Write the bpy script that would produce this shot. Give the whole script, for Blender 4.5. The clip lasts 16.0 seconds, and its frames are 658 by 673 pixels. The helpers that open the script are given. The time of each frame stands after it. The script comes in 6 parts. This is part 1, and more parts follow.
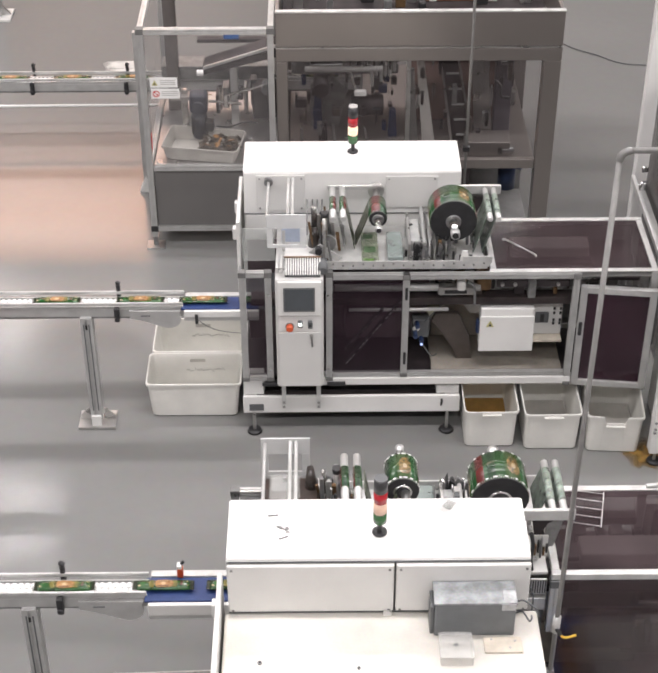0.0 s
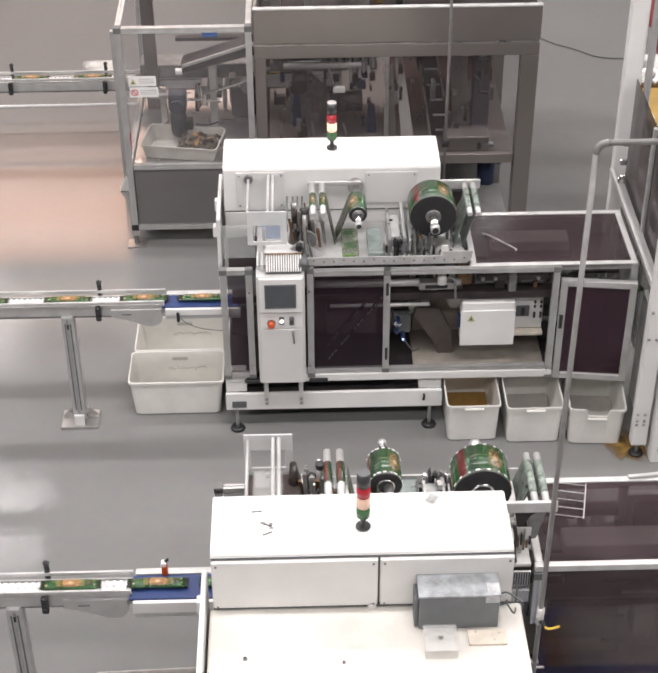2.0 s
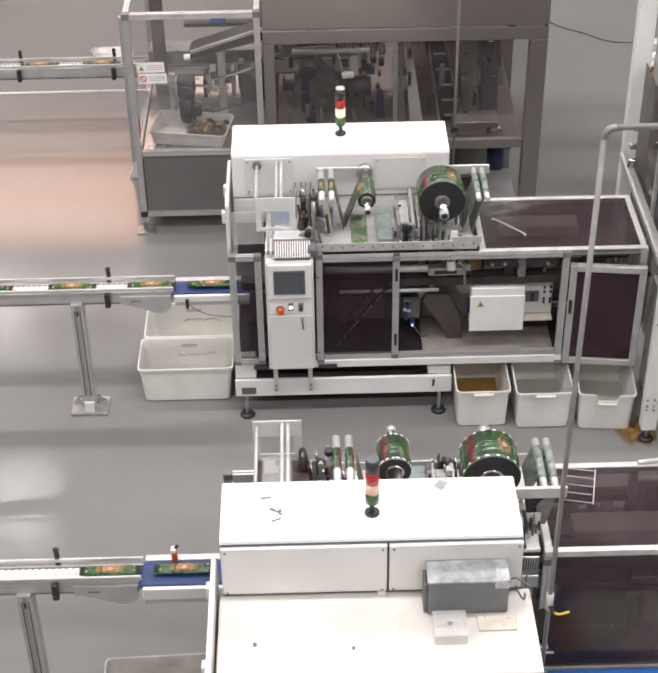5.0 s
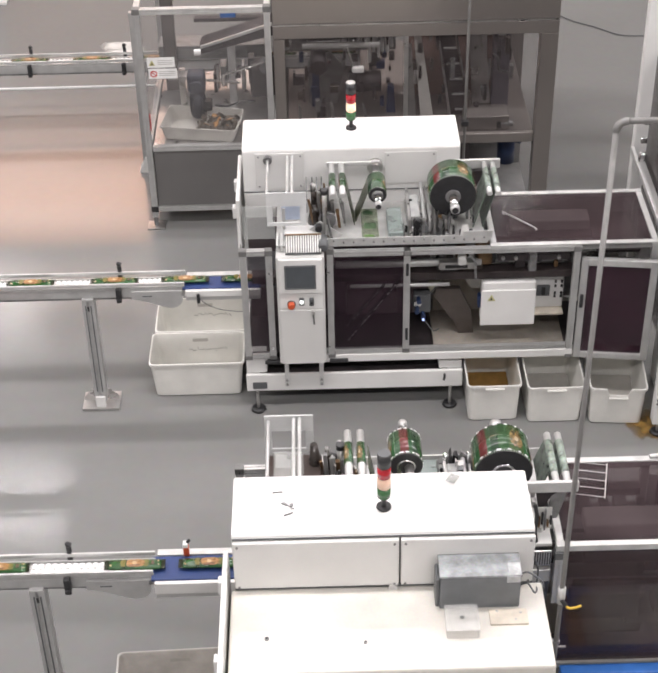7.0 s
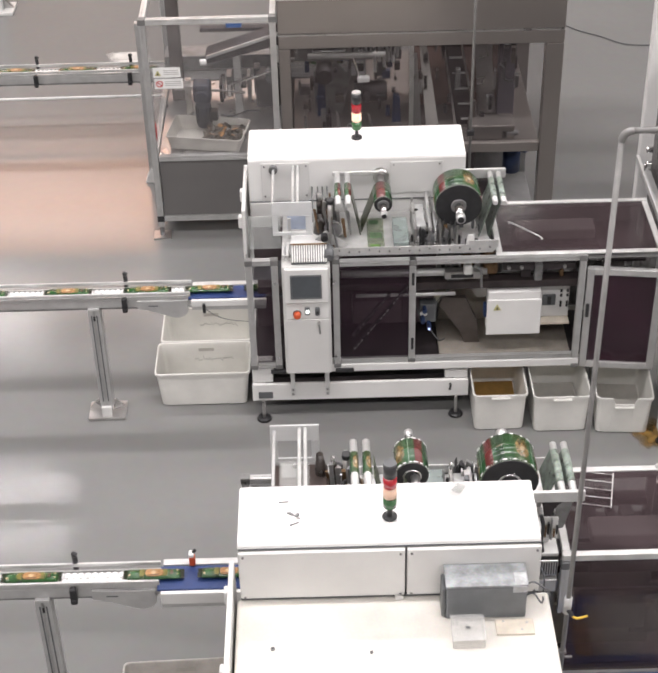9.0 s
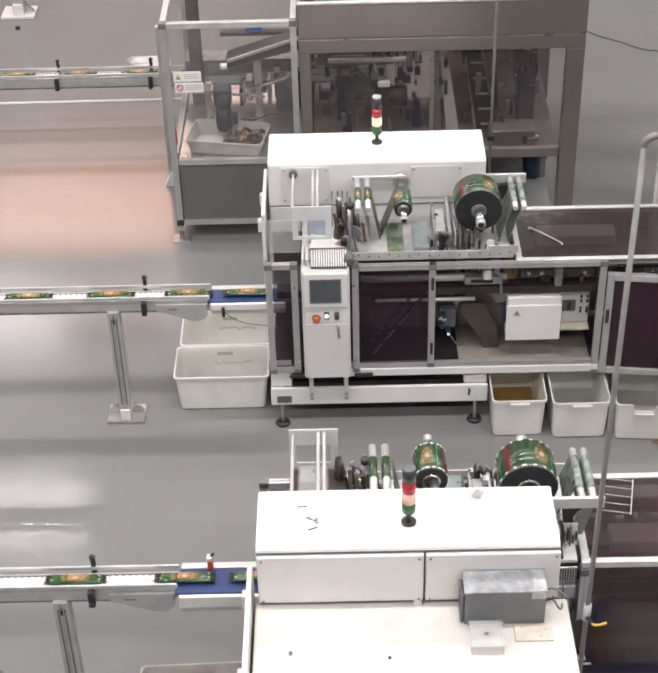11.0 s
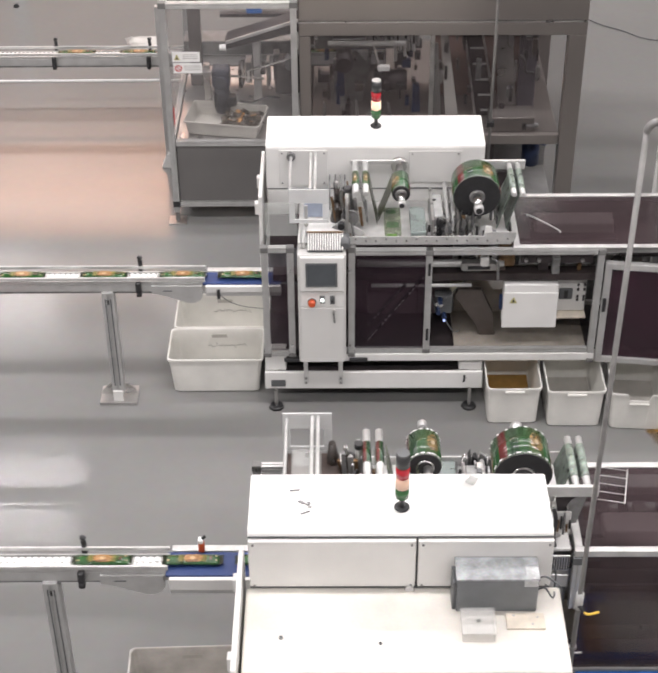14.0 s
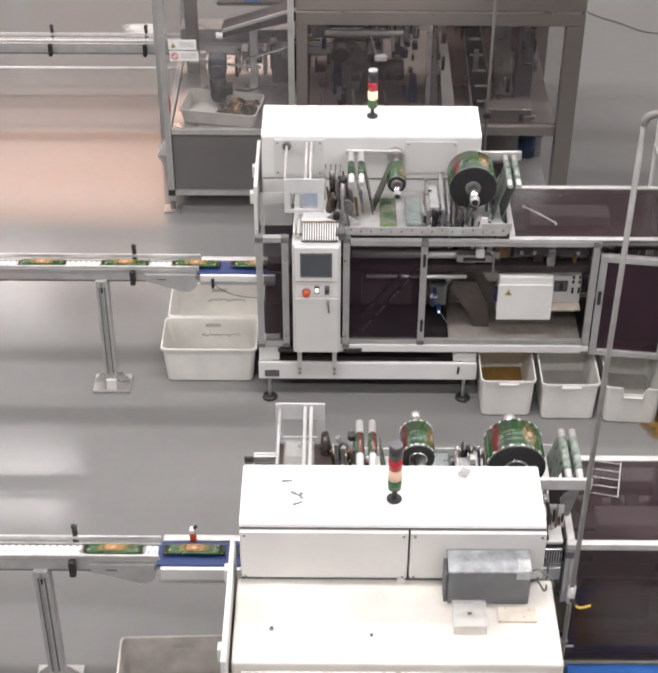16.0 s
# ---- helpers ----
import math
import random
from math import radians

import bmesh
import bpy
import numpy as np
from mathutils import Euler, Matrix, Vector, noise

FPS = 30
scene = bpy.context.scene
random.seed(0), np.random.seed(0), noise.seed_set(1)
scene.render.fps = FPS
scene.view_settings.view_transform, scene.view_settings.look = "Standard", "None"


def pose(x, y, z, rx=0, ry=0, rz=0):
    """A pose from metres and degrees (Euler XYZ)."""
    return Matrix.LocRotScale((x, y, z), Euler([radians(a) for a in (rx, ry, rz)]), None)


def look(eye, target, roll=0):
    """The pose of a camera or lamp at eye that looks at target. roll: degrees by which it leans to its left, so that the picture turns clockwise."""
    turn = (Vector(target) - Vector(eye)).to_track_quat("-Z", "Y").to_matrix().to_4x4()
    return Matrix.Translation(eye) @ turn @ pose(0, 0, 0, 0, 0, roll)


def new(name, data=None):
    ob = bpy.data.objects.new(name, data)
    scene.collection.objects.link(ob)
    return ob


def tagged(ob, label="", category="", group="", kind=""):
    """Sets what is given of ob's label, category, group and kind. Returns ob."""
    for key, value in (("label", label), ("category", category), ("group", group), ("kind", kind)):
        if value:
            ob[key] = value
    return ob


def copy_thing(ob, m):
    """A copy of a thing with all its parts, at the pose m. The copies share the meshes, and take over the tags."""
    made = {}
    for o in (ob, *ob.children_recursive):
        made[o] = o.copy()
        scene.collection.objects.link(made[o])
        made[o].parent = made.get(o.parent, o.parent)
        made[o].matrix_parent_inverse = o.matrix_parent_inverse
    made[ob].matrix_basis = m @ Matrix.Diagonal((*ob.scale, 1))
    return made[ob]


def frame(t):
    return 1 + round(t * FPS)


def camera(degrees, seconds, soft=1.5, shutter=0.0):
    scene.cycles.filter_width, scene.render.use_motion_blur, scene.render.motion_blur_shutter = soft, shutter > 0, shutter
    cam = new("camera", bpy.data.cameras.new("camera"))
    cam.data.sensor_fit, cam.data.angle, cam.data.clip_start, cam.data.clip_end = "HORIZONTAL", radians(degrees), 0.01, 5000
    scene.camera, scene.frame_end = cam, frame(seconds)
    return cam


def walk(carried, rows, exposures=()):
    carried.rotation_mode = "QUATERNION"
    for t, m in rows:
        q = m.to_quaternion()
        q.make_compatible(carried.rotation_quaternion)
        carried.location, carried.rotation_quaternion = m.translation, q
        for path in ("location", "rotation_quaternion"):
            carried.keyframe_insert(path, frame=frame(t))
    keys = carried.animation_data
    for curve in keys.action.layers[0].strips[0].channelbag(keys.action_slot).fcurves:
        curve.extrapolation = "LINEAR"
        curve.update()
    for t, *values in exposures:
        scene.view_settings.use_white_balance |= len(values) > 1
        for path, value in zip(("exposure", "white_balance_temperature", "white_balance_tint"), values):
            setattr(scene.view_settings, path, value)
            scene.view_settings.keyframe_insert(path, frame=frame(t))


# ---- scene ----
cam = camera(24.8, 16.0, soft=2.2, shutter=0.6)

PATH = [
    (0, (0.422, -7.66, 6.358), (0.437, -6.042, 5.182), -0.1),
    (0.5, (0.426, -7.67, 6.365), (0.444, -6.053, 5.189), -0.3),
    (1, (0.431, -7.669, 6.364), (0.451, -6.051, 5.188), -0.3),
    (1.5, (0.433, -7.672, 6.361), (0.464, -6.057, 5.182), -0.2),
    (2, (0.433, -7.679, 6.36), (0.47, -6.064, 5.182), -0.4),
    (2.5, (0.437, -7.685, 6.361), (0.478, -6.07, 5.181), -0.5),
    (3, (0.442, -7.681, 6.361), (0.487, -6.071, 5.175), -0.5),
    (3.5, (0.443, -7.674, 6.366), (0.472, -6.062, 5.181), -0.7),
    (4, (0.444, -7.669, 6.362), (0.468, -6.059, 5.174), -0.8),
    (4.5, (0.447, -7.668, 6.358), (0.472, -6.062, 5.166), -0.8),
    (5, (0.444, -7.674, 6.359), (0.466, -6.069, 5.165), -0.9),
    (7.5, (0.436, -7.677, 6.36), (0.443, -6.076, 5.16), -1.3),
    (8, (0.435, -7.675, 6.358), (0.441, -6.075, 5.159), -1.3),
    (8.5, (0.436, -7.678, 6.358), (0.441, -6.074, 5.163), -1.4),
    (9, (0.438, -7.676, 6.362), (0.439, -6.068, 5.173), -1.5),
    (11.5, (0.424, -7.669, 6.354), (0.394, -6.057, 5.171), -1.7),
    (12, (0.422, -7.668, 6.357), (0.385, -6.056, 5.174), -1.7),
    (12.5, (0.427, -7.669, 6.357), (0.388, -6.056, 5.175), -1.6),
    (13, (0.425, -7.671, 6.358), (0.383, -6.06, 5.172), -1.7),
    (13.5, (0.418, -7.666, 6.347), (0.371, -6.062, 5.154), -1.7),
    (14, (0.418, -7.641, 6.314), (0.404, -6.039, 5.116), -0.5),
    (14.5, (0.415, -7.624, 6.317), (0.409, -6.019, 5.123), 0.0),
    (15, (0.426, -7.614, 6.306), (0.408, -6.017, 5.101), -0.5),
    (15.5, (0.419, -7.605, 6.276), (0.405, -6.025, 5.051), -0.5),
    (16, (0.422, -7.62, 6.298), (0.415, -6.026, 5.09), 0.2),
]
walk(cam, [(t, look(eye, target, roll)) for t, eye, target, roll in PATH], [(0.0, 0.0, 6400, 15), (16.0, 0.0, 6400, 15)])

# ---- world and light ----
world = bpy.data.worlds.new("hall_air")
scene.world = world
world.use_nodes = True
world.node_tree.nodes["Background"].inputs[0].default_value = (0.9, 0.95, 1.0, 1)
world.node_tree.nodes["Background"].inputs[1].default_value = 0.05
scene.view_settings.exposure = 0.0
CEIL = 8.6


def strip_lamp(x, y, length, watts, colour=(1.0, 0.97, 0.93), width=0.35):
    d = bpy.data.lights.new("strip_and_fill_lamp", "AREA")
    d.shape, d.size, d.size_y = "RECTANGLE", length, width
    d.energy, d.color = watts, colour
    ob = new("strip_and_fill_lamp", d)
    ob.matrix_world = pose(x, y, CEIL - 0.15)
    return ob


for yy in (-7.4, -2.3, 2.85):
    for xx in (-7.5, 0.8, 8.8):
        strip_lamp(xx, yy, 6.2, 345)
for yy in (7.95, 8.75):
    for xx in (-6.5, 8.8):
        strip_lamp(xx, yy, 6.2, 112, width=0.07)
for xx, watts in ((-7.5, 250), (0.8, 250), (8.8, 170)):
    strip_lamp(xx, 13.1, 6.2, watts)

# an unseen warm high-bay lamp far down the hall, set to give the glow that the floor mirrors
strip_lamp(-4.2, 16.95, 4.6, 370, (1.0, 0.57, 0.38), 2.7)
# wider, dimmer lamp added only to spread and fade that glow
strip_lamp(-2.6, 15.7, 8.6, 250, (1.0, 0.77, 0.63), 4.6)

# ---- materials ----
MATS = {}


def mat(name, colour, rough=0.5, metal=0.0, var=0.12, scale=6.0, bump=0.0, rvar=0.1, glow=0.0, glow_colour=None,
        alpha=1.0, spec=0.5, fine=90.0, coat=0.0):
    if name in MATS:
        return MATS[name]
    m = bpy.data.materials.new(name)
    m.use_nodes = True
    nt = m.node_tree
    b = nt.nodes["Principled BSDF"]
    tc = nt.nodes.new("ShaderNodeTexCoord")
    n1 = nt.nodes.new("ShaderNodeTexNoise")
    n1.inputs["Scale"].default_value, n1.inputs["Detail"].default_value = scale, 5.0
    n2 = nt.nodes.new("ShaderNodeTexNoise")
    n2.inputs["Scale"].default_value, n2.inputs["Detail"].default_value = fine, 2.0
    for n in (n1, n2):
        nt.links.new(tc.outputs["Object"], n.inputs["Vector"])
    mix = nt.nodes.new("ShaderNodeMix")
    mix.data_type = "RGBA"
    ramp = nt.nodes.new("ShaderNodeMapRange")
    ramp.inputs["From Min"].default_value, ramp.inputs["From Max"].default_value = 0.35, 0.68
    nt.links.new(n1.outputs["Fac"], ramp.inputs["Value"])
    nt.links.new(ramp.outputs["Result"], mix.inputs["Factor"])
    c = Vector(colour)
    mix.inputs["A"].default_value = (*(c * (1 - var)), 1)
    mix.inputs["B"].default_value = (*[min(1.0, v) for v in c * (1 + var)], 1)
    grain = nt.nodes.new("ShaderNodeMix")
    grain.data_type, grain.blend_type = "RGBA", "MULTIPLY"
    grain.inputs["Factor"].default_value = min(1.0, var)
    nt.links.new(mix.outputs["Result"], grain.inputs["A"])
    nt.links.new(n2.outputs["Color"], grain.inputs["B"])
    nt.links.new(grain.outputs["Result"], b.inputs["Base Color"])
    rr = nt.nodes.new("ShaderNodeMapRange")
    rr.inputs["To Min"].default_value = max(0.02, rough - rvar)
    rr.inputs["To Max"].default_value = min(1.0, rough + rvar)
    nt.links.new(n1.outputs["Fac"], rr.inputs["Value"])
    nt.links.new(rr.outputs["Result"], b.inputs["Roughness"])
    b.inputs["Metallic"].default_value = metal
    b.inputs["Specular IOR Level"].default_value = spec
    b.inputs["Coat Weight"].default_value = coat
    if alpha < 1:
        b.inputs["Alpha"].default_value = alpha
    if bump:
        bp = nt.nodes.new("ShaderNodeBump")
        bp.inputs["Strength"].default_value, bp.inputs["Distance"].default_value = bump, 0.004
        nt.links.new(n2.outputs["Fac"], bp.inputs["Height"])
        nt.links.new(bp.outputs["Normal"], b.inputs["Normal"])
    if glow:
        b.inputs["Emission Color"].default_value = (*(glow_colour or colour), 1)
        b.inputs["Emission Strength"].default_value = glow
    MATS[name] = m
    return m


WHITE = mat("white_powder_coat", (0.75, 0.745, 0.73), 0.42, var=0.05, scale=3, bump=0.03)
WORN = mat("worn_white_top", (0.74, 0.71, 0.655), 0.5, var=0.13, scale=2.6, bump=0.04)
OFFWHITE = mat("offwhite_panel", (0.66, 0.655, 0.64), 0.45, var=0.04, scale=3, bump=0.03)
ALU = mat("anodised_aluminium", (0.57, 0.57, 0.565), 0.4, 0.6, var=0.08, scale=12, bump=0.05)
ALU_LIGHT = mat("bright_aluminium", (0.60, 0.60, 0.59), 0.4, 0.4, var=0.12, scale=12)
STEEL = mat("brushed_stainless", (0.55, 0.54, 0.53), 0.3, 0.9, var=0.12, scale=9, bump=0.05)
STEEL_DARK = mat("dull_steel", (0.30, 0.30, 0.30), 0.45, 0.7, var=0.25, scale=14, bump=0.08)
CHROME = mat("polished_steel", (0.75, 0.75, 0.75), 0.14, 1.0, var=0.04, scale=10)
BLACK = mat("black_plastic", (0.025, 0.025, 0.027), 0.45, var=0.2, scale=20)
# near-black: real dark metal, and sheets coloured as shade in hollows
DARK = mat("dark_metal_and_shade", (0.055, 0.045, 0.048), 0.6, 0.2, var=0.4, scale=8)
GREY_PLASTIC = mat("grey_plastic", (0.12, 0.125, 0.13), 0.5, var=0.1, scale=8)
BIN = mat("white_polythene", (0.77, 0.76, 0.72), 0.4, var=0.07, scale=5, bump=0.03)
BIN_DIRT = mat("stained_polythene", (0.55, 0.53, 0.49), 0.55, var=0.16, scale=5)
BLUE = mat("blue_belt_rubber", (0.02, 0.045, 0.16), 0.5, var=0.15, scale=15)
BLUE_DARK = mat("blue_pump_paint", (0.018, 0.035, 0.095), 0.4, var=0.2, scale=10)
BLUE_BRIGHT = mat("blue_plastic", (0.03, 0.14, 0.45), 0.45, var=0.1, scale=10)
RED_FRAME = mat("dull_red_paint", (0.27, 0.05, 0.05), 0.5, var=0.2, scale=8)
RED_FLAT = mat("faded_red_plastic", (0.42, 0.10, 0.10), 0.5, var=0.15, scale=10)
RED = mat("red_plastic", (0.55, 0.03, 0.03), 0.35, var=0.1, scale=15)
ORANGE = mat("orange_plastic", (0.62, 0.10, 0.03), 0.4, var=0.1, scale=15)
CORNER = mat("grey_corner_plastic", (0.17, 0.168, 0.165), 0.5, var=0.12, scale=15)
SIGN_YELLOW = mat("faded_yellow_print", (0.50, 0.47, 0.22), 0.5, var=0.12, scale=20)
YELLOW = mat("yellow_paint", (0.70, 0.46, 0.05), 0.45, var=0.12, scale=12)
GREEN_FILM = mat("green_printed_film", (0.016, 0.078, 0.016), 0.22, var=0.5, scale=25, coat=0.4)
TAN_FILM = mat("orange_printed_film", (0.42, 0.215, 0.075), 0.3, var=0.35, scale=50, coat=0.4)
CREAM = mat("cream_print", (0.62, 0.45, 0.26), 0.35, var=0.12, scale=60, coat=0.5)
PURPLE = mat("smoked_purple_polycarbonate", (0.062, 0.043, 0.047), 0.12, var=0.25, scale=3, alpha=0.56)
SMOKE = mat("smoked_polycarbonate", (0.030, 0.014, 0.024), 0.1, var=0.15, scale=3, alpha=0.32)
SMOKE_GREY = mat("grey_tinted_polycarbonate", (0.10, 0.085, 0.085), 0.08, var=0.1, scale=3, alpha=0.2)
GUARD_CLEAR = mat("thick_clear_acrylic", (0.74, 0.75, 0.75), 0.2, var=0.06, scale=8, alpha=0.68)
CLEAR = mat("clear_polycarbonate", (0.34, 0.325, 0.325), 0.08, var=0.1, scale=3, alpha=0.13)
FROST = mat("scratched_clear_plastic", (0.70, 0.73, 0.71), 0.3, var=0.08, scale=20, alpha=0.26)
SCREEN = mat("grey_touch_screen", (0.085, 0.095, 0.105), 0.18, var=0.1, scale=8)
GREYBOX = mat("dusty_grey_enclosure", (0.17, 0.18, 0.19), 0.5, var=0.1, scale=10)
GREYTOP = mat("dusty_grey_lid", (0.33, 0.345, 0.355), 0.55, var=0.32, scale=16)
COPPER = mat("bronze_brown_fitting", (0.20, 0.12, 0.06), 0.4, 0.5, var=0.25, scale=20)
RUBBLE = mat("brown_scrap_wrappers", (0.10, 0.075, 0.05), 0.45, var=0.6, scale=30)
RUST = mat("rust_stain", (0.42, 0.24, 0.07), 0.6, var=0.25, scale=9)
FLOOR_STAIN = mat("floor_rust_stain", (0.42, 0.25, 0.07), 0.5, var=0.5, scale=14, alpha=0.5)


def patchy(m, size, low, high):
    """Lets a stain or web thin out in ragged patches towards its rim."""
    nt = m.node_tree
    tc = nt.nodes.new("ShaderNodeTexCoord")
    ns = nt.nodes.new("ShaderNodeTexNoise")
    ns.inputs["Scale"].default_value, ns.inputs["Detail"].default_value = size, 5
    ln = nt.nodes.new("ShaderNodeVectorMath")
    ln.operation = "LENGTH"
    nt.links.new(tc.outputs["Object"], ns.inputs["Vector"])
    nt.links.new(tc.outputs["Object"], ln.inputs[0])
    k = nt.nodes.new("ShaderNodeMath")
    k.operation = "MULTIPLY_ADD"
    k.inputs[1].default_value = -3.4
    nt.links.new(ln.outputs["Value"], k.inputs[0])
    nt.links.new(ns.outputs["Fac"], k.inputs[2])
    rr = nt.nodes.new("ShaderNodeMapRange")
    rr.inputs["From Min"].default_value, rr.inputs["From Max"].default_value = low, high
    rr.inputs["To Min"].default_value, rr.inputs["To Max"].default_value = 0.0, 0.8
    nt.links.new(k.outputs[0], rr.inputs["Value"])
    nt.links.new(rr.outputs["Result"], nt.nodes["Principled BSDF"].inputs["Alpha"])


patchy(FLOOR_STAIN, 9, -0.05, 0.35)
FADED = mat("faded_sticker", (0.50, 0.51, 0.52), 0.5, var=0.2, scale=30)
TAPE = mat("masking_tape", (0.63, 0.57, 0.48), 0.7, var=0.12, scale=15)
PIPE = mat("galvanised_pipe", (0.235, 0.23, 0.225), 0.5, 0.4, var=0.12, scale=14, bump=0.06)
CHAIN = mat("white_acetal", (0.84, 0.84, 0.83), 0.3, var=0.04, scale=10)
LAMP_RED = mat("red_lens", (0.45, 0.02, 0.03), 0.15, var=0.1, scale=30)
LAMP_GREEN = mat("green_lens", (0.045, 0.13, 0.05), 0.15, var=0.1, scale=30)
LAMP_AMBER = mat("amber_lens", (0.80, 0.54, 0.40), 0.2, var=0.05, scale=30)
LAMP_LIT = mat("lit_amber_lens", (0.90, 0.70, 0.50), 0.3, var=0.3, scale=60, glow=0.75, glow_colour=(1.0, 0.66, 0.46))
LED = mat("lit_white_button", (0.9, 0.95, 0.9), 0.3, glow=1.6, glow_colour=(0.9, 1.0, 0.92))
INK = mat("faded_grey_ink", (0.44, 0.43, 0.41), 0.6, var=0.1, scale=40)


def floor_material():
    m = bpy.data.materials.new("grey_epoxy_floor")
    m.use_nodes = True
    nt = m.node_tree
    b = nt.nodes["Principled BSDF"]
    tc = nt.nodes.new("ShaderNodeTexCoord")
    big = nt.nodes.new("ShaderNodeTexNoise")
    big.inputs["Scale"].default_value, big.inputs["Detail"].default_value = 0.5, 6
    small = nt.nodes.new("ShaderNodeTexNoise")
    small.inputs["Scale"].default_value, small.inputs["Detail"].default_value = 14, 5
    wave = nt.nodes.new("ShaderNodeTexNoise")
    wave.inputs["Scale"].default_value, wave.inputs["Detail"].default_value = 9.0, 7
    wave.inputs["Roughness"].default_value = 0.62
    for n in (big, small, wave):
        nt.links.new(tc.outputs["Object"], n.inputs["Vector"])
    mix = nt.nodes.new("ShaderNodeMix")
    mix.data_type = "RGBA"
    mix.inputs["A"].default_value, mix.inputs["B"].default_value = (0.187, 0.188, 0.185, 1), (0.246, 0.245, 0.239, 1)
    nt.links.new(big.outputs["Fac"], mix.inputs["Factor"])
    mul = nt.nodes.new("ShaderNodeMix")
    mul.data_type, mul.blend_type = "RGBA", "MULTIPLY"
    mul.inputs["Factor"].default_value = 0.12
    nt.links.new(mix.outputs["Result"], mul.inputs["A"])
    nt.links.new(small.outputs["Color"], mul.inputs["B"])
    nt.links.new(mul.outputs["Result"], b.inputs["Base Color"])
    rr = nt.nodes.new("ShaderNodeMapRange")
    rr.inputs["From Min"].default_value, rr.inputs["From Max"].default_value = 0.3, 0.7
    rr.inputs["To Min"].default_value, rr.inputs["To Max"].default_value = 0.035, 0.11
    nt.links.new(wave.outputs["Fac"], rr.inputs["Value"])
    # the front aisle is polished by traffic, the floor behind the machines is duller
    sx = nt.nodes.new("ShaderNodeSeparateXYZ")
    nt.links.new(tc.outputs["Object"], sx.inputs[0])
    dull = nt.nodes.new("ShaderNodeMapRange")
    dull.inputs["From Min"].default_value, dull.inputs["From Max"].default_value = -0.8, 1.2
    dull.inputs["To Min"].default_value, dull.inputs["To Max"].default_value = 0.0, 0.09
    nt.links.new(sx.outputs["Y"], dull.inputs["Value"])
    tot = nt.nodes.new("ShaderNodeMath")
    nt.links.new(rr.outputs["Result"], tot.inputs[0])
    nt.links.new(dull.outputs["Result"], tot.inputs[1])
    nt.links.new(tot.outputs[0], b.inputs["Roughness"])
    bp = nt.nodes.new("ShaderNodeBump")
    bp.inputs["Distance"].default_value = 0.0055
    even = nt.nodes.new("ShaderNodeMapRange")
    even.inputs["From Min"].default_value, even.inputs["From Max"].default_value = -0.8, 1.0
    even.inputs["To Min"].default_value, even.inputs["To Max"].default_value = 0.24, 0.04
    nt.links.new(sx.outputs["Y"], even.inputs["Value"])
    nt.links.new(even.outputs["Result"], bp.inputs["Strength"])
    nt.links.new(wave.outputs["Fac"], bp.inputs["Height"])
    nt.links.new(bp.outputs["Normal"], b.inputs["Normal"])
    return m


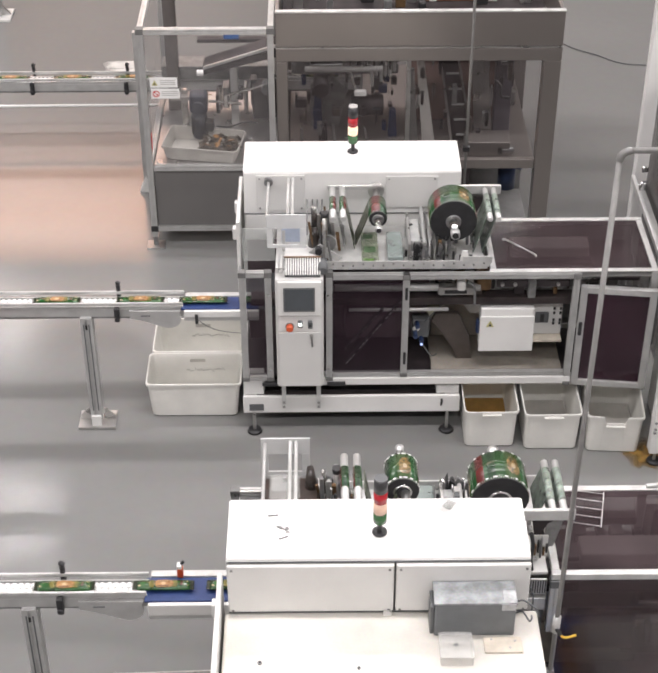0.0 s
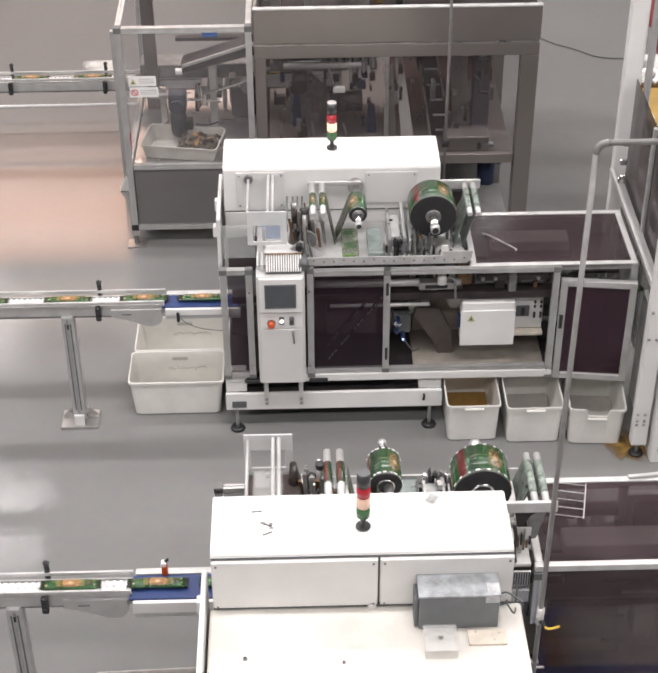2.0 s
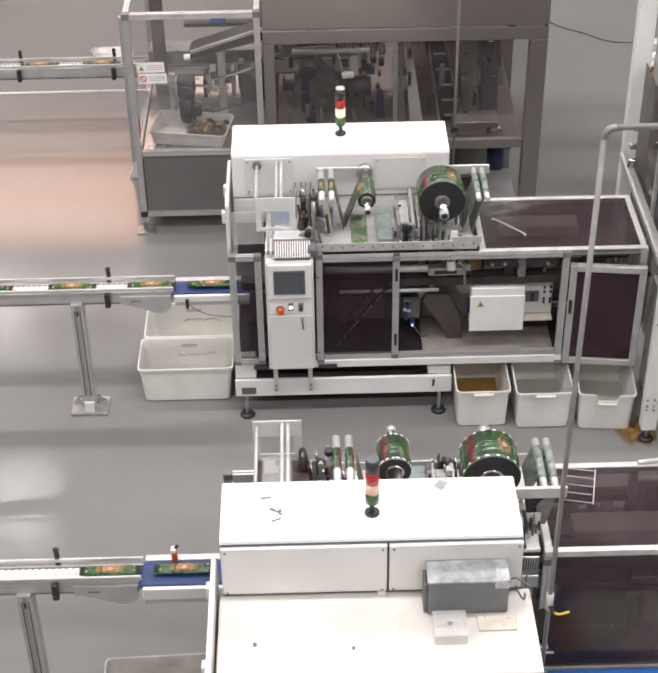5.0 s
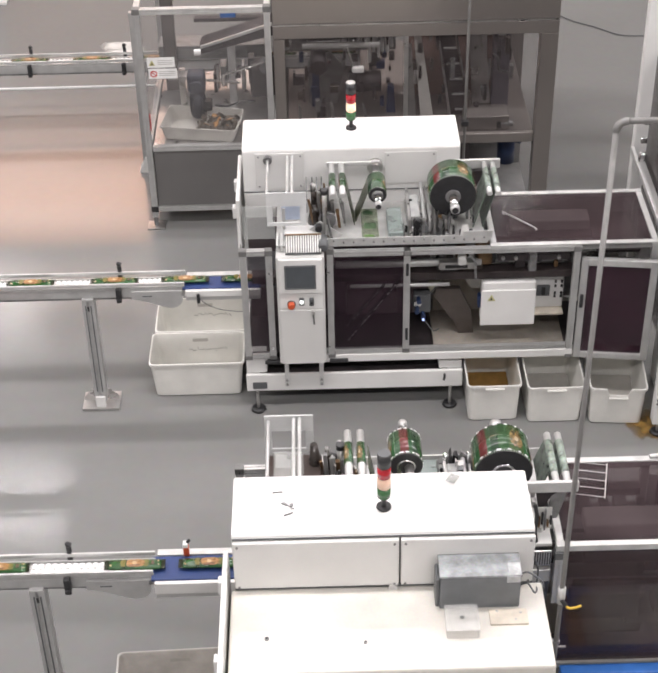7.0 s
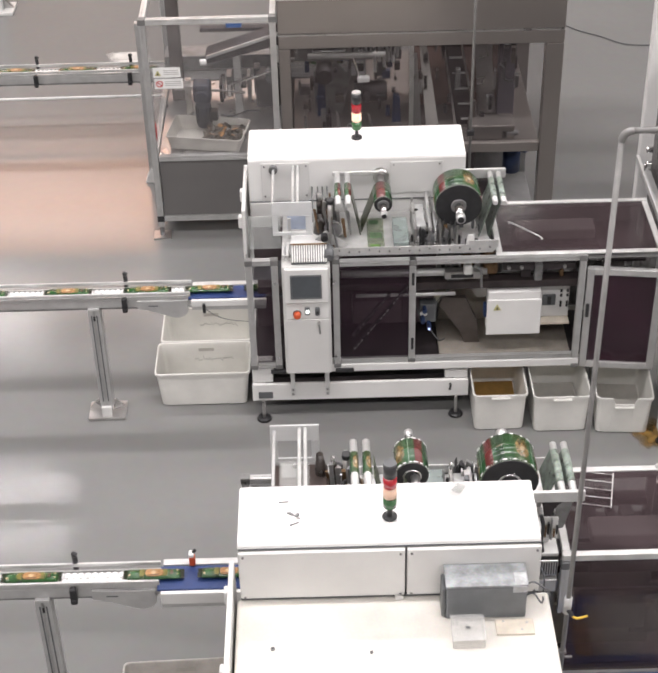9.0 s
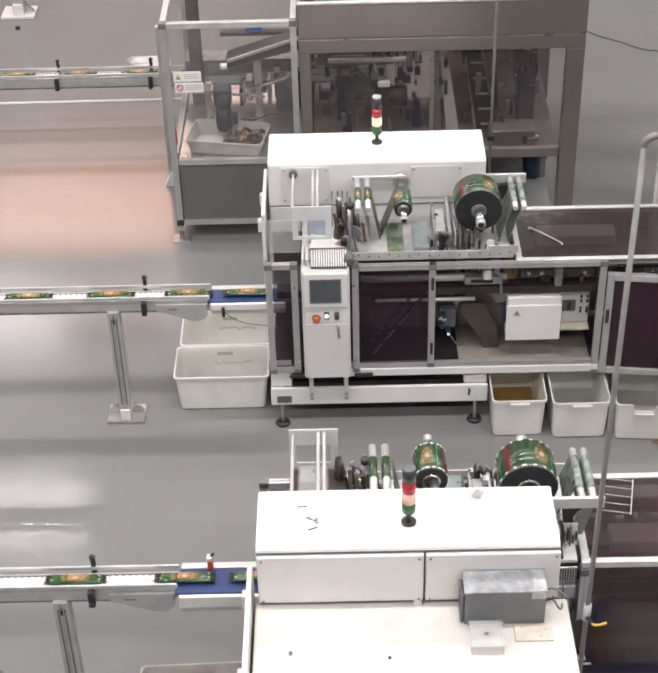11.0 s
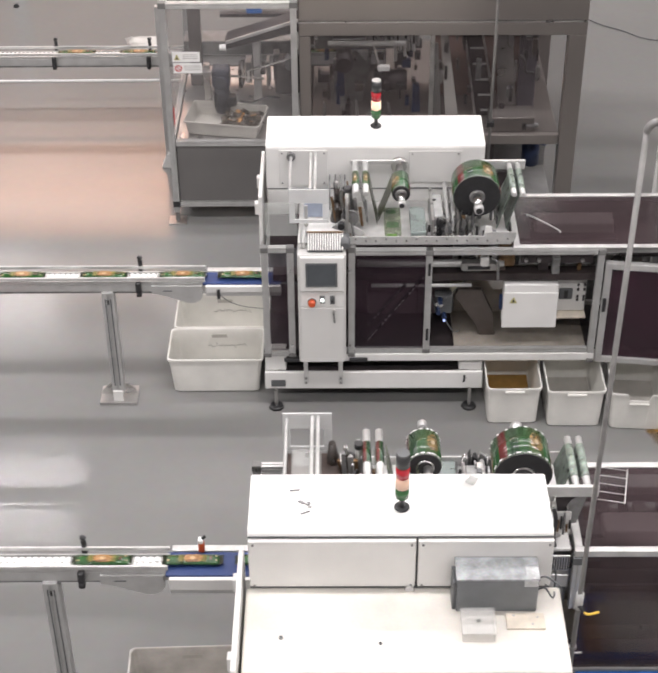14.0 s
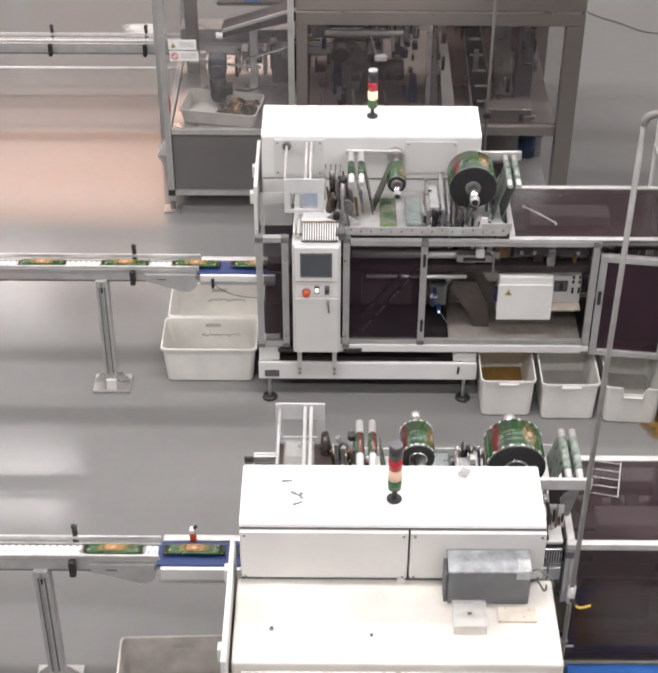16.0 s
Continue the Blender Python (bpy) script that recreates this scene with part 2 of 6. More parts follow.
def film_material(name, turns, phase, half):
    """Printed wrapping film: its print repeats round the roll's axis (local z), half is half the roll's length."""
    m = bpy.data.materials.new(name)
    m.use_nodes = True
    nt = m.node_tree
    b = nt.nodes["Principled BSDF"]

    def math_node(op, a, c):
        n = nt.nodes.new("ShaderNodeMath")
        n.operation = op
        for k, v in enumerate((a, c)):
            if isinstance(v, (int, float)):
                n.inputs[k].default_value = v
            else:
                nt.links.new(v, n.inputs[k])
        return n.outputs[0]

    def blend(fac, a, c):
        n = nt.nodes.new("ShaderNodeMix")
        n.data_type = "RGBA"
        for k, v in (("Factor", fac), ("A", a), ("B", c)):
            if isinstance(v, tuple):
                n.inputs[k].default_value = (*v, 1)
            elif isinstance(v, float):
                n.inputs[k].default_value = v
            else:
                nt.links.new(v, n.inputs[k])
        return n.outputs["Result"]

    tc = nt.nodes.new("ShaderNodeTexCoord")
    gr = nt.nodes.new("ShaderNodeTexGradient")
    gr.gradient_type = "RADIAL"
    nt.links.new(tc.outputs["Object"], gr.inputs["Vector"])
    u = math_node("FRACT", math_node("MULTIPLY_ADD", gr.outputs["Fac"], float(turns)), 0.0)
    u.node.inputs[0].links[0].from_node.inputs[2].default_value = phase
    sx = nt.nodes.new("ShaderNodeSeparateXYZ")
    nt.links.new(tc.outputs["Object"], sx.inputs[0])
    v = math_node("DIVIDE", sx.outputs["Z"], half)
    # ground colours round one repeat: red band, greens, one clear line
    cr = nt.nodes.new("ShaderNodeValToRGB")
    cr.color_ramp.interpolation = "CONSTANT"
    el = cr.color_ramp.elements
    el[0].position, el[0].color = 0.0, (0.135, 0.012, 0.016, 1)
    el[1].position, el[1].color = 0.16, (0.016, 0.075, 0.022, 1)
    for p, c in ((0.27, (0.34, 0.40, 0.33, 1)), (0.282, (0.02, 0.10, 0.028, 1)), (0.36, (0.045, 0.085, 0.022, 1)),
                 (0.63, (0.02, 0.075, 0.02, 1)), (0.80, (0.012, 0.04, 0.016, 1)), (0.93, (0.015, 0.07, 0.02, 1))):
        e = el.new(p)
        e.color = c
    nt.links.new(u, cr.inputs["Fac"])
    ns = nt.nodes.new("ShaderNodeTexNoise")
    ns.inputs["Scale"].default_value, ns.inputs["Detail"].default_value = 60, 4
    nt.links.new(tc.outputs["Object"], ns.inputs["Vector"])
    # an eight-sided picture in the middle of each repeat, with a pale badge on it
    du = math_node("DIVIDE", math_node("ABSOLUTE", math_node("SUBTRACT", u, 0.48), 0.0), 0.115)
    dv = math_node("DIVIDE", math_node("ABSOLUTE", v, 0.0), 0.62)
    corner = math_node("DIVIDE", math_node("ADD", du, dv), 1.5)
    shape = math_node("LESS_THAN", math_node("MAXIMUM", math_node("MAXIMUM", du, dv), corner), 1.0)
    pic = nt.nodes.new("ShaderNodeValToRGB")
    pe = pic.color_ramp.elements
    pe[0].position, pe[0].color = 0.35, (0.05, 0.045, 0.016, 1)
    pe[1].position, pe[1].color = 0.66, (0.26, 0.17, 0.07, 1)
    nt.links.new(ns.outputs["Fac"], pic.inputs["Fac"])
    badge = math_node("LESS_THAN", math_node("ADD", math_node("POWER", du, 2.0), math_node("POWER", math_node("MULTIPLY", dv, 1.2), 2.0)), 0.12)
    # fine lettering-sized ticks along both margins
    tick = math_node("GREATER_THAN", math_node("SINE", math_node("MULTIPLY", u, 150.0), 0.0), 0.35)
    edge = math_node("GREATER_THAN", math_node("ABSOLUTE", v, 0.0), 0.93)
    col = blend(math_node("MULTIPLY", ns.outputs["Fac"], 0.5), cr.outputs["Color"], (0.012, 0.03, 0.014))
    col = blend(shape, col, pic.outputs["Color"])
    col = blend(badge, col, (0.38, 0.30, 0.19))
    col = blend(math_node("MULTIPLY", tick, edge), col, (0.30, 0.33, 0.29))
    nt.links.new(col, b.inputs["Base Color"])
    b.inputs["Roughness"].default_value = 0.26
    b.inputs["Coat Weight"].default_value = 0.3
    return m


TUNNEL_SIDE = mat("smoked_violet_side", (0.075, 0.048, 0.053), 0.1, var=0.35, scale=3, alpha=0.60)
DOOR_VIOLET = mat("deep_violet_polycarbonate", (0.042, 0.016, 0.028), 0.14, var=0.25, scale=3, alpha=0.86)
FILM_BIG = film_material("printed_film_wide", 3, 0.463, 0.0975)
FILM_SMALL = film_material("printed_film_narrow", 1, 0.33, 0.0925)
FILM_SMALL_TWICE = film_material("printed_film_narrow_twice", 2, 0.58, 0.0925)
FILM_WEB = film_material("printed_film_on_roller", 1, 0.33, 0.075)
WEB_DARK = mat("dark_printed_web", (0.075, 0.085, 0.045), 0.3, var=0.6, scale=40)
TEAL = mat("pale_teal_acrylic", (0.34, 0.40, 0.385), 0.25, var=0.15, scale=12, alpha=0.55)
CLEAR_TUB = mat("thin_clear_tub", (0.74, 0.74, 0.72), 0.25, var=0.1, scale=20, alpha=0.2)
BROWN_STEEL = mat("brown_tinted_steel", (0.125, 0.105, 0.095), 0.42, 0.5, var=0.2, scale=7)

# ---- mesh helpers ----
MIRROR = [False]


def part(name, bm, material, parent=None, label="", smooth=False, at=None):
    """Links a bmesh as one mesh object under a thing or under a part."""
    if MIRROR[0]:
        bm.transform(Matrix.Diagonal((1, -1, 1, 1)))
        bmesh.ops.reverse_faces(bm, faces=bm.faces)
    me = bpy.data.meshes.new(name)
    bm.to_mesh(me)
    bm.free()
    me.materials.append(material)
    if smooth:
        for p in me.polygons:
            p.use_smooth = len(p.vertices) == 4
    ob = new(name, me)
    if parent is not None:
        ob.parent = parent
    if at is not None:
        if MIRROR[0]:
            at = Matrix.Translation((at.translation.x, -at.translation.y, at.translation.z)) @ at.to_3x3().to_4x4()
        ob.matrix_basis = at
    if label:
        ob["label"] = label
    return ob


def thing(name, m, label, category, group="", kind=""):
    ob = new(name)
    ob.empty_display_size = 0.1
    ob.matrix_world = m
    return tagged(ob, label, category, group, kind)


def box(x0, x1, y0, y1, z0, z1, bevel=0.004, bm=None, m=None):
    """A box with rounded edges; added to bm where one is given."""
    b = bmesh.new()
    bmesh.ops.create_cube(b, size=1.0)
    b.transform(Matrix.Translation(((x0 + x1) / 2, (y0 + y1) / 2, (z0 + z1) / 2)) @ Matrix.Diagonal((x1 - x0, y1 - y0, z1 - z0, 1)))
    least = min(x1 - x0, y1 - y0, z1 - z0)
    if bevel:
        bmesh.ops.bevel(b, geom=list(b.edges), offset=min(bevel, least * 0.3), segments=2, affect="EDGES", profile=0.5)
    if m is not None:
        b.transform(m)
    return join(bm, b)


def join(bm, b):
    if bm is None:
        return b
    me = bpy.data.meshes.new("tmp")
    b.to_mesh(me)
    b.free()
    bm.from_mesh(me)
    bpy.data.meshes.remove(me)
    return bm


def rod(p0, p1, r, seg=16, r1=None, bm=None, bevel=0.0):
    """A round bar from p0 to p1."""
    p0, p1 = Vector(p0), Vector(p1)
    b = bmesh.new()
    d = p1 - p0
    bmesh.ops.create_cone(b, cap_ends=True, segments=seg, radius1=r, radius2=r if r1 is None else r1, depth=d.length)
    if bevel:
        es = [e for e in b.edges if abs(e.verts[0].co.z - e.verts[1].co.z) < 1e-6]
        bmesh.ops.bevel(b, geom=es, offset=bevel, segments=2, affect="EDGES")
    b.transform(Matrix.Translation((p0 + p1) / 2) @ d.to_track_quat("Z", "Y").to_matrix().to_4x4())
    return join(bm, b)


def tube(points, r, seg=10, bm=None):
    """A round tube along a line of points."""
    b = bmesh.new()
    raw = [Vector(p) for p in points]
    pts = []
    for i in range(len(raw) - 1):
        p0, p1, p2, p3 = raw[max(i - 1, 0)], raw[i], raw[i + 1], raw[min(i + 2, len(raw) - 1)]
        for k in range(5):
            u = k / 5
            pts.append(0.5 * (2 * p1 + (p2 - p0) * u + (2 * p0 - 5 * p1 + 4 * p2 - p3) * u * u + (3 * p1 - p0 - 3 * p2 + p3) * u ** 3))
    pts.append(raw[-1])
    rings = []
    for i, p in enumerate(pts):
        d = (pts[min(i + 1, len(pts) - 1)] - pts[max(i - 1, 0)]).normalized()
        q = d.to_track_quat("Z", "Y")
        rings.append([b.verts.new(p + q @ Vector((r * math.cos(2 * math.pi * k / seg), r * math.sin(2 * math.pi * k / seg), 0))) for k in range(seg)])
    for a, c in zip(rings, rings[1:]):
        for k in range(seg):
            b.faces.new((a[k], a[(k + 1) % seg], c[(k + 1) % seg], c[k]))
    b.faces.new(rings[0][::-1])
    b.faces.new(rings[-1])
    return join(bm, b)


def prism(outline, axis, lo, hi, bm=None, bevel=0.0):
    """A flat outline pushed out along an axis. Outline pairs are the other two axes in order."""
    b = bmesh.new()
    def at(p, v):
        return {"x": (v, p[0], p[1]), "y": (p[0], v, p[1]), "z": (p[0], p[1], v)}[axis]
    lows = [b.verts.new(at(p, lo)) for p in outline]
    highs = [b.verts.new(at(p, hi)) for p in outline]
    n = len(outline)
    b.faces.new(lows[::-1])
    b.faces.new(highs)
    for i in range(n):
        b.faces.new((lows[i], lows[(i + 1) % n], highs[(i + 1) % n], highs[i]))
    bmesh.ops.recalc_face_normals(b, faces=b.faces)
    if bevel:
        bmesh.ops.bevel(b, geom=list(b.edges), offset=bevel, segments=2, affect="EDGES")
    return join(bm, b)


def profile(p0, p1, w=0.04, bm=None):
    """A slotted square aluminium bar along one axis, its grooves cut into the sides."""
    p0, p1 = Vector(p0), Vector(p1)
    h, s, g = w / 2, w * 0.1, w * 0.14
    q = [(-h, -h), (-s, -h), (-s, -h + g), (s, -h + g), (s, -h), (h, -h), (h, -s), (h - g, -s), (h - g, s), (h, s), (h, h), (s, h), (s, h - g),
         (-s, h - g), (-s, h), (-h, h), (-h, s), (-h + g, s), (-h + g, -s), (-h, -s)]
    d = p1 - p0
    b = prism(q, "z", 0, d.length)
    ax = d.normalized()
    side = Vector((1, 0, 0)) if abs(ax.x) < 0.9 else Vector((0, 1, 0))
    u = (side - ax * side.dot(ax)).normalized()
    v = ax.cross(u)
    m = Matrix((u, v, ax)).transposed().to_4x4()
    b.transform(Matrix.Translation(p0) @ m)
    return join(bm, b)

# ---- setting ----
X0, X1, Y0, Y1 = -14.0, 14.0, -12.0, 20.0
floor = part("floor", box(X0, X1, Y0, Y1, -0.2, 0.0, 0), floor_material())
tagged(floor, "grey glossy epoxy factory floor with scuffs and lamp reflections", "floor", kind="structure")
WALL = mat("painted_wall", (0.40, 0.39, 0.375), 0.8, var=0.05, scale=1.5)
CEILM = mat("ceiling_panels", (0.45, 0.45, 0.44), 0.85, var=0.08, scale=0.8)
BEAM = mat("dark_beam_paint", (0.10, 0.10, 0.10), 0.7, var=0.1, scale=2)
for n, b in (("wall_north", box(X0 - 0.2, X1 + 0.2, Y1, Y1 + 0.2, -0.2, CEIL + 0.2, 0)), ("wall_south", box(X0 - 0.2, X1 + 0.2, Y0 - 0.2, Y0, -0.2, CEIL + 0.2, 0)),
             ("wall_west", box(X0 - 0.2, X0, Y0, Y1, -0.2, CEIL + 0.2, 0)), ("wall_east", box(X1, X1 + 0.2, Y0, Y1, -0.2, CEIL + 0.2, 0))):
    tagged(part(n, b, WALL), "plain off-white painted hall wall", "wall", kind="structure")
tagged(part("ceiling", box(X0, X1, Y0, Y1, CEIL, CEIL + 0.2, 0), CEILM), "plain light grey hall ceiling", "ceiling", kind="structure")
# unseen beams, hung low to cut dark bands into the mirrored warm glow
for y0, y1, z0, z1 in ((18.58, 19.08, CEIL - 0.6, CEIL), (17.33, 17.53, CEIL - 0.27, CEIL - 0.2)):
    tagged(part("unseen_beam", box(X0, X1, y0, y1, z0, z1, 0), BEAM), "unseen dark beam added for the bands mirrored in the floor", "beam", kind="structure")
# more unseen beams, added for dark bands in the floor's reflections
for yy in (5.9, 10.2, 11.3, 14.6):
    tagged(part("unseen_beam", box(X0, X1, yy - 0.22, yy + 0.22, CEIL - 0.12, CEIL, 0), BEAM), "unseen dark beam added for the bands mirrored in the floor", "beam", kind="structure")


# ---- packaging machine ----
def levelling_foot(x, y, z, parent):
    f = part("foot", rod((x, y, 0.0), (x, y, 0.022), 0.052, 24, 0.04, bevel=0.004), BLACK, parent, "black rubber levelling foot", True)
    part("spindle", rod((x, y, 0.02), (x, y, z + 0.01), 0.011, 12), STEEL, f)


WEB_PALE = mat("pale_green_printed_web", (0.30, 0.36, 0.31), 0.3, var=0.5, scale=35)


def film_roll(x, z, y0, y1, r, core, film, parent, reach):
    """A roll on a spindle that reaches along y; it turns about its own axis. Its local z is the axis."""
    length = abs(y1 - y0)
    mid = (y0 + y1) / 2
    b = rod((0, 0, -length / 2), (0, 0, length / 2), r, 48, bevel=0.004)
    at = Matrix.Translation((x, mid, z)) @ Matrix.Rotation(radians(90), 4, "X")
    keep = MIRROR[0]
    yy = -mid if keep else mid
    MIRROR[0] = False
    roll = part("film_roll", b, film, parent, "roll of green and red printed wrapping film", True)
    roll.matrix_basis = Matrix.Translation((x, yy, z)) @ Matrix.Rotation(radians(90), 4, "X")
    s = -1 if keep else 1
    # front end (towards the operator) is local +z for the plain machine, -z for the mirrored one
    e = length / 2 * s
    part("flange", rod((0, 0, e), (0, 0, e + 0.006 * s), r * 0.965, 40, bevel=0.001), BLACK, roll, "black end disc", True)
    part("hub", rod((0, 0, e + 0.004 * s), (0, 0, e + 0.02 * s), core * 1.4, 28, bevel=0.003), STEEL_DARK, roll, "", True)
    part("core", rod((0, 0, e + 0.01 * s), (0, 0, e + reach * 0.72 * s), core * 0.8, 24, bevel=0.003), CHROME, roll, "steel spindle", True)
    part("core_band", rod((0, 0, e + reach * 0.30 * s), (0, 0, e + reach * 0.46 * s), core * 0.83, 24, bevel=0.002), BROWN_STEEL, roll, "", True)
    part("core_cap", rod((0, 0, e + reach * 0.72 * s), (0, 0, e + reach * s), core * 0.86, 24, bevel=0.004), ALU, roll, "pale spindle cap", True)
    part("back_ring", rod((0, 0, -e - 0.008 * s), (0, 0, -e - 0.014 * s), core * 1.75, 28), CHROME, roll, "", True)
    part("back_hole", rod((0, 0, -e - 0.013 * s), (0, 0, -e - 0.016 * s), core * 1.4, 28), BLACK, roll)
    part("end_hole", rod((0, 0, e + (reach - 0.001) * s), (0, 0, e + (reach + 0.002) * s), core * 0.6, 20), BLACK, roll)
    part("flange", rod((0, 0, -e - 0.006 * s), (0, 0, -e), r * 0.965, 40, bevel=0.001), BLACK, roll, "black end disc", True)
    # printed eye marks in two rings of clear film along the rim
    for k in range(18):
        a = 2 * math.pi * k / 18
        m = Matrix.Rotation(a, 4, "Z")
        if keep and r > 0.07:
            for g in (0.95, -0.93):
                part("print_mark", box(r - 0.002, r + 0.001, -0.006, 0.005 * (1 + k % 3), e * g - 0.003, e * g + 0.003, 0, m=m), CHAIN, roll)
    MIRROR[0] = keep
    return roll


def hmi(parent, P):
    """Operator cabinet: case, bezel, screen and buttons on its front at y = P."""
    case = part("operator_cabinet", box(0.16, 0.46, P, P + 0.13, 0.415, 1.245, 0.012), OFFWHITE, parent, "pale grey operator cabinet with touch screen")
    part("bezel", box(0.175, 0.447, P - 0.022, P + 0.002, 0.985, 1.238, 0.01), WHITE, case, "white screen bezel")
    part("screen", box(0.221, 0.396, P - 0.027, P - 0.02, 1.032, 1.188, 0.004), SCREEN, case, "dark grey touch screen")
    f = bmesh.new()
    for x0, x1, z0, z1 in ((0.211, 0.406, 1.188, 1.198), (0.211, 0.406, 1.022, 1.032), (0.211, 0.221, 1.032, 1.188), (0.396, 0.406, 1.032, 1.188)):
        box(x0, x1, P - 0.028, P - 0.02, z0, z1, 0.002, f)
    part("screen_frame", f, GREY_PLASTIC, case, "grey screen frame")
    part("button_plate", box(0.18, 0.445, P - 0.006, P + 0.002, 0.858, 0.975, 0.004), WHITE, case)
    b = part("stop_button", rod((0.247, P - 0.045, 0.898), (0.247, P, 0.898), 0.022, 24, bevel=0.006), ORANGE, case, "orange-red emergency stop button", True)
    part("collar", rod((0.247, P - 0.012, 0.898), (0.247, P - 0.002, 0.898), 0.027, 24), GREY_PLASTIC, b)
    part("start_button", rod((0.312, P - 0.022, 0.915), (0.312, P, 0.915), 0.012, 20, bevel=0.003), LED, case, "lit white push button", True)
    part("button_frame", box(0.296, 0.328, P - 0.012, P, 0.886, 0.944, 0.004), GREY_PLASTIC, case)
    part("selector_switch", box(0.360, 0.390, P - 0.02, P, 0.884, 0.944, 0.006), GREY_PLASTIC, case)
    part("selector_cap", box(0.367, 0.383, P - 0.032, P - 0.02, 0.908, 0.922, 0.003), BLACK, case)
    d = part("cabinet_door", box(0.176, 0.446, P - 0.01, P + 0.002, 0.425, 0.85, 0.006), OFFWHITE, case)
    part("door_key", rod((0.382, P - 0.03, 0.825), (0.388, P - 0.03, 0.755), 0.006, 10), STEEL_DARK, d)
    part("lock", rod((0.382, P - 0.03, 0.83), (0.382, P - 0.008, 0.83), 0.011, 16), STEEL, d)
    for x in (0.20, 0.425):
        part("cabinet_leg", box(x - 0.014, x + 0.014, P + 0.02, P + 0.032, 0.215, 0.43, 0.003), ALU_LIGHT, case)
        for z in (0.235, 0.27):
            part("bolt", rod((x, P + 0.012, z), (x, P + 0.022, z), 0.008, 8), STEEL_DARK, case)
    for z in (0.52, 1.10):
        for x in (0.115, 0.485):
            part("bolt", rod((x, 0.005, z), (x, 0.014, z), 0.009, 10), CHROME, case)
    return case


TRAY = mat("dull_pressed_tray", (0.38, 0.345, 0.30), 0.42, 0.25, var=0.32, scale=4)


def machine(origin, label, mirrored, lit):
    MIRROR[0] = mirrored
    t = thing("packaging_machine", origin, label, "packaging machine", "flow wrapping machines")
    yb = 1.475
    # base
    part("base_beam", box(-0.07, 1.352, 0.03, 0.054, 0.15, 0.285, 0.006), WHITE, t, "white base beam")
    # solid dark block stands in for the shade in the gap
    part("base_gap_shade", box(0.072, 1.193, 0.056, 0.11, 0.15, 0.278, 0.002), DARK, t, "dark block coloured as the shaded gap behind the base beam")
    part("base_beam", box(-0.07, 1.352, yb - 0.1, yb - 0.02, 0.15, 0.285, 0.008), WHITE, t)
    for x0 in (-0.07, 1.272):
        part("base_end", box(x0, x0 + 0.08, 0.112, yb - 0.102, 0.15, 0.285, 0.006), WHITE, t)
    part("base_block", box(-0.065, 0.07, 0.05, 0.17, 0.287, 0.42, 0.008), WHITE, t)
    part("base_block", box(1.195, 1.345, 0.05, 0.17, 0.287, 0.345, 0.008), WHITE, t)
    part("rating_plate", box(-0.03, 0.065, 0.0255, 0.0295, 0.172, 0.225, 0.001), GREY_PLASTIC, t, "small grey rating plate")
    # plate colour carries the shade of the hollow base
    part("bed_plate", box(-0.06, 1.34, 0.2, yb - 0.11, 0.287, 0.30, 0.003), DARK, t, "bed plate coloured near-black for the shaded hollow base")
    for x in (0.0, 1.271):
        levelling_foot(x, 0.026, 0.15, t)
        levelling_foot(x, yb - 0.06, 0.15, t)
    part("tap", tube([(1.23, 0.02, 0.26), (1.23, 0.0, 0.262), (1.225, -0.01, 0.235)], 0.008), BLACK, t)
    # aluminium guard frame
    F = 0.03
    for x, z0, z1 in ((-0.045, 0.43, 1.24), (0.115, 0.43, 1.24), (0.495, 0.43, 1.24), (0.975, 0.46, 1.215), (2.035, 0.385, 1.215)):
        part("frame_post", profile((x, F + 0.02, z0), (x, F + 0.02, z1)), ALU, t)
        part("corner_block", box(x - 0.024, x + 0.024, F - 0.004, F + 0.04, z1 - 0.022, z1 + 0.018, 0.004), CORNER, t)
        part("corner_block", box(x - 0.024, x + 0.024, F - 0.004, F + 0.04, z0 - 0.018, z0 + 0.012, 0.004), CORNER, t)
    part("frame_rail", profile((0.52, F + 0.02, 1.215), (2.01, F + 0.02, 1.215), 0.036), ALU, t)
    part("frame_rail", profile((-0.02, F + 0.02, 1.235), (0.09, F + 0.02, 1.235), 0.036), ALU, t)
    part("frame_rail", profile((-0.02, F + 0.02, 0.435), (0.09, F + 0.02, 0.435), 0.036), ALU, t)
    part("frame_rail", profile((0.52, F + 0.02, 0.457), (2.01, F + 0.02, 0.457), 0.03), ALU, t)
    part("sill", box(0.45, 2.06, F - 0.002, F + 0.08, 0.378, 0.436, 0.006), WHITE, t, "white lower sill")
    for x in (0.11, 0.53):
        part("hinge", box(x - 0.05, x + 0.07, F - 0.02, F, 0.385, 0.41, 0.005), BLACK, t)
    for z0 in (0.55, 1.05):
        part("hinge", box(0.968, 0.985, F - 0.012, F - 0.001, z0, z0 + 0.09, 0.003), BLACK, t)
    part("guard_panel", box(-0.02, 0.09, F + 0.012, F + 0.018, 0.46, 1.21, 0), SMOKE, t, "smoked violet guard panel")
    part("guard_panel", box(0.52, 0.953, F + 0.012, F + 0.018, 0.46, 1.19, 0), SMOKE, t, "smoked violet guard panel")
    part("side_panel", box(-0.066, -0.06, F + 0.045, 0.20, 1.03, 1.2, 0), SMOKE, t)
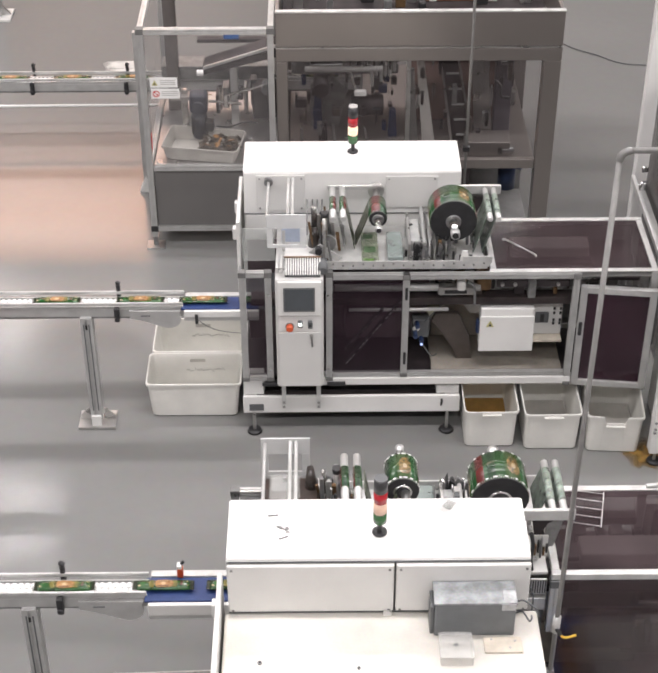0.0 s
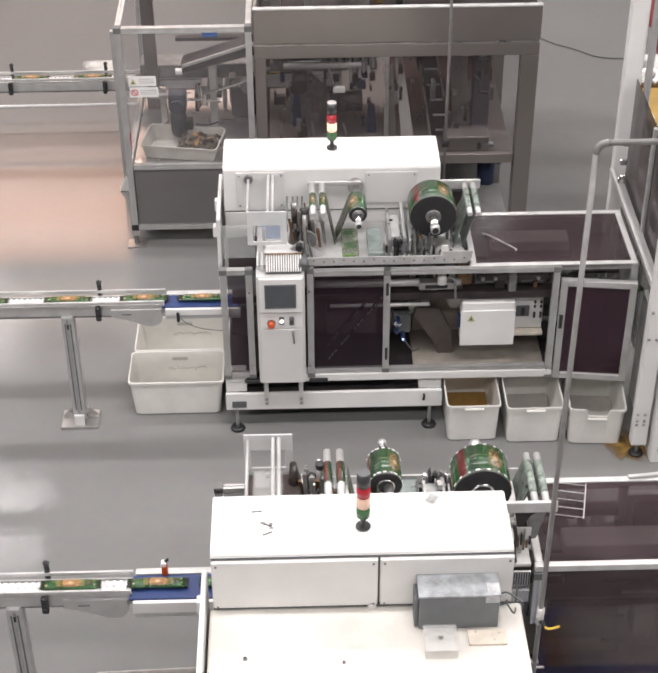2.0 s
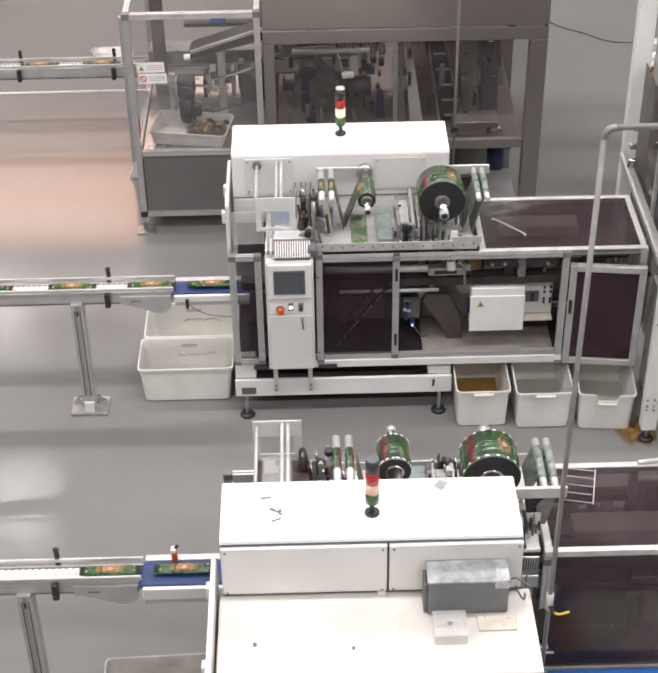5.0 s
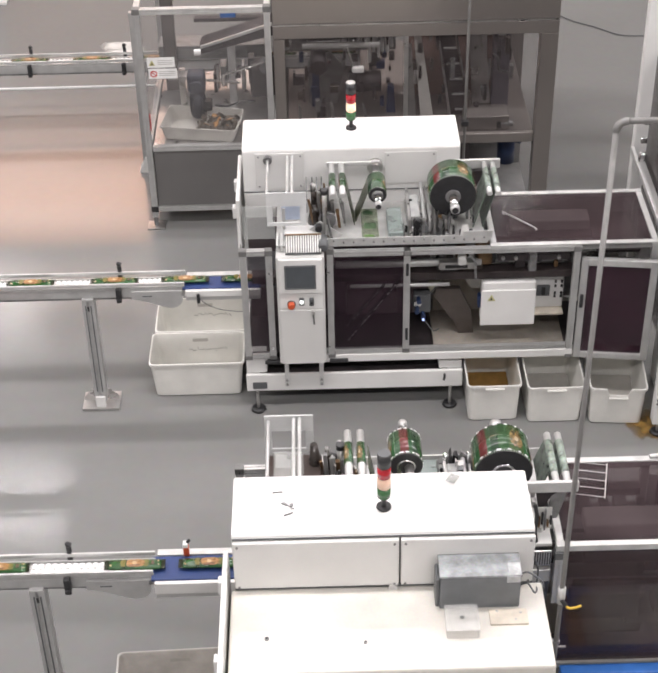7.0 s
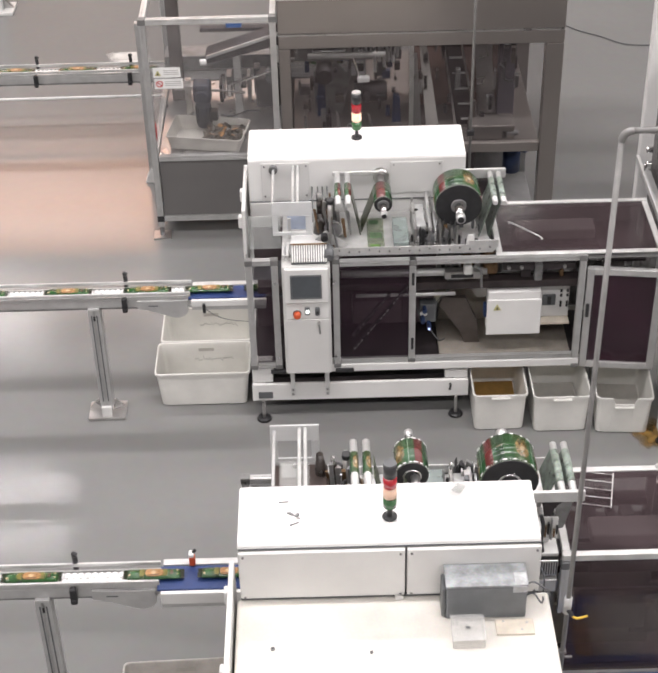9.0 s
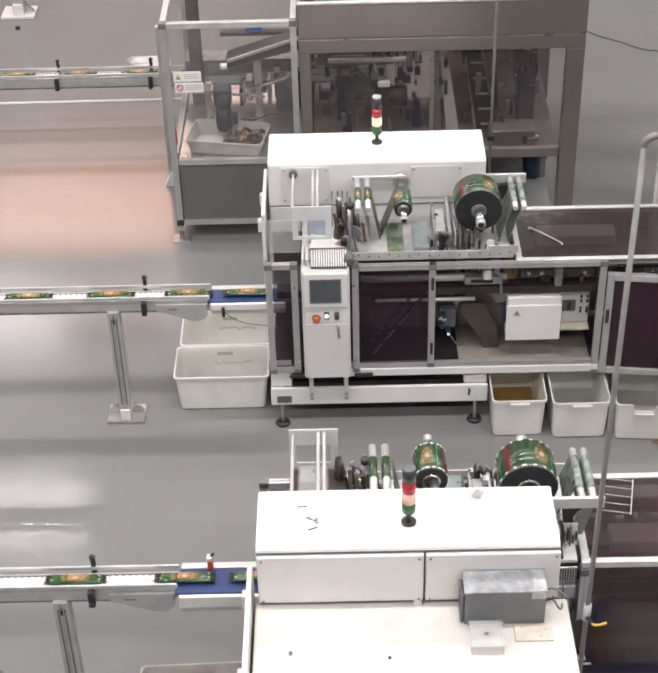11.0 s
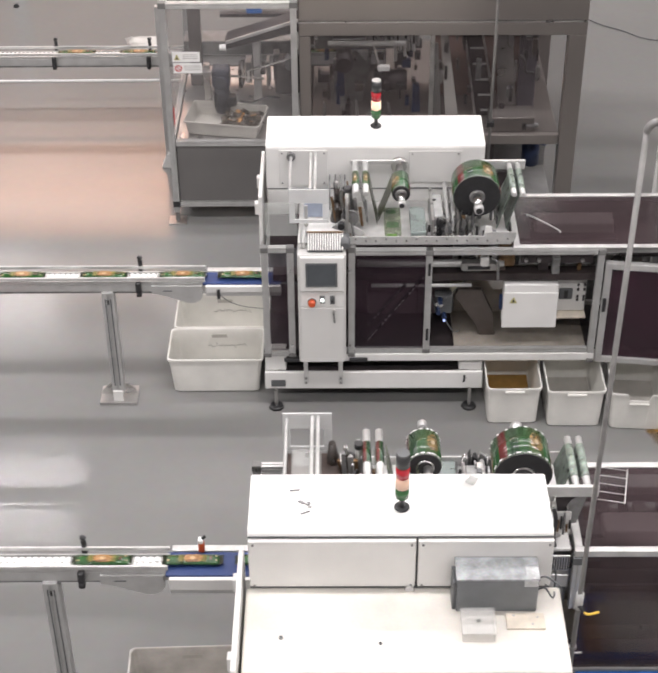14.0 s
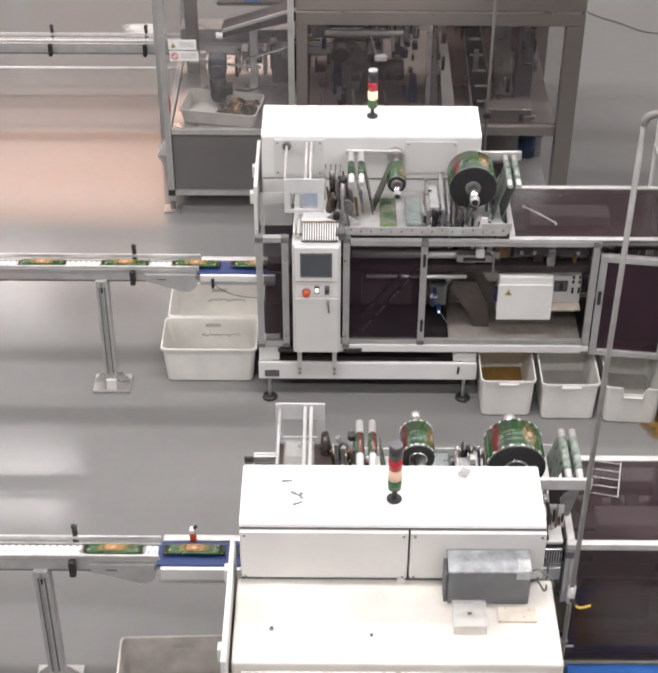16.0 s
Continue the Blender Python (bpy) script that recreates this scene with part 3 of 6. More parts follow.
    part("side_panel", box(-0.066, -0.06, F + 0.045, 0.20, 0.43, 0.84, 0), SMOKE, t)
    # end tunnel under its violet lid
    part("lid", box(1.535, 2.495, 0.075, 0.632, 1.238, 1.244, 0), PURPLE, t, "smoked violet hinged lid")
    for y0, y1 in ((0.035, 0.072), (0.635, 0.67)):
        part("lid_rail", box(1.49, 2.535, y0, y1, 1.212, 1.25, 0.004), ALU_LIGHT, t)
    for x0 in (1.495, 2.497):
        part("lid_rail", box(x0, x0 + 0.036, 0.074, 0.633, 1.214, 1.248, 0.004), ALU_LIGHT, t)
    if not mirrored:
        part("lid_handle", tube([(1.61, 0.40, 1.245), (1.62, 0.39, 1.26), (1.78, 0.22, 1.26), (1.79, 0.21, 1.245)], 0.0045, 8), ALU, t)
    part("tunnel_back", box(1.53, 2.49, 0.652, 0.658, 0.42, 1.205, 0), TUNNEL_SIDE, t, "smoked violet tunnel side panel")
    # dark floor colour adds shade inside the tunnel
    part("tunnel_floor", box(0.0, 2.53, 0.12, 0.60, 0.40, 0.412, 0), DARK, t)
    part("frame_post", profile((2.515, F + 0.02, 0.40), (2.515, F + 0.02, 1.243)), ALU, t)
    part("frame_post", profile((2.515, 0.652, 0.0), (2.515, 0.652, 1.21)), ALU, t)
    part("frame_post", profile((1.51, 0.652, 0.86 if mirrored else 0.0), (1.51, 0.652, 1.21)), ALU, t)
    part("corner_block", box(1.485, 1.533, 0.632, 0.68, 1.165, 1.211, 0.004), GREY_PLASTIC, t)
    part("frame_rail", profile((1.535, 0.655, 0.40), (2.49, 0.655, 0.40), 0.034), ALU_LIGHT, t)
    g = part("vent_grille", box(1.385, 1.475, 0.64, 0.65, 1.10, 1.20, 0.003), STEEL, t, "slotted vent grille")
    for k in range(7):
        part("slot", box(1.393 + 0.012 * k, 1.398 + 0.012 * k, 0.648, 0.652, 1.11, 1.19, 0), BLACK, g)
    part("rear_strut", box(1.38, 1.48, 0.60, 0.64, 0.98, 1.06, 0.004), ALU, t)
    part("rear_bracket", prism([(1.39, 1.50), (1.53, 1.50), (1.47, 1.45), (1.44, 1.38), (1.41, 1.38)], "y", 0.52, 0.53), DARK, t)
    part("rear_plate", box(1.40, 1.475, 0.55, 0.562, 1.265, 1.40, 0.003), OFFWHITE, t)
    part("flank_plate", box(1.385, 1.478, 0.47, 0.625, 1.205, 1.225, 0.004), OFFWHITE, t, "pale flank plate")
    part("flank_plate", box(1.392, 1.47, 0.36, 0.465, 1.225, 1.24, 0.004), ALU_LIGHT, t)
    part("flank_seam", box(1.386, 1.476, 0.464, 0.469, 1.2255, 1.229, 0), GREY_PLASTIC, t)
    part("flank_tube", rod((1.425, 0.535, 1.226), (1.418, 0.50, 1.41), 0.017, 16), ALU_LIGHT, t, "", True)
    part("flank_hose", tube([(1.39, 0.56, 1.42), (1.40, 0.585, 1.36), (1.392, 0.60, 1.29), (1.40, 0.615, 1.23)], 0.010, 10), BLACK, t, "", True)
    part("flank_bracket", box(1.395, 1.44, 0.655, 0.675, 0.93, 0.965, 0.004), OFFWHITE, t)
    part("flank_cable", tube([(1.38, 0.68, 1.20), (1.405, 0.70, 1.13), (1.40, 0.72, 1.02), (1.41, 0.70, 0.95)], 0.0045, 8), GREY_PLASTIC, t)
    for k in range(6):
        part("rear_fitting", box(1.395 + 0.014 * k, 1.404 + 0.014 * k, 0.563, 0.58, 1.27 + 0.018 * (k % 3), 1.33 + 0.024 * (k % 4), 0.002), (STEEL_DARK, COPPER, BLACK)[k % 3], t)
    part("under_frame", box(1.60, 2.4, 0.50, 0.54, 0.80, 0.86, 0.004), STEEL, t)
    part("drive_box", box(2.02, 2.12, 0.50, 0.62, 0.70, 0.86, 0.01), OFFWHITE, t)
    part("drive_plate", box(1.60, 1.95, 0.54, 0.60, 0.66, 0.84, 0.008), BLACK, t)
    part("drive_rib", box(1.60, 2.45, 0.60, 0.62, 0.92, 0.95, 0.003), BROWN_STEEL, t)
    part("drive_motor", rod((1.90, 0.5, 0.62), (2.15, 0.5, 0.62), 0.07, 20), STEEL_DARK, t, "", True)
    part("drive_motor", rod((1.66, 0.52, 1.05), (2.3, 0.52, 1.05), 0.05, 20), STEEL_DARK, t, "", True)
    part("frame_rail", profile((2.06, F + 0.02, 1.225), (2.49, F + 0.02, 1.225), 0.03), ALU, t)
    part("tunnel_end", box(2.518, 2.524, 0.08, 0.575, 0.42, 1.24, 0), SMOKE, t)
    # guard door, a little ajar
    m = Matrix.Translation((2.065, F + 0.01, 0)) @ Matrix.Rotation(radians(-7), 4, "Z")
    if mirrored:
        m = Matrix.Translation((2.065, F + 0.01, 0))
    d = part("guard_door", box(0.045, 0.43, -0.004, 0.002, 0.42, 1.09, 0, m=m), DOOR_VIOLET, t, "smoked violet guard door, slightly ajar")
    for x in (0.022, 0.45):
        part("door_stile", box(x - 0.022, x + 0.022, -0.02, 0.02, 0.375, 1.14, 0.004, m=m), ALU, d)
    part("door_rail", box(0.044, 0.43, -0.02, 0.02, 1.095, 1.14, 0.004, m=m), ALU_LIGHT, d)
    part("door_rail", box(0.044, 0.43, -0.02, 0.02, 0.375, 0.42, 0.004, m=m), ALU_LIGHT, d)
    part("door_handle", box(0.008, 0.03, -0.035, -0.02, 0.78, 0.88, 0.004, m=m), BLACK, d)
    # inside: wrapping tunnel, carriage, chute, gear, control box
    yt = 0.44 if mirrored else 0.163
    part("wrap_tunnel", box(0.0, 2.5, yt - 0.045, yt + 0.045, 0.945, 1.0, 0.006), mat("brown_channel_steel", (0.075, 0.06, 0.06), 0.45, 0.4, var=0.35, scale=7), t, "long dark steel wrapping channel")
    part("guide_shaft", rod((0.53, 0.15, 1.06), (1.45, 0.15, 1.06), 0.026, 20), ALU, t, "", True)
    part("guide_shaft", rod((0.62, 0.10, 0.925), (1.25, 0.10, 0.925), 0.012, 16), ALU, t, "", True)
    part("shaft_block", box(1.18, 1.42, 0.10, 0.16, 1.03, 1.085, 0.01), STEEL, t)
    part("shaft_slot", box(1.22, 1.36, 0.094, 0.1, 1.045, 1.07, 0.004), BLACK, t)
    part("sensor_head", box(1.295, 1.35, 0.06, 0.12, 1.085, 1.15, 0.015), OFFWHITE, t, "white sensor head")
    part("air_elbow", tube([(1.36, 0.06, 1.16), (1.40, 0.05, 1.13), (1.405, 0.05, 1.05), (1.41, 0.06, 0.99)], 0.008), STEEL_DARK, t)
    part("gear_housing", box(1.42, 1.52, 0.14, 0.30, 1.03, 1.12, 0.02), COPPER, t, "brown gear housing")
    part("cross_bar", box(1.55, 2.0, 0.10, 0.16, 1.09, 1.14, 0.004), DARK, t)
    part("cross_plate", box(1.55, 2.0, 0.17, 0.36, 1.03, 1.06, 0.004), STEEL_DARK, t)
    for x in (1.58, 1.66, 1.93):
        part("bolt", rod((x, 0.085, 1.115), (x, 0.1, 1.115), 0.012, 8), STEEL, t)
    part("bracket", box(1.74, 1.79, 0.06, 0.12, 1.03, 1.15, 0.01), STEEL_DARK, t)
    part("black_motor", rod((1.20, 0.16, 1.02), (1.30, 0.16, 1.02), 0.035, 20), BLACK, t)
    part("drive_chain", prism([(0.596, 0.515), (0.614, 0.505), (0.958, 0.995), (0.942, 1.006)], "y", 0.085, 0.11), BLACK, t, "black diagonal drive chain")
    part("drive_chain", prism([(0.590, 0.625), (0.606, 0.615), (0.842, 0.935), (0.826, 0.945)], "y", 0.085, 0.11), BLACK, t, "black diagonal drive chain")
    for k in range(17):
        if k % 4 != 3:
            part("chain_pin", box(-0.011, 0.011, 0.078, 0.0845, -0.0028, 0.0028, 0, m=Matrix.Translation((0.612 + k * 0.0208, 0, 0.525 + k * 0.0293)) @ Matrix.Rotation(radians(-54), 4, "Y")), STEEL, t)
        if k % 3 != 1 and k < 12:
            part("chain_pin", box(-0.009, 0.009, 0.078, 0.0845, -0.0028, 0.0028, 0, m=Matrix.Translation((0.604 + k * 0.0208, 0, 0.633 + k * 0.0280)) @ Matrix.Rotation(radians(-54), 4, "Y")), STEEL_DARK, t)
    part("back_wall", box(-0.03, 1.16, 0.50, 0.512, 0.42, 1.2, 0), mat("mauve_inner_wall", (0.15, 0.115, 0.125), 0.5, var=0.4, scale=5), t, "mauve-grey inner wall")
    for x, z, w, h in ((0.62, 0.86, 0.28, 0.03), (0.66, 0.62, 0.03, 0.26), (0.88, 0.60, 0.025, 0.30), (0.55, 1.06, 0.38, 0.05)):
        part("inner_bar", box(x, x + w, 0.42, 0.44, z, z + h, 0.004), STEEL_DARK, t)
    part("back_wall", box(1.165, 1.50, 0.50, 0.512, 0.42, 1.2, 0), STEEL_DARK, t, "steel inner wall")
    part("inner_belt", box(0.06, 2.5, 0.24, 0.36, 0.905, 0.925, 0.004), STEEL_DARK, t)
    part("mauve_cover", box(0.60, 0.93, 0.30, 0.48, 0.56, 0.74, 0.01), mat("mauve_cover_paint", (0.12, 0.09, 0.10), 0.4, var=0.1), t)
    part("chute", prism([(1.16, 0.76), (1.18, 0.82), (1.33, 0.81), (1.41, 0.63), (1.43, 0.452), (1.33, 0.452), (1.30, 0.54)], "y", 0.21, 0.25, bevel=0.003), BROWN_STEEL, t, "sloping steel discharge chute")
    part("bracket_plate", prism([(1.22, 0.99), (1.55, 1.0), (1.55, 0.66), (1.43, 0.66)], "y", 0.43, 0.44), STEEL, t)
    part("blue_cover", box(1.44, 1.475, 0.14, 0.19, 0.70, 0.80, 0.012), BLUE_DARK, t)
    part("catch_tray", box(1.16, 2.01, 0.10, 0.48, 0.425, 0.45, 0.004), TRAY, t, "stainless catch tray")
    part("tray_back", box(1.18, 2.01, 0.47, 0.485, 0.452, 0.72, 0.004), TRAY, t)
    v = part("valve_block", box(1.03, 1.14, 0.16, 0.24, 0.66, 0.80, 0.01), GREY_PLASTIC, t, "pneumatic valve block with blue fittings")
    for x, z in ((1.05, 0.70), (1.09, 0.66), (1.06, 0.78)):
        part("fitting", rod((x, 0.11, z), (x, 0.17, z), 0.015, 14), BLUE_DARK, v)
    part("gauge", rod((1.055, 0.14, 0.745), (1.055, 0.16, 0.745), 0.024, 20), CHROME, v)
    part("indicator", box(1.082, 1.097, 0.10, 0.112, 0.64, 0.653, 0.002), mat("lit_blue_indicator", (0.5, 0.6, 1.0), 0.3, glow=1.0, glow_colour=(0.45, 0.55, 1.0)), v)
    part("terminal_cover", box(1.13, 1.21, 0.24, 0.28, 0.76, 0.84, 0.008), mat("greenish_cream_cover", (0.42, 0.41, 0.30), 0.5, var=0.15), t)
    for k in range(14):
        x = 1.17 + 0.062 * k
        part("works_block", box(x, x + 0.025 + 0.02 * (k % 3), 0.15 + 0.03 * (k % 2), 0.26, 1.0 + 0.02 * (k % 4), 1.05 + 0.035 * (k % 3), 0.005), (BLACK, STEEL_DARK, COPPER, DARK, BROWN_STEEL)[k % 5], t)
    for pts in (((1.03, 0.15, 0.72), (1.0, 0.13, 0.85), (1.02, 0.2, 1.0)), ((1.08, 0.14, 0.66), (1.15, 0.12, 0.55), (1.2, 0.2, 0.5)), ((1.1, 0.14, 0.79), (1.18, 0.13, 0.9), (1.3, 0.2, 0.98))):
        part("air_hose", tube(pts, 0.004, 8), GREY_PLASTIC, t)
    c = part("control_box", box(1.46, 1.80, 0.10, 0.20, 0.605, 0.925, 0.008), WHITE, t, "white control box with warning triangle")
    part("box_lid", box(1.455, 1.803, 0.088, 0.10, 0.60, 0.87, 0.006), WHITE, c)
    part("warning_sign", prism([(1.495, 0.795), (1.545, 0.795), (1.52, 0.842)], "y", 0.084, 0.0875), SIGN_YELLOW, c, "yellow warning triangle")
    part("sign_mark", prism([(1.513, 0.803), (1.527, 0.803), (1.52, 0.826)], "y", 0.082, 0.0838), BLACK, c)
    c = part("connector_panel", box(1.54, 2.0, 0.21, 0.30, 0.645, 0.965, 0.008), WHITE, t, "white connector panel")
    part("socket", box(1.825, 1.91, 0.195, 0.211, 0.745, 0.825, 0.006), GREY_PLASTIC, c)
    part("socket_hole", box(1.855, 1.88, 0.190, 0.196, 0.755, 0.815, 0.004), BLACK, c)
    for x in (1.945, 1.985):
        for z in (0.735, 0.76, 0.815, 0.85):
            part("indicator", box(x - 0.007, x + 0.007, 0.203, 0.211, z - 0.01, z + 0.01, 0.002), BLACK, c)
    part("panel_ledge", box(1.81, 2.0, 0.15, 0.30, 0.625, 0.643, 0.003), TAPE, c)
    # hood and rear body
    hood = prism([(0.57, 1.16), (0.57, 1.652), (0.585, 1.667), (0.955, 1.667), (0.97, 1.652), (0.97, 1.16)], "x", -0.033 if mirrored else -0.042, 1.323 if mirrored else 1.336, bevel=0.005)
    part("hood", hood, WHITE, t, "white sheet-metal machine hood")
    part("rear_body", box(-0.05, 1.372, 0.975, yb, 0.34, 1.335, 0.014), WORN, t, "worn white rear body with flat top")
    for x0, x1 in ((-0.03, 0.715), (0.725, 1.325)):
        c = part("rear_cover", box(x0, x1, 0.972, 0.992, 1.352, 1.636, 0.007), WHITE, t, "white rear cover panel")
        for x in (x0 + 0.02, x1 - 0.02):
            for z in (1.362, 1.615):
                part("screw", rod((x, 0.99, z), (x, 0.997, z), 0.006, 10), STEEL_DARK, c)
    for x0, x1 in ((-0.01, 0.655), (0.675, 1.33)):
        part("rear_door", box(x0, x1, yb, yb + 0.018, 0.42, 1.29, 0.008), OFFWHITE, t, "pale grey rear door")
    part("cover_slot_and_shadow", box(-0.03, 1.32, 0.968, 0.9735, 1.639, 1.648, 0), GREY_PLASTIC, t)
    part("cover_slot_and_shadow", box(0.717, 0.723, 0.968, 0.976, 1.352, 1.637, 0), BLACK, t)
    # grey strip paints the shadow line along the bottom of the covers
    part("cover_slot_and_shadow", box(-0.03, 1.325, 0.968, 0.985, 1.338, 1.350, 0), GREY_PLASTIC, t)
    part("cable_gland", rod((0.69, 0.985, 1.342), (0.69, 1.005, 1.342), 0.02, 20), OFFWHITE, t)
    ys, ye, zt = (0.82, 1.55, 1.43) if mirrored else (0.36, 0.94, 1.42)
    part("side_guard", box(-0.088, -0.064, ys, ye, 0.90, zt, 0.006), WHITE, t, "white side guard plate")
    for y in (ys + 0.06, ye - 0.2):
        part("guard_latch", box(-0.115, -0.088, y, y + 0.05, 1.25, 1.33, 0.006), WHITE, t)
    part("cover_plate", box(0.04, 0.345, 0.562, 0.569, 1.38, 1.635, 0.002), OFFWHITE, t)
    part("cover_plate", box(0.86, 1.19, 0.562, 0.569, 1.40, 1.625, 0.002), OFFWHITE, t)
    for x, z in ((0.06, 1.615), (0.325, 1.615), (0.06, 1.40), (0.325, 1.40), (0.88, 1.608), (1.17, 1.608)):
        part("screw", rod((x, 0.556, z), (x, 0.563, z), 0.006, 10), STEEL_DARK, t)
    part("seam", box(-0.04, 1.33, 0.564, 0.5695, 1.352, 1.358, 0), GREY_PLASTIC, t)
    # deck with its rollers
    part("deck", prism([(0.165, 0.075), (1.475, 0.075), (1.475, 0.10), (1.43, 0.565), (0.165, 0.565)], "z", 1.245, 1.262, bevel=0.002), ALU_LIGHT, t, "pale metal deck plate")
    part("infeed_bed", box(-0.03, 0.16, 0.10, 0.56, 0.93, 0.945, 0.003), GREY_PLASTIC, t, "grey infeed bed below the deck")
    part("infeed_wall", box(-0.035, 0.16, 0.555, 0.565, 0.95, 1.35, 0.003), OFFWHITE, t)
    lip = part("deck_lip", prism([(0.47, 1.262), (1.47, 1.262), (1.50, 1.30), (1.50, 1.345), (1.32, 1.345), (1.32, 1.315), (0.47, 1.315)], "y", 0.06, 0.068), ALU_LIGHT, t, "white metal deck edge with bolts")
    for k in range(16):
        part("bolt", rod((0.52 + k * 0.062, 0.052, 1.288 if k % 3 else 1.30), (0.52 + k * 0.062, 0.061, 1.288 if k % 3 else 1.30), 0.006, 8), STEEL_DARK, lip)
    dx = -0.013 if mirrored else 0.0
    film_roll(1.264 + dx, 1.505, 0.22, 0.415, 0.142 if mirrored else 0.148, 0.034, FILM_BIG, t, 0.175)
    small = film_roll(0.797 + dx, 1.537, 0.20, 0.385, 0.082 if mirrored else 0.057, 0.026, FILM_SMALL_TWICE if mirrored else FILM_SMALL, t, 0.14)
    webs = []
    part("roll_hub", rod((0.797, 0.525, 1.537), (0.797, 0.57, 1.537), 0.05, 28, bevel=0.004), STEEL, t, "", True)
    part("roll_hub", rod((1.264, 0.535, 1.505), (1.264, 0.57, 1.505), 0.055, 28, bevel=0.004), STEEL, t, "", True)
    for x, z in ((0.797, 1.537), (1.264, 1.505)):
        part("shaft", rod((x, 0.39, z), (x, 0.53, z), 0.022, 16), STEEL, t, "", True)
    part("roll_arm", box(0.49, 0.80, 0.528, 0.545, 1.55, 1.58, 0.006), ALU_LIGHT, t)
    for x in (0.52 + dx, 0.582 + dx):
        r = part("dancer_roller", rod((x, 0.155, 1.563), (x, 0.53, 1.563), 0.019, 20, bevel=0.003), ALU_LIGHT, t, "white roller wrapped in printed film", True)
        keep, MIRROR[0] = MIRROR[0], False
        web = part("film_web", rod((0, 0, -0.075), (0, 0, 0.075), 0.0215, 20), FILM_WEB, r, "printed film passing round the roller", True)
        web.matrix_basis = Matrix.Translation((x, -0.325 if mirrored else 0.325, 1.563)) @ Matrix.Rotation(radians(90), 4, "X")
        webs.append(web)
        MIRROR[0] = keep
    part("roll_arm", box(1.28, 1.59, 0.545, 0.565, 1.50, 1.566, 0.006), ALU_LIGHT, t)
    for x in (1.487, 1.540):
        r = part("dancer_roller", rod((x, 0.18, 1.537), (x, 0.545, 1.537), 0.017, 20, bevel=0.003), ALU_LIGHT, t, "white roller wrapped in clear film", True)
        part("film_web", rod((x, 0.24, 1.537), (x, 0.47, 1.537), 0.019, 20), WEB_PALE, r, "", True)
    part("end_plate", prism([(1.46, 1.28), (1.51, 1.285), (1.56, 1.51), (1.475, 1.51)], "y", 0.50, 0.512), STEEL_DARK, t)
    zl, xl = (1.40, 0.03) if mirrored else (1.27, 0.0)
    part("film_strip", prism([(1.468, 1.535), (1.474, 1.535), (1.40 + xl, zl), (1.394 + xl, zl)], "y", 0.22, 0.44), mat("grey_green_web", (0.19, 0.235, 0.20), 0.3, var=0.5, scale=28, alpha=0.8), t, "hanging pale printed film")
    part("film_strip", prism([(1.525, 1.525), (1.53, 1.525), (1.46 + xl, zl), (1.454 + xl, zl)], "y", 0.22, 0.44), mat("grey_green_web", (0.19, 0.235, 0.20), 0.3, var=0.5, scale=28, alpha=0.8), t, "hanging pale printed film")
    part("film_strip", prism([(0.600, 1.56), (0.605, 1.56), (0.66, 1.28), (0.655, 1.28)], "y", 0.26, 0.42), WEB_DARK, t, "green printed film web")
    part("film_strip", prism([(0.538, 1.56), (0.543, 1.56), (0.60, 1.28), (0.595, 1.28)], "y", 0.26, 0.42), FROST, t, "clear film web")
    part("film_strip", prism([(0.75, 1.53), (0.756, 1.53), (0.668, 1.28), (0.662, 1.28)], "y", 0.30, 0.45), WEB_DARK, t, "green printed film web")
    part("film_bed", box(0.70, 0.805, 0.085, 0.47, 1.264, 1.27, 0), mat("pale_green_film", (0.30, 0.34, 0.25), 0.25, var=0.3, scale=22, alpha=0.6), t, "pale green film on the deck")
    for k, (y0, y1) in enumerate(((0.095, 0.125), (0.135, 0.16), (0.235, 0.30), (0.40, 0.44))):
        part("print_block", box(0.715, 0.79 - 0.015 * (k % 2), y0, y1, 1.2702, 1.2722, 0), (GREEN_FILM, mat("bright_green_print", (0.10, 0.24, 0.035), 0.3, var=0.4, scale=50), mat("mid_green_print", (0.10, 0.17, 0.09), 0.3, var=0.3, scale=30))[k % 3], t)
    part("inner_cover", box(1.66, 2.16, 0.36, 0.50, 1.14, 1.215, 0.012), mat("pinkish_white_cover", (0.78, 0.68, 0.68), 0.5, var=0.08, scale=6), t, "pale pinkish cover under the violet lid")
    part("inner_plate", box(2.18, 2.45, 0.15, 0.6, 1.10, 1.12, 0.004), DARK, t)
    for k, (x, y0, y1, h) in enumerate(((1.015, 0.10, 0.16, 1.40), (1.055, 0.09, 0.12, 1.36), (1.14, 0.10, 0.30, 1.42), (1.165, 0.20, 0.40, 1.41), (1.20, 0.10, 0.14, 1.33), (1.235, 0.16, 0.36, 1.40), (1.10, 0.30, 0.50, 1.42), (0.95, 0.12, 0.20, 1.34))):
        part("side_plate", prism([(x, 1.265), (x + 0.012, 1.265), (x + 0.012, h), (x, h - 0.03)], "y", y0, y1), (BLACK, STEEL_DARK, STEEL, STEEL_DARK)[k % 4], t)
    for k in range(5):
        part("cap_screw", rod((1.0 + 0.055 * k, 0.075, 1.33 + 0.012 * (k % 2)), (1.0 + 0.055 * k, 0.10, 1.33 + 0.012 * (k % 2)), 0.010, 10), (CHROME, BLACK)[k % 2], t)
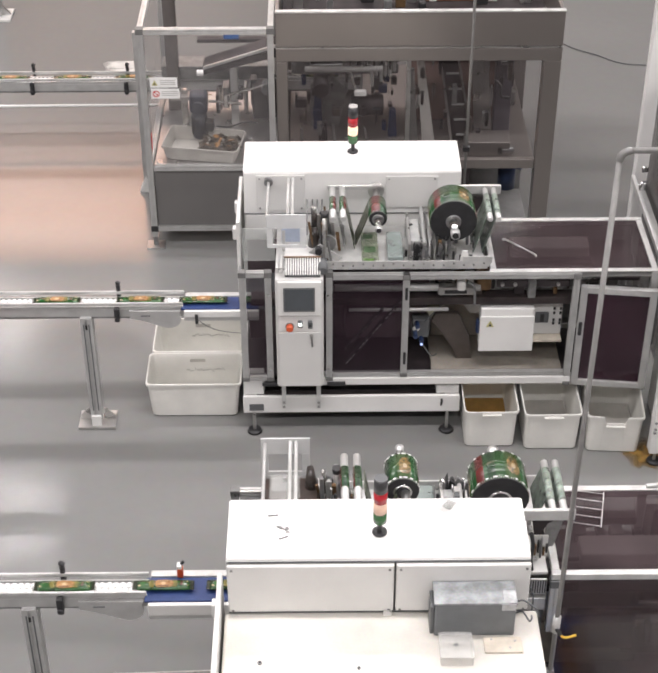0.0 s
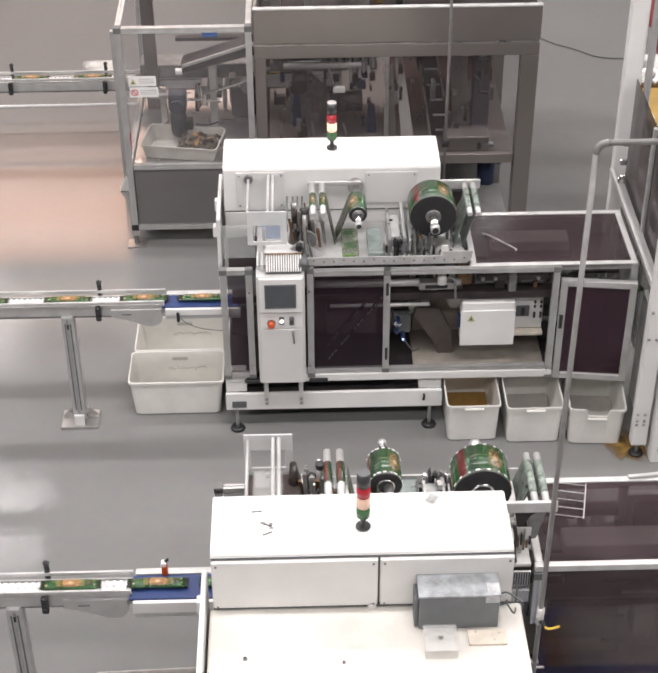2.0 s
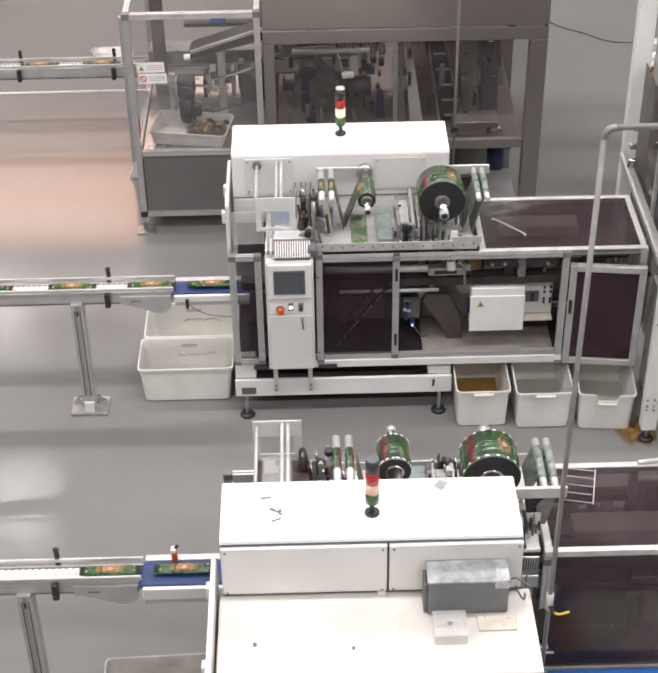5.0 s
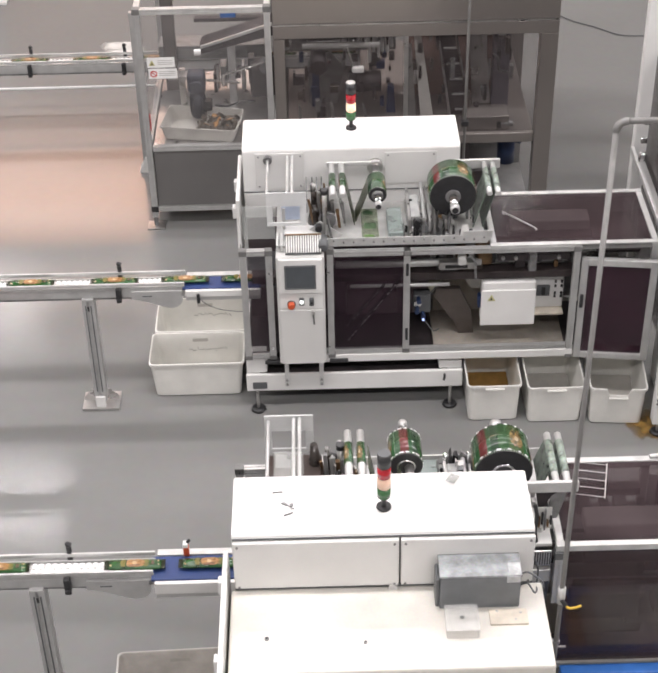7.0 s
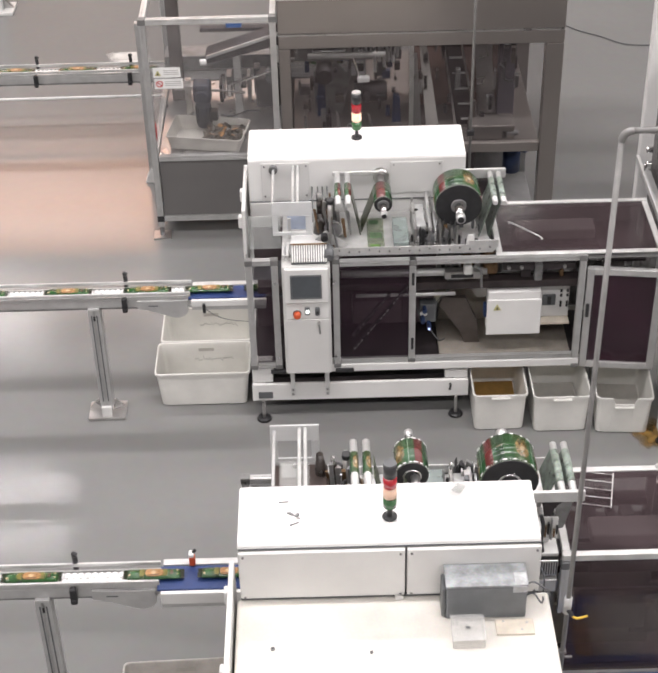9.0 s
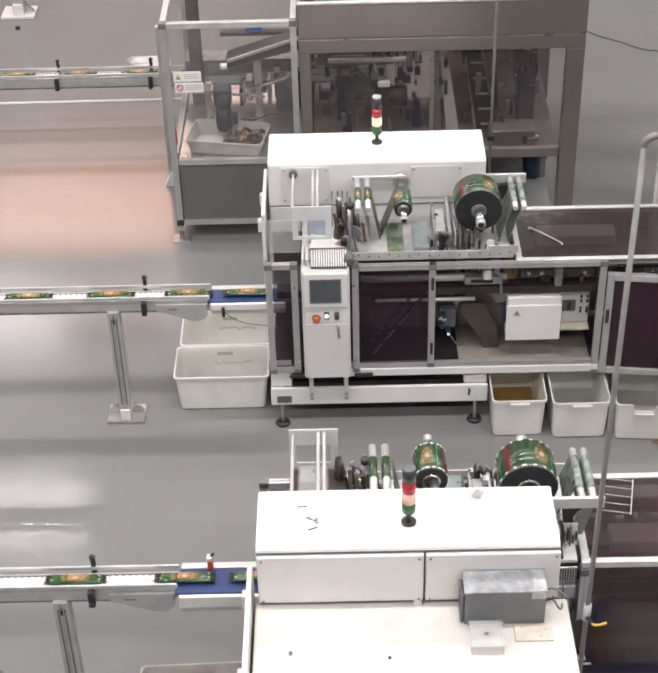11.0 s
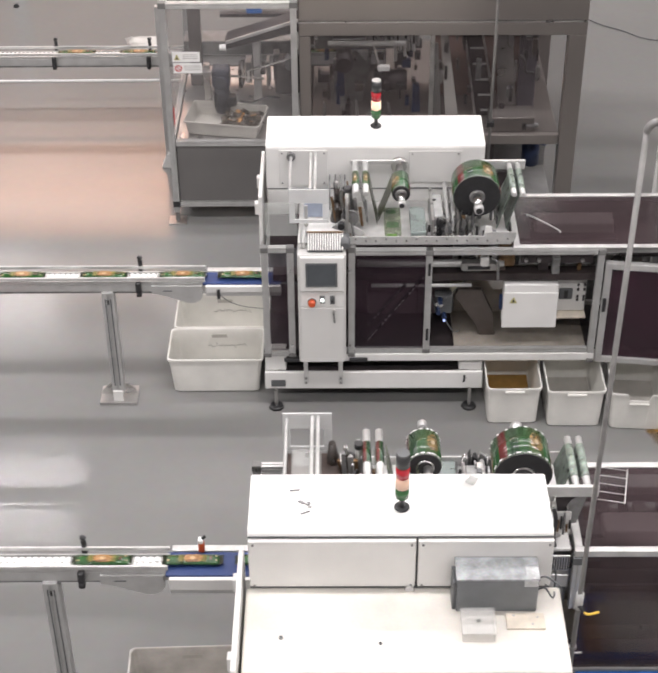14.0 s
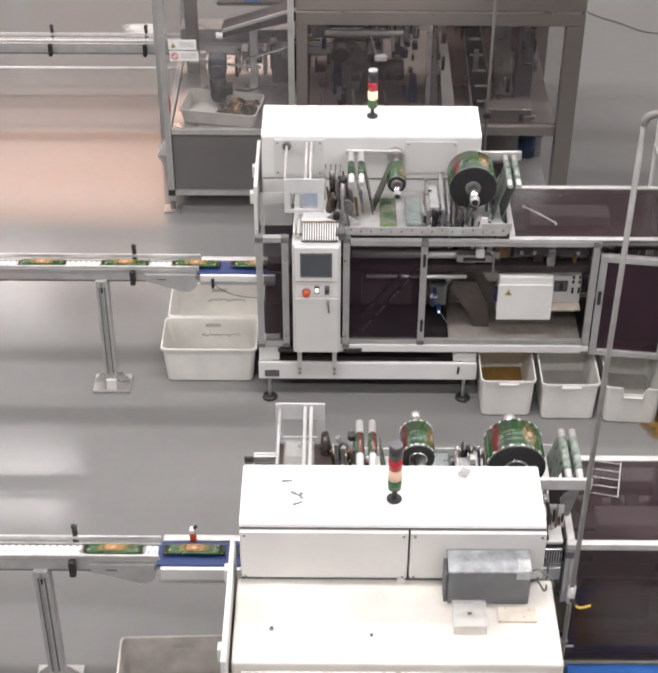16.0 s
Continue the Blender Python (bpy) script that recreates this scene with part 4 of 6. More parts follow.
    part("wrap_bottle", rod((0.405, 0.28, 1.265), (0.405, 0.28, 1.44), 0.05, 20, 0.02), mat("dark_film_cone", (0.03, 0.022, 0.018), 0.3, var=0.5, scale=25, coat=0.3), t, "", True)
    part("bottle_neck", rod((0.405, 0.28, 1.44), (0.405, 0.28, 1.53), 0.019, 16), MATS["dark_film_cone"], t, "", True)
    part("bottle_cap", rod((0.405, 0.28, 1.53), (0.405, 0.28, 1.575), 0.011, 16), STEEL, t, "", True)
    part("cam_disc", rod((0.485, 0.20, 1.36), (0.485, 0.225, 1.36), 0.055, 28), STEEL_DARK, t, "", True)
    part("cam_post", rod((0.47, 0.24, 1.265), (0.47, 0.24, 1.53), 0.017, 16), STEEL, t, "", True)
    part("cam_knob", rod((0.47, 0.24, 1.53), (0.47, 0.24, 1.56), 0.022, 16), BLACK, t, "", True)
    part("clear_block", box(0.86, 0.955, 0.10, 0.40, 1.264, 1.32, 0.006), TEAL, t, "clear plastic film guide")
    g = part("print_head", box(1.0, 1.06, 0.16, 0.42, 1.28, 1.345 if mirrored else 1.40, 0.008), mat("print_head_grey", (0.40, 0.405, 0.40), 0.4, var=0.2, scale=14), t, "grey print head unit")
    rnd = random.Random(11)
    for k in range(46):
        x, y = rnd.uniform(0.96, 1.40), rnd.uniform(0.085, 0.40)
        w, d, z0, h = rnd.uniform(0.006, 0.028), rnd.uniform(0.008, 0.05), rnd.uniform(1.266, 1.32), rnd.uniform(0.02, 0.10)
        part("works_block", box(x, x + w, y, y + d, z0, min(z0 + h, 1.41), 0.002), (GREY_PLASTIC, STEEL_DARK, BLACK, STEEL, ALU_LIGHT, COPPER, STEEL)[k % 7], t)
    for k in range(16):
        x, y = rnd.uniform(0.36, 0.52), rnd.uniform(0.10, 0.40)
        part("works_rod", rod((x, y, 1.266), (x + rnd.uniform(-0.04, 0.03), y + rnd.uniform(0, 0.06), rnd.uniform(1.36, 1.50)), rnd.uniform(0.004, 0.009), 8), (BLACK, STEEL_DARK, STEEL, COPPER)[k % 4], t)
    hz = 1.345 if mirrored else 1.40
    part("head_rail", rod((1.085, 0.12, hz), (1.085, 0.55, hz), 0.012, 14), ALU, g)
    for x, y in ((1.03, 0.13), (1.07, 0.11), (1.11, 0.15), (1.17, 0.14)):
        part("head_link", prism([(x - 0.01, 1.27), (x + 0.02, 1.27), (x + 0.03, 1.37), (x + 0.005, 1.39)], "y", y, y + 0.02), STEEL_DARK if x > 1.05 else BLACK, g)
    part("head_plate", prism([(1.12, 1.27), (1.22, 1.27), (1.19, 1.39), (1.15, 1.39)], "y", 0.26, 0.27), STEEL_DARK, t)
    part("side_cheek", prism([(0.985, 1.265), (1.0, 1.265), (1.0, hz), (0.985, hz)], "y", 0.12, 0.50), STEEL, t)
    part("side_cheek", prism([(1.11, 1.265), (1.12, 1.265), (1.12, hz), (1.11, hz)], "y", 0.10, 0.45), ALU, t)
    part("head_plate", prism([(1.30, 1.265), (1.40, 1.265), (1.38, 1.33), (1.30, 1.33)], "y", 0.10, 0.11), BLACK, t)
    part("white_wedge", prism([(1.30, 1.265), (1.37, 1.265), (1.35, 1.37), (1.315, 1.37)], "y", 0.085, 0.099), WHITE, t)
    for k in range(7):
        x = 0.40 + 0.031 * k
        h = (1.56, 1.52, 1.47, 1.53, 1.45, 1.40, 1.42)[k]
        part("guide_lever", prism([(x, 1.27), (x + 0.016, 1.27), (x + 0.004, h), (x - 0.018, h)], "y", 0.30 - 0.025 * (k % 3), 0.325 - 0.025 * (k % 3), bevel=0.002), (STEEL_DARK, STEEL, COPPER)[k % 3], t)
    part("lever_knob", rod((0.43, 0.10, 1.36), (0.43, 0.14, 1.36), 0.022, 18), BLACK, t)
    part("swing_arm", prism([(0.37, 1.33), (0.44, 1.39), (0.58, 1.29), (0.55, 1.265)], "y", 0.142, 0.152), ALU_LIGHT, t)
    for x in (0.36, 0.395, 0.425, 0.455):
        part("guide_pin", rod((x, 0.24, 1.40), (x, 0.56, 1.46), 0.005, 10), STEEL_DARK, t)
    # clear infeed guard hung on two rods
    g = bmesh.new()
    for x0, x1, z0, z1 in ((0.115, 0.357, 1.535, 1.632), (0.115, 0.150, 1.42, 1.534), (0.318, 0.357, 1.42, 1.534), (0.115, 0.357, 1.395, 1.419)):
        box(x0, x1, 0.095, 0.105, z0, z1, 0.001, g)
    if not mirrored:
        part("side_screen", box(-0.04, 0.16, 0.155, 0.16, 1.265, 1.50, 0), FROST, t, "hazy clear side screen")
    if mirrored:
        bmesh.ops.translate(g, vec=(-0.018, 0, 0), verts=g.verts)
    g = part("infeed_guard", g, GUARD_CLEAR, t, "clear plastic infeed guard plate")
    for x in (0.243, 0.272):
        part("guard_rod", rod((x, 0.10, 1.612), (x, 0.57, 1.612), 0.009, 14), ALU_LIGHT, g)
    part("guard_rod", rod((0.118, 0.106, 1.60), (0.118, 0.57, 1.60), 0.009, 16), ALU, g)
    part("rod_knob", rod((0.118, 0.535, 1.60), (0.118, 0.565, 1.60), 0.028, 20), STEEL_DARK, g)
    part("guard_stem", box(0.205, 0.225, 0.19, 0.198, 1.31, 1.46, 0.002), ALU_LIGHT, g)
    if mirrored:
        part("brown_block", box(0.10, 0.38, 0.16, 0.50, 1.264, 1.43, 0.01), mat("dark_brown_block", (0.05, 0.032, 0.026), 0.45, var=0.3, scale=20), t, "dark brown block under a clear bag")
        part("film_cone", rod((0.355, 0.24, 1.265), (0.34, 0.22, 1.545), 0.055, 16, 0.017), MATS["dark_film_cone"], t, "dark crumpled film", True)
        part("clear_bag", box(0.14, 0.29, 0.20, 0.40, 1.432, 1.50, 0.02), CLEAR_TUB, t)
        part("white_box", box(0.15, 0.25, 0.17, 0.27, 1.432, 1.445, 0.004), FROST, t)
        part("lid_stay", rod((2.05, 0.055, 1.26), (2.45, 0.01, 1.26), 0.012, 10), ALU_LIGHT, t)
    if not mirrored:
        part("infeed_window", box(0.20, 0.34, 0.30, 0.306, 1.31, 1.46, 0), mat("pale_blue_plastic", (0.42, 0.48, 0.60), 0.3, var=0.1, scale=10), t)
        part("infeed_block", box(0.215, 0.43, 0.15, 0.29, 1.262, 1.30, 0.008), WHITE, t, "white plastic infeed block")
        comb = part("comb_base", prism([(-0.012, 1.252), (0.09, 1.318), (0.09, 1.326), (-0.012, 1.26)], "x", 0.222, 0.44), GREY_PLASTIC, t, "comb of white finger bars")
        lean = Matrix.Translation((0, -0.012, 1.264)) @ Matrix.Rotation(math.atan2(0.066, 0.102), 4, "X")
        for k in range(15):
            x = 0.226 + k * 0.0148
            part("finger", box(x, x + 0.0085, 0.0, 0.125, 0.0, 0.012, 0.001, m=lean), WHITE, comb)
        part("comb_bar", box(0.218, 0.445, 0.112, 0.122, 0.013, 0.019, 0.002, m=lean), COPPER, comb, "brown rust-stained cross bar")
        part("comb_cover", rod((0.455, 0.0, 1.285), (0.455, 0.10, 1.30), 0.032, 20, bevel=0.006), GREY_PLASTIC, t, "dark rounded motor cap", True)
        for x in (0.165, 0.192):
            part("infeed_strip", box(x, x + 0.014, 0.02, 0.17, 1.262, 1.30, 0.003), OFFWHITE, t)
    part("cloth", box(0.27, 0.38, 0.005, 0.06, 1.25, 1.285, 0.016), BLACK, t, "black rag on the operator cabinet") if not mirrored else None
    hmi(t, -0.03)
    # beacon on the hood
    bx, by = 0.655, 0.81
    lamp = part("beacon_base", rod((bx, by, 1.667), (bx, by, 1.68), 0.034, 28, bevel=0.003), BLACK, t, "signal beacon with red, amber and green lenses", True)
    part("stem", rod((bx, by, 1.68), (bx, by, 1.735), 0.012, 16), BLACK, lamp)
    z = 1.735
    for n, mm, h in (("green_lens", LAMP_GREEN, 0.058), ("amber_lens", LAMP_LIT if lit else LAMP_AMBER, 0.062), ("red_lens", LAMP_RED, 0.062), ("beacon_cap", BLACK, 0.075)):
        part(n, rod((bx, by, z), (bx, by, z + h - 0.003), 0.031, 28, bevel=0.004), mm, lamp, "lit amber lens" if n == "amber_lens" and lit else "", True)
        z += h
    part("cap_top", rod((bx, by, z - 0.004), (bx, by, z + 0.003), 0.029, 28), ALU if lit else GREY_PLASTIC, lamp)
    MIRROR[0] = False
    return t, small, webs


_, mid_small, mid_webs = machine(pose(0, 0, 0), "white flow-wrapping machine with aluminium guards and film rolls", False, True)
_, near_small, near_webs = machine(pose(0.04, -1.905, 0), "white flow-wrapping machine seen from its plain rear covers", True, False)


# ---- conveyors ----
CHAIN_BASE = mat("grey_chain_base", (0.62, 0.62, 0.61), 0.5, var=0.1, scale=20)


def conveyor(name, x0, x1, yc, zb, legs, posts, label, side=-1, end=True):
    """An outfeed conveyor along x with a white chain between guide rails. side: where its drive shows."""
    t = thing(name, pose(0, 0, 0), label, "conveyor", "product conveyors")
    part("bed", box(x0, x1, yc - 0.055, yc + 0.055, zb - 0.082, zb - 0.022, 0.004), ALU, t, "aluminium conveyor bed")
    part("chain", box(x0, x1 - 0.01, yc - 0.042, yc + 0.042, zb - 0.03, zb - 0.012, 0.002), CHAIN_BASE, t, "white plastic slat chain")
    for s in (-1, 1):
        part("guide_rail", box(x0, x1, yc + s * 0.066 - 0.006, yc + s * 0.066 + 0.006, zb + 0.012, zb + 0.034, 0.003), ALU_LIGHT, t)
        part("side_strip", box(x0, x1, yc + s * 0.051 - 0.005, yc + s * 0.051 + 0.005, zb - 0.021, zb - 0.002, 0.001), ALU, t)
    part("lower_channel", box(x0, x1 - 0.25, yc - 0.050, yc + 0.050, zb - 0.098, zb - 0.084, 0.003), STEEL_DARK, t)
    for x in posts:
        p = part("rail_clamp", box(x - 0.017, x + 0.017, yc - 0.095, yc - 0.06, zb - 0.10, zb + 0.004, 0.008), BLACK, t, "black rail clamp")
        part("clamp_screw", rod((x, yc - 0.11, zb - 0.07), (x, yc - 0.09, zb - 0.07), 0.013, 12, bevel=0.003), BLACK, p)
        p = part("rail_clamp", box(x - 0.013, x + 0.013, yc + 0.062, yc + 0.09, zb - 0.06, zb + 0.045, 0.006), BLACK, t, "black rail clamp")
        part("clamp_knob", tube([(x, yc + 0.08, zb + 0.04), (x - 0.004, yc + 0.085, zb + 0.075), (x - 0.002, yc + 0.075, zb + 0.092), (x + 0.012, yc + 0.068, zb + 0.085)], 0.014, 10), BLACK, p)
    if end:
        o = [(x1 - 0.34, zb - 0.028), (x1 - 0.02, zb - 0.028)]
        for k in range(0, 11):
            a = radians(30 - k * 14)
            o.append((x1 - 0.095 + 0.078 * math.cos(a), zb - 0.088 + 0.070 * math.sin(a)))
        o += [(x1 - 0.20, zb - 0.124), (x1 - 0.25, zb - 0.104), (x1 - 0.30, zb - 0.090), (x1 - 0.34, zb - 0.085)]
        part("drive_cover", prism(o, "y", yc - 0.075, yc - 0.058), ALU, t, "rounded aluminium drive cover")
        part("cover_slot_and_shadow", box(x1 - 0.27, x1 - 0.21, yc - 0.078, yc - 0.0751, zb - 0.066, zb - 0.058, 0.001), GREY_PLASTIC, t)
    for x in legs:
        yl = yc - 0.03
        g = part("leg", profile((x, yl, 0.05), (x, yl, zb - 0.10), 0.078), ALU, t, "slotted aluminium support leg")
        part("leg_bracket", box(x - 0.036, x + 0.036, yl - 0.046, yl + 0.07, zb - 0.098, zb - 0.080, 0.003), ALU, g)
        part("base_plate", box(x - 0.125, x + 0.12, yl - 0.085, yl + 0.10, 0.0, 0.022, 0.004), STEEL, g, "steel base plate")
        part("angle_bracket", box(x - 0.032, x + 0.032, yl - 0.068, yl - 0.046, 0.02, 0.10, 0.003), WHITE, g)
        for s in (-1, 1):
            part("gusset", prism([(x + s * 0.045, 0.02), (x + s * 0.115, 0.02), (x + s * 0.115, 0.05), (x + s * 0.06, 0.11), (x + s * 0.045, 0.11)], "y", yl + 0.01, yl + 0.018), STEEL, g)
        for s in (-0.017, 0.017):
            part("leg_slot", box(x + s - 0.004, x + s + 0.004, yl - 0.0412, yl - 0.0392, 0.13, zb - 0.13, 0), GREY_PLASTIC, g)
        part("slot_mark", box(x - 0.006, x + 0.006, yl - 0.0445, yl - 0.0422, zb - 0.17, zb - 0.135, 0), BLACK, g)
    # rounded white chain links that show between the packs
    link = bmesh.new()
    for s in (-1, 1):
        prism([(-0.0135, 0), (0.0135, 0), (0.0135, 0.004), (0.006, 0.011), (-0.006, 0.011), (-0.0135, 0.004)], "y", s * 0.0205 - 0.0175, s * 0.0205 + 0.0175, link)
        bmesh.ops.translate(link, vec=(0.008 * s, 0, 0), verts=link.verts[-12:])
    me = bpy.data.meshes.new("chain_link")
    link.to_mesh(me)
    link.free()
    me.materials.append(CHAIN)
    n = int((x1 - 0.03 - max(x0, x1 - 4.5)) / 0.034)
    for k in range(min(n, 170)):
        ob = new("chain_link", me)
        ob.parent = t
        ob.matrix_basis = pose(x1 - 0.035 - k * 0.034, yc, zb - 0.0155)
    return t


def takeoff(x0, x1, yc, zb, label, sensor):
    """The short blue belt that leads out of a machine."""
    t = thing("takeoff_belt", pose(0, 0, 0), label, "conveyor belt", "machine outlet belts")
    near, far, deep = (0.088, 0.074, 0.085) if sensor else (0.072, 0.058, 0.058)
    part("belt", box(x0, x1, yc - near, yc + far, zb - 0.022, zb - 0.006, 0.005), BLUE, t, "blue rubber belt")
    part("side_plate", box(x0 + 0.02, x1, yc - near - 0.026, yc - near - 0.003, zb - deep, zb - 0.012, 0.004), WHITE, t, "white side plate")
    part("belt_bed", box(x0 + 0.02, x1, yc - near - 0.02, yc + far + 0.02, zb - deep - 0.03, zb - deep - 0.002, 0.004), ALU, t)
    part("side_plate", box(x0 + 0.02, x1, yc + far + 0.003, yc + far + 0.045, zb - 0.09, zb + 0.0, 0.004), ALU_LIGHT, t)
    part("nose_roller", rod((x0 + 0.012, yc - 0.06, zb - 0.03), (x0 + 0.012, yc + 0.05, zb - 0.03), 0.02, 16), STEEL, t)
    if not sensor:
        part("sensor_bracket", box(x0 + 0.09, x0 + 0.11, yc - 0.112, yc - 0.099, zb - 0.10, zb - 0.03, 0.003), BLACK, t)
        part("cable", tube([(x0 + 0.10, yc - 0.105, zb - 0.06), (x0 + 0.17, yc - 0.11, zb - 0.12), (x0 + 0.28, yc - 0.11, zb - 0.16), (x1 + 0.02, yc - 0.10, zb - 0.19)], 0.0024, 6), GREY_PLASTIC, t)
    if sensor:
        s = part("sensor", box(x0 + 0.155, x0 + 0.185, yc + 0.06, yc + 0.095, zb + 0.0, zb + 0.058, 0.006), ORANGE, t, "orange optical sensor")
        part("sensor_head", box(x0 + 0.155, x0 + 0.18, yc + 0.06, yc + 0.095, zb + 0.059, zb + 0.082, 0.004), CHAIN, s)
        part("sensor_cable", rod((x0 + 0.175, yc + 0.08, zb + 0.078), (x0 + 0.19, yc + 0.085, zb + 0.093), 0.008, 10), BLACK, s)
    return t


ZB = 0.96
MID_Y, NEAR_Y, BACK_Y = 0.163, -2.345, 3.40
conveyor("product_conveyor", -13.6, -0.427, MID_Y, ZB, (-1.05, -3.4, -5.8, -8.4, -11.0, -13.2), (-0.846, -1.797, -2.9, -4.6), "aluminium product conveyor with white chain on slotted legs")
conveyor("product_conveyor", -13.6, -0.435, NEAR_Y, ZB, (-1.03, -3.3, -5.6, -8.2, -10.8, -13.2), (-0.866, -1.92, -3.1, -4.8), "aluminium product conveyor with white chain on slotted legs")
conveyor("product_conveyor", -13.6, 0.80, BACK_Y, 0.92, (-3.2, -5.6, -8.2, -10.8, -13.2), (-1.11, -1.87, -3.9), "aluminium product conveyor feeding the guarded cell", end=False)
takeoff(-0.442, 0.05, MID_Y, ZB - 0.004, "blue takeoff belt at the wrapping machine outlet", False)
takeoff(-0.447, 0.08, NEAR_Y, ZB - 0.004, "blue takeoff belt with orange sensor at the outlet", True)


def plain_conveyor(x0, x1, y0, y1, zb, label, along):
    t = thing("transfer_conveyor", pose(0, 0, 0), label, "conveyor", "product conveyors")
    part("belt", box(x0, x1, y0, y1, zb - 0.022, zb - 0.004, 0.004), BLUE, t, "blue rubber belt")
    part("bed", box(x0, x1, y0, y1, zb - 0.10, zb - 0.024, 0.004), ALU, t)
    for k in range(4):
        f = (k + 0.5) / 4
        x, y = (x0 + (x1 - x0) * f, (y0 + y1) / 2) if along == "x" else ((x0 + x1) / 2, y0 + (y1 - y0) * f)
        part("leg", box(x - 0.03, x + 0.03, y - 0.03, y + 0.03, 0, zb - 0.102, 0.004), ALU, t)


plain_conveyor(2.78, 13.6, MID_Y - 0.06, MID_Y + 0.06, ZB, "blue-belted conveyor behind the tall guard", "x")
plain_conveyor(2.60, 13.6, NEAR_Y - 0.06, NEAR_Y + 0.06, ZB, "blue-belted conveyor beyond the wrapping machine", "x")
plain_conveyor(0.44, 0.80, BACK_Y + 0.08, 17.6, 0.92, "blue-belted cross conveyor behind the cell", "y")

# ---- packs ----
def pack_template():
    t = thing("wrapped_pack", pose(0, 0, -5), "green and orange film-wrapped biscuit pack on the conveyor", "snack pack", "packs on the conveyors")
    L, W, H = 0.134, 0.034, 0.026
    b = bmesh.new()
    n = 24
    rings = []
    for i in range(n + 1):
        u = -1 + 2 * i / n
        k = min(1.0, (1 - abs(u)) * 7) ** 0.5
        w = W * (0.94 + 0.06 * k)
        h = 0.003 + (H - 0.003) * k
        rings.append([b.verts.new((u * L, w * math.cos(2 * math.pi * j / 12) * (1 if abs(math.sin(2 * math.pi * j / 12)) < 0.9 else 0.6),
                                   H / 2 + h / 2 * math.sin(2 * math.pi * j / 12) + 0.0008 * math.sin(i * 2.3))) for j in range(12)])
    for a, c in zip(rings, rings[1:]):
        for j in range(12):
            b.faces.new((a[j], c[j], c[(j + 1) % 12], a[(j + 1) % 12]))
    b.faces.new(rings[0])
    b.faces.new(rings[-1][::-1])
    bmesh.ops.recalc_face_normals(b, faces=b.faces)
    part("wrapper", b, GREEN_FILM, t, "dark green glossy wrapper", True)
    part("print_panel", prism([(0.05 * math.cos(a) * (1.0 if math.cos(a) > 0 else 0.85), 0.026 * max(-0.9, min(0.9, 1.3 * math.sin(a)))) for a in [2 * math.pi * k / 20 for k in range(20)]], "z", H - 0.003, H + 0.0012), TAN_FILM, t, "orange printed panel")
    part("print_badge", rod((0, 0, H), (0, 0, H + 0.002), 0.012, 20), CREAM, t, "cream round badge")
    for s in (-1, 1):
        part("print_flank", prism([(s * 0.046, -0.024), (s * 0.068, -0.022), (s * 0.072, 0.0), (s * 0.068, 0.022), (s * 0.046, 0.024)], "z", H - 0.003, H + 0.0006), mat("olive_yellow_print", (0.16, 0.145, 0.02), 0.3, var=0.45, scale=40, coat=0.4), t, "olive-yellow printed flank")
        part("print_dot", rod((s * 0.118, 0.014 * s, H - 0.004), (s * 0.118, 0.014 * s, H + 0.001), 0.0045, 10), CREAM, t)
        part("print_dot", rod((s * 0.121, -0.012, H - 0.005), (s * 0.121, -0.012, H + 0.0005), 0.0035, 10), CREAM, t)
    part("print_bar", box(-0.028, 0.03, -0.020, -0.013, H, H + 0.0016, 0), mat("brown_print", (0.16, 0.07, 0.03), 0.3, var=0.3, scale=60), t)
    part("print_bar", box(0.084, 0.096, -0.012, 0.012, H - 0.002, H + 0.0012, 0), mat("deep_red_print", (0.09, 0.02, 0.015), 0.3, var=0.2, scale=40), t)
    for s in (-1, 1):
        part("end_fin", box(s * 0.143 - 0.010, s * 0.143 + 0.010, -0.031, 0.031, H / 2 - 0.002, H / 2 + 0.002, 0.001), mat("dark_green_foil", (0.022, 0.026, 0.012), 0.2, var=0.4, scale=50, coat=0.5), t, "crimped end seal")
    return t


PACK = pack_template()


def times_from(anchors, lo, hi):
    """Hand-over times of successive packs from (number, seconds) anchors, evenly spread between and beyond."""
    out = []
    for k in range(lo, hi + 1):
        a, c = anchors[0], anchors[1]
        for p, q in zip(anchors, anchors[1:]):
            a, c = p, q
            if k <= q[0]:
                break
        out.append(a[1] + (k - a[0]) * (c[1] - a[1]) / (c[0] - a[0]))
    return out


def belt_rows(hand, rail_end, gap, slow, fast, yc, zb, first, last):
    """Rows for one pack that leaves the machine at its belt's pace and is drawn off faster by the chain."""
    def at(s):
        left = rail_end - gap - (slow if s < hand else fast) * (s - hand)
        return left + 0.153
    marks = sorted({first, last, *[max(first, min(last, hand + d)) for d in (-0.06, 0.0, 0.06)], *[first + 0.5 * k for k in range(1, int((last - first) * 2)) if abs(first + 0.5 * k - hand) > 0.12]})
    return [(s, pose(at(s), yc, zb - 0.004)) for s in marks]


NEAR_HANDS = times_from([(0, 0.70), (1, 1.78), (3, 3.90), (4, 4.99), (8, 9.374), (11, 12.67), (14, 15.89)], -6, 17)
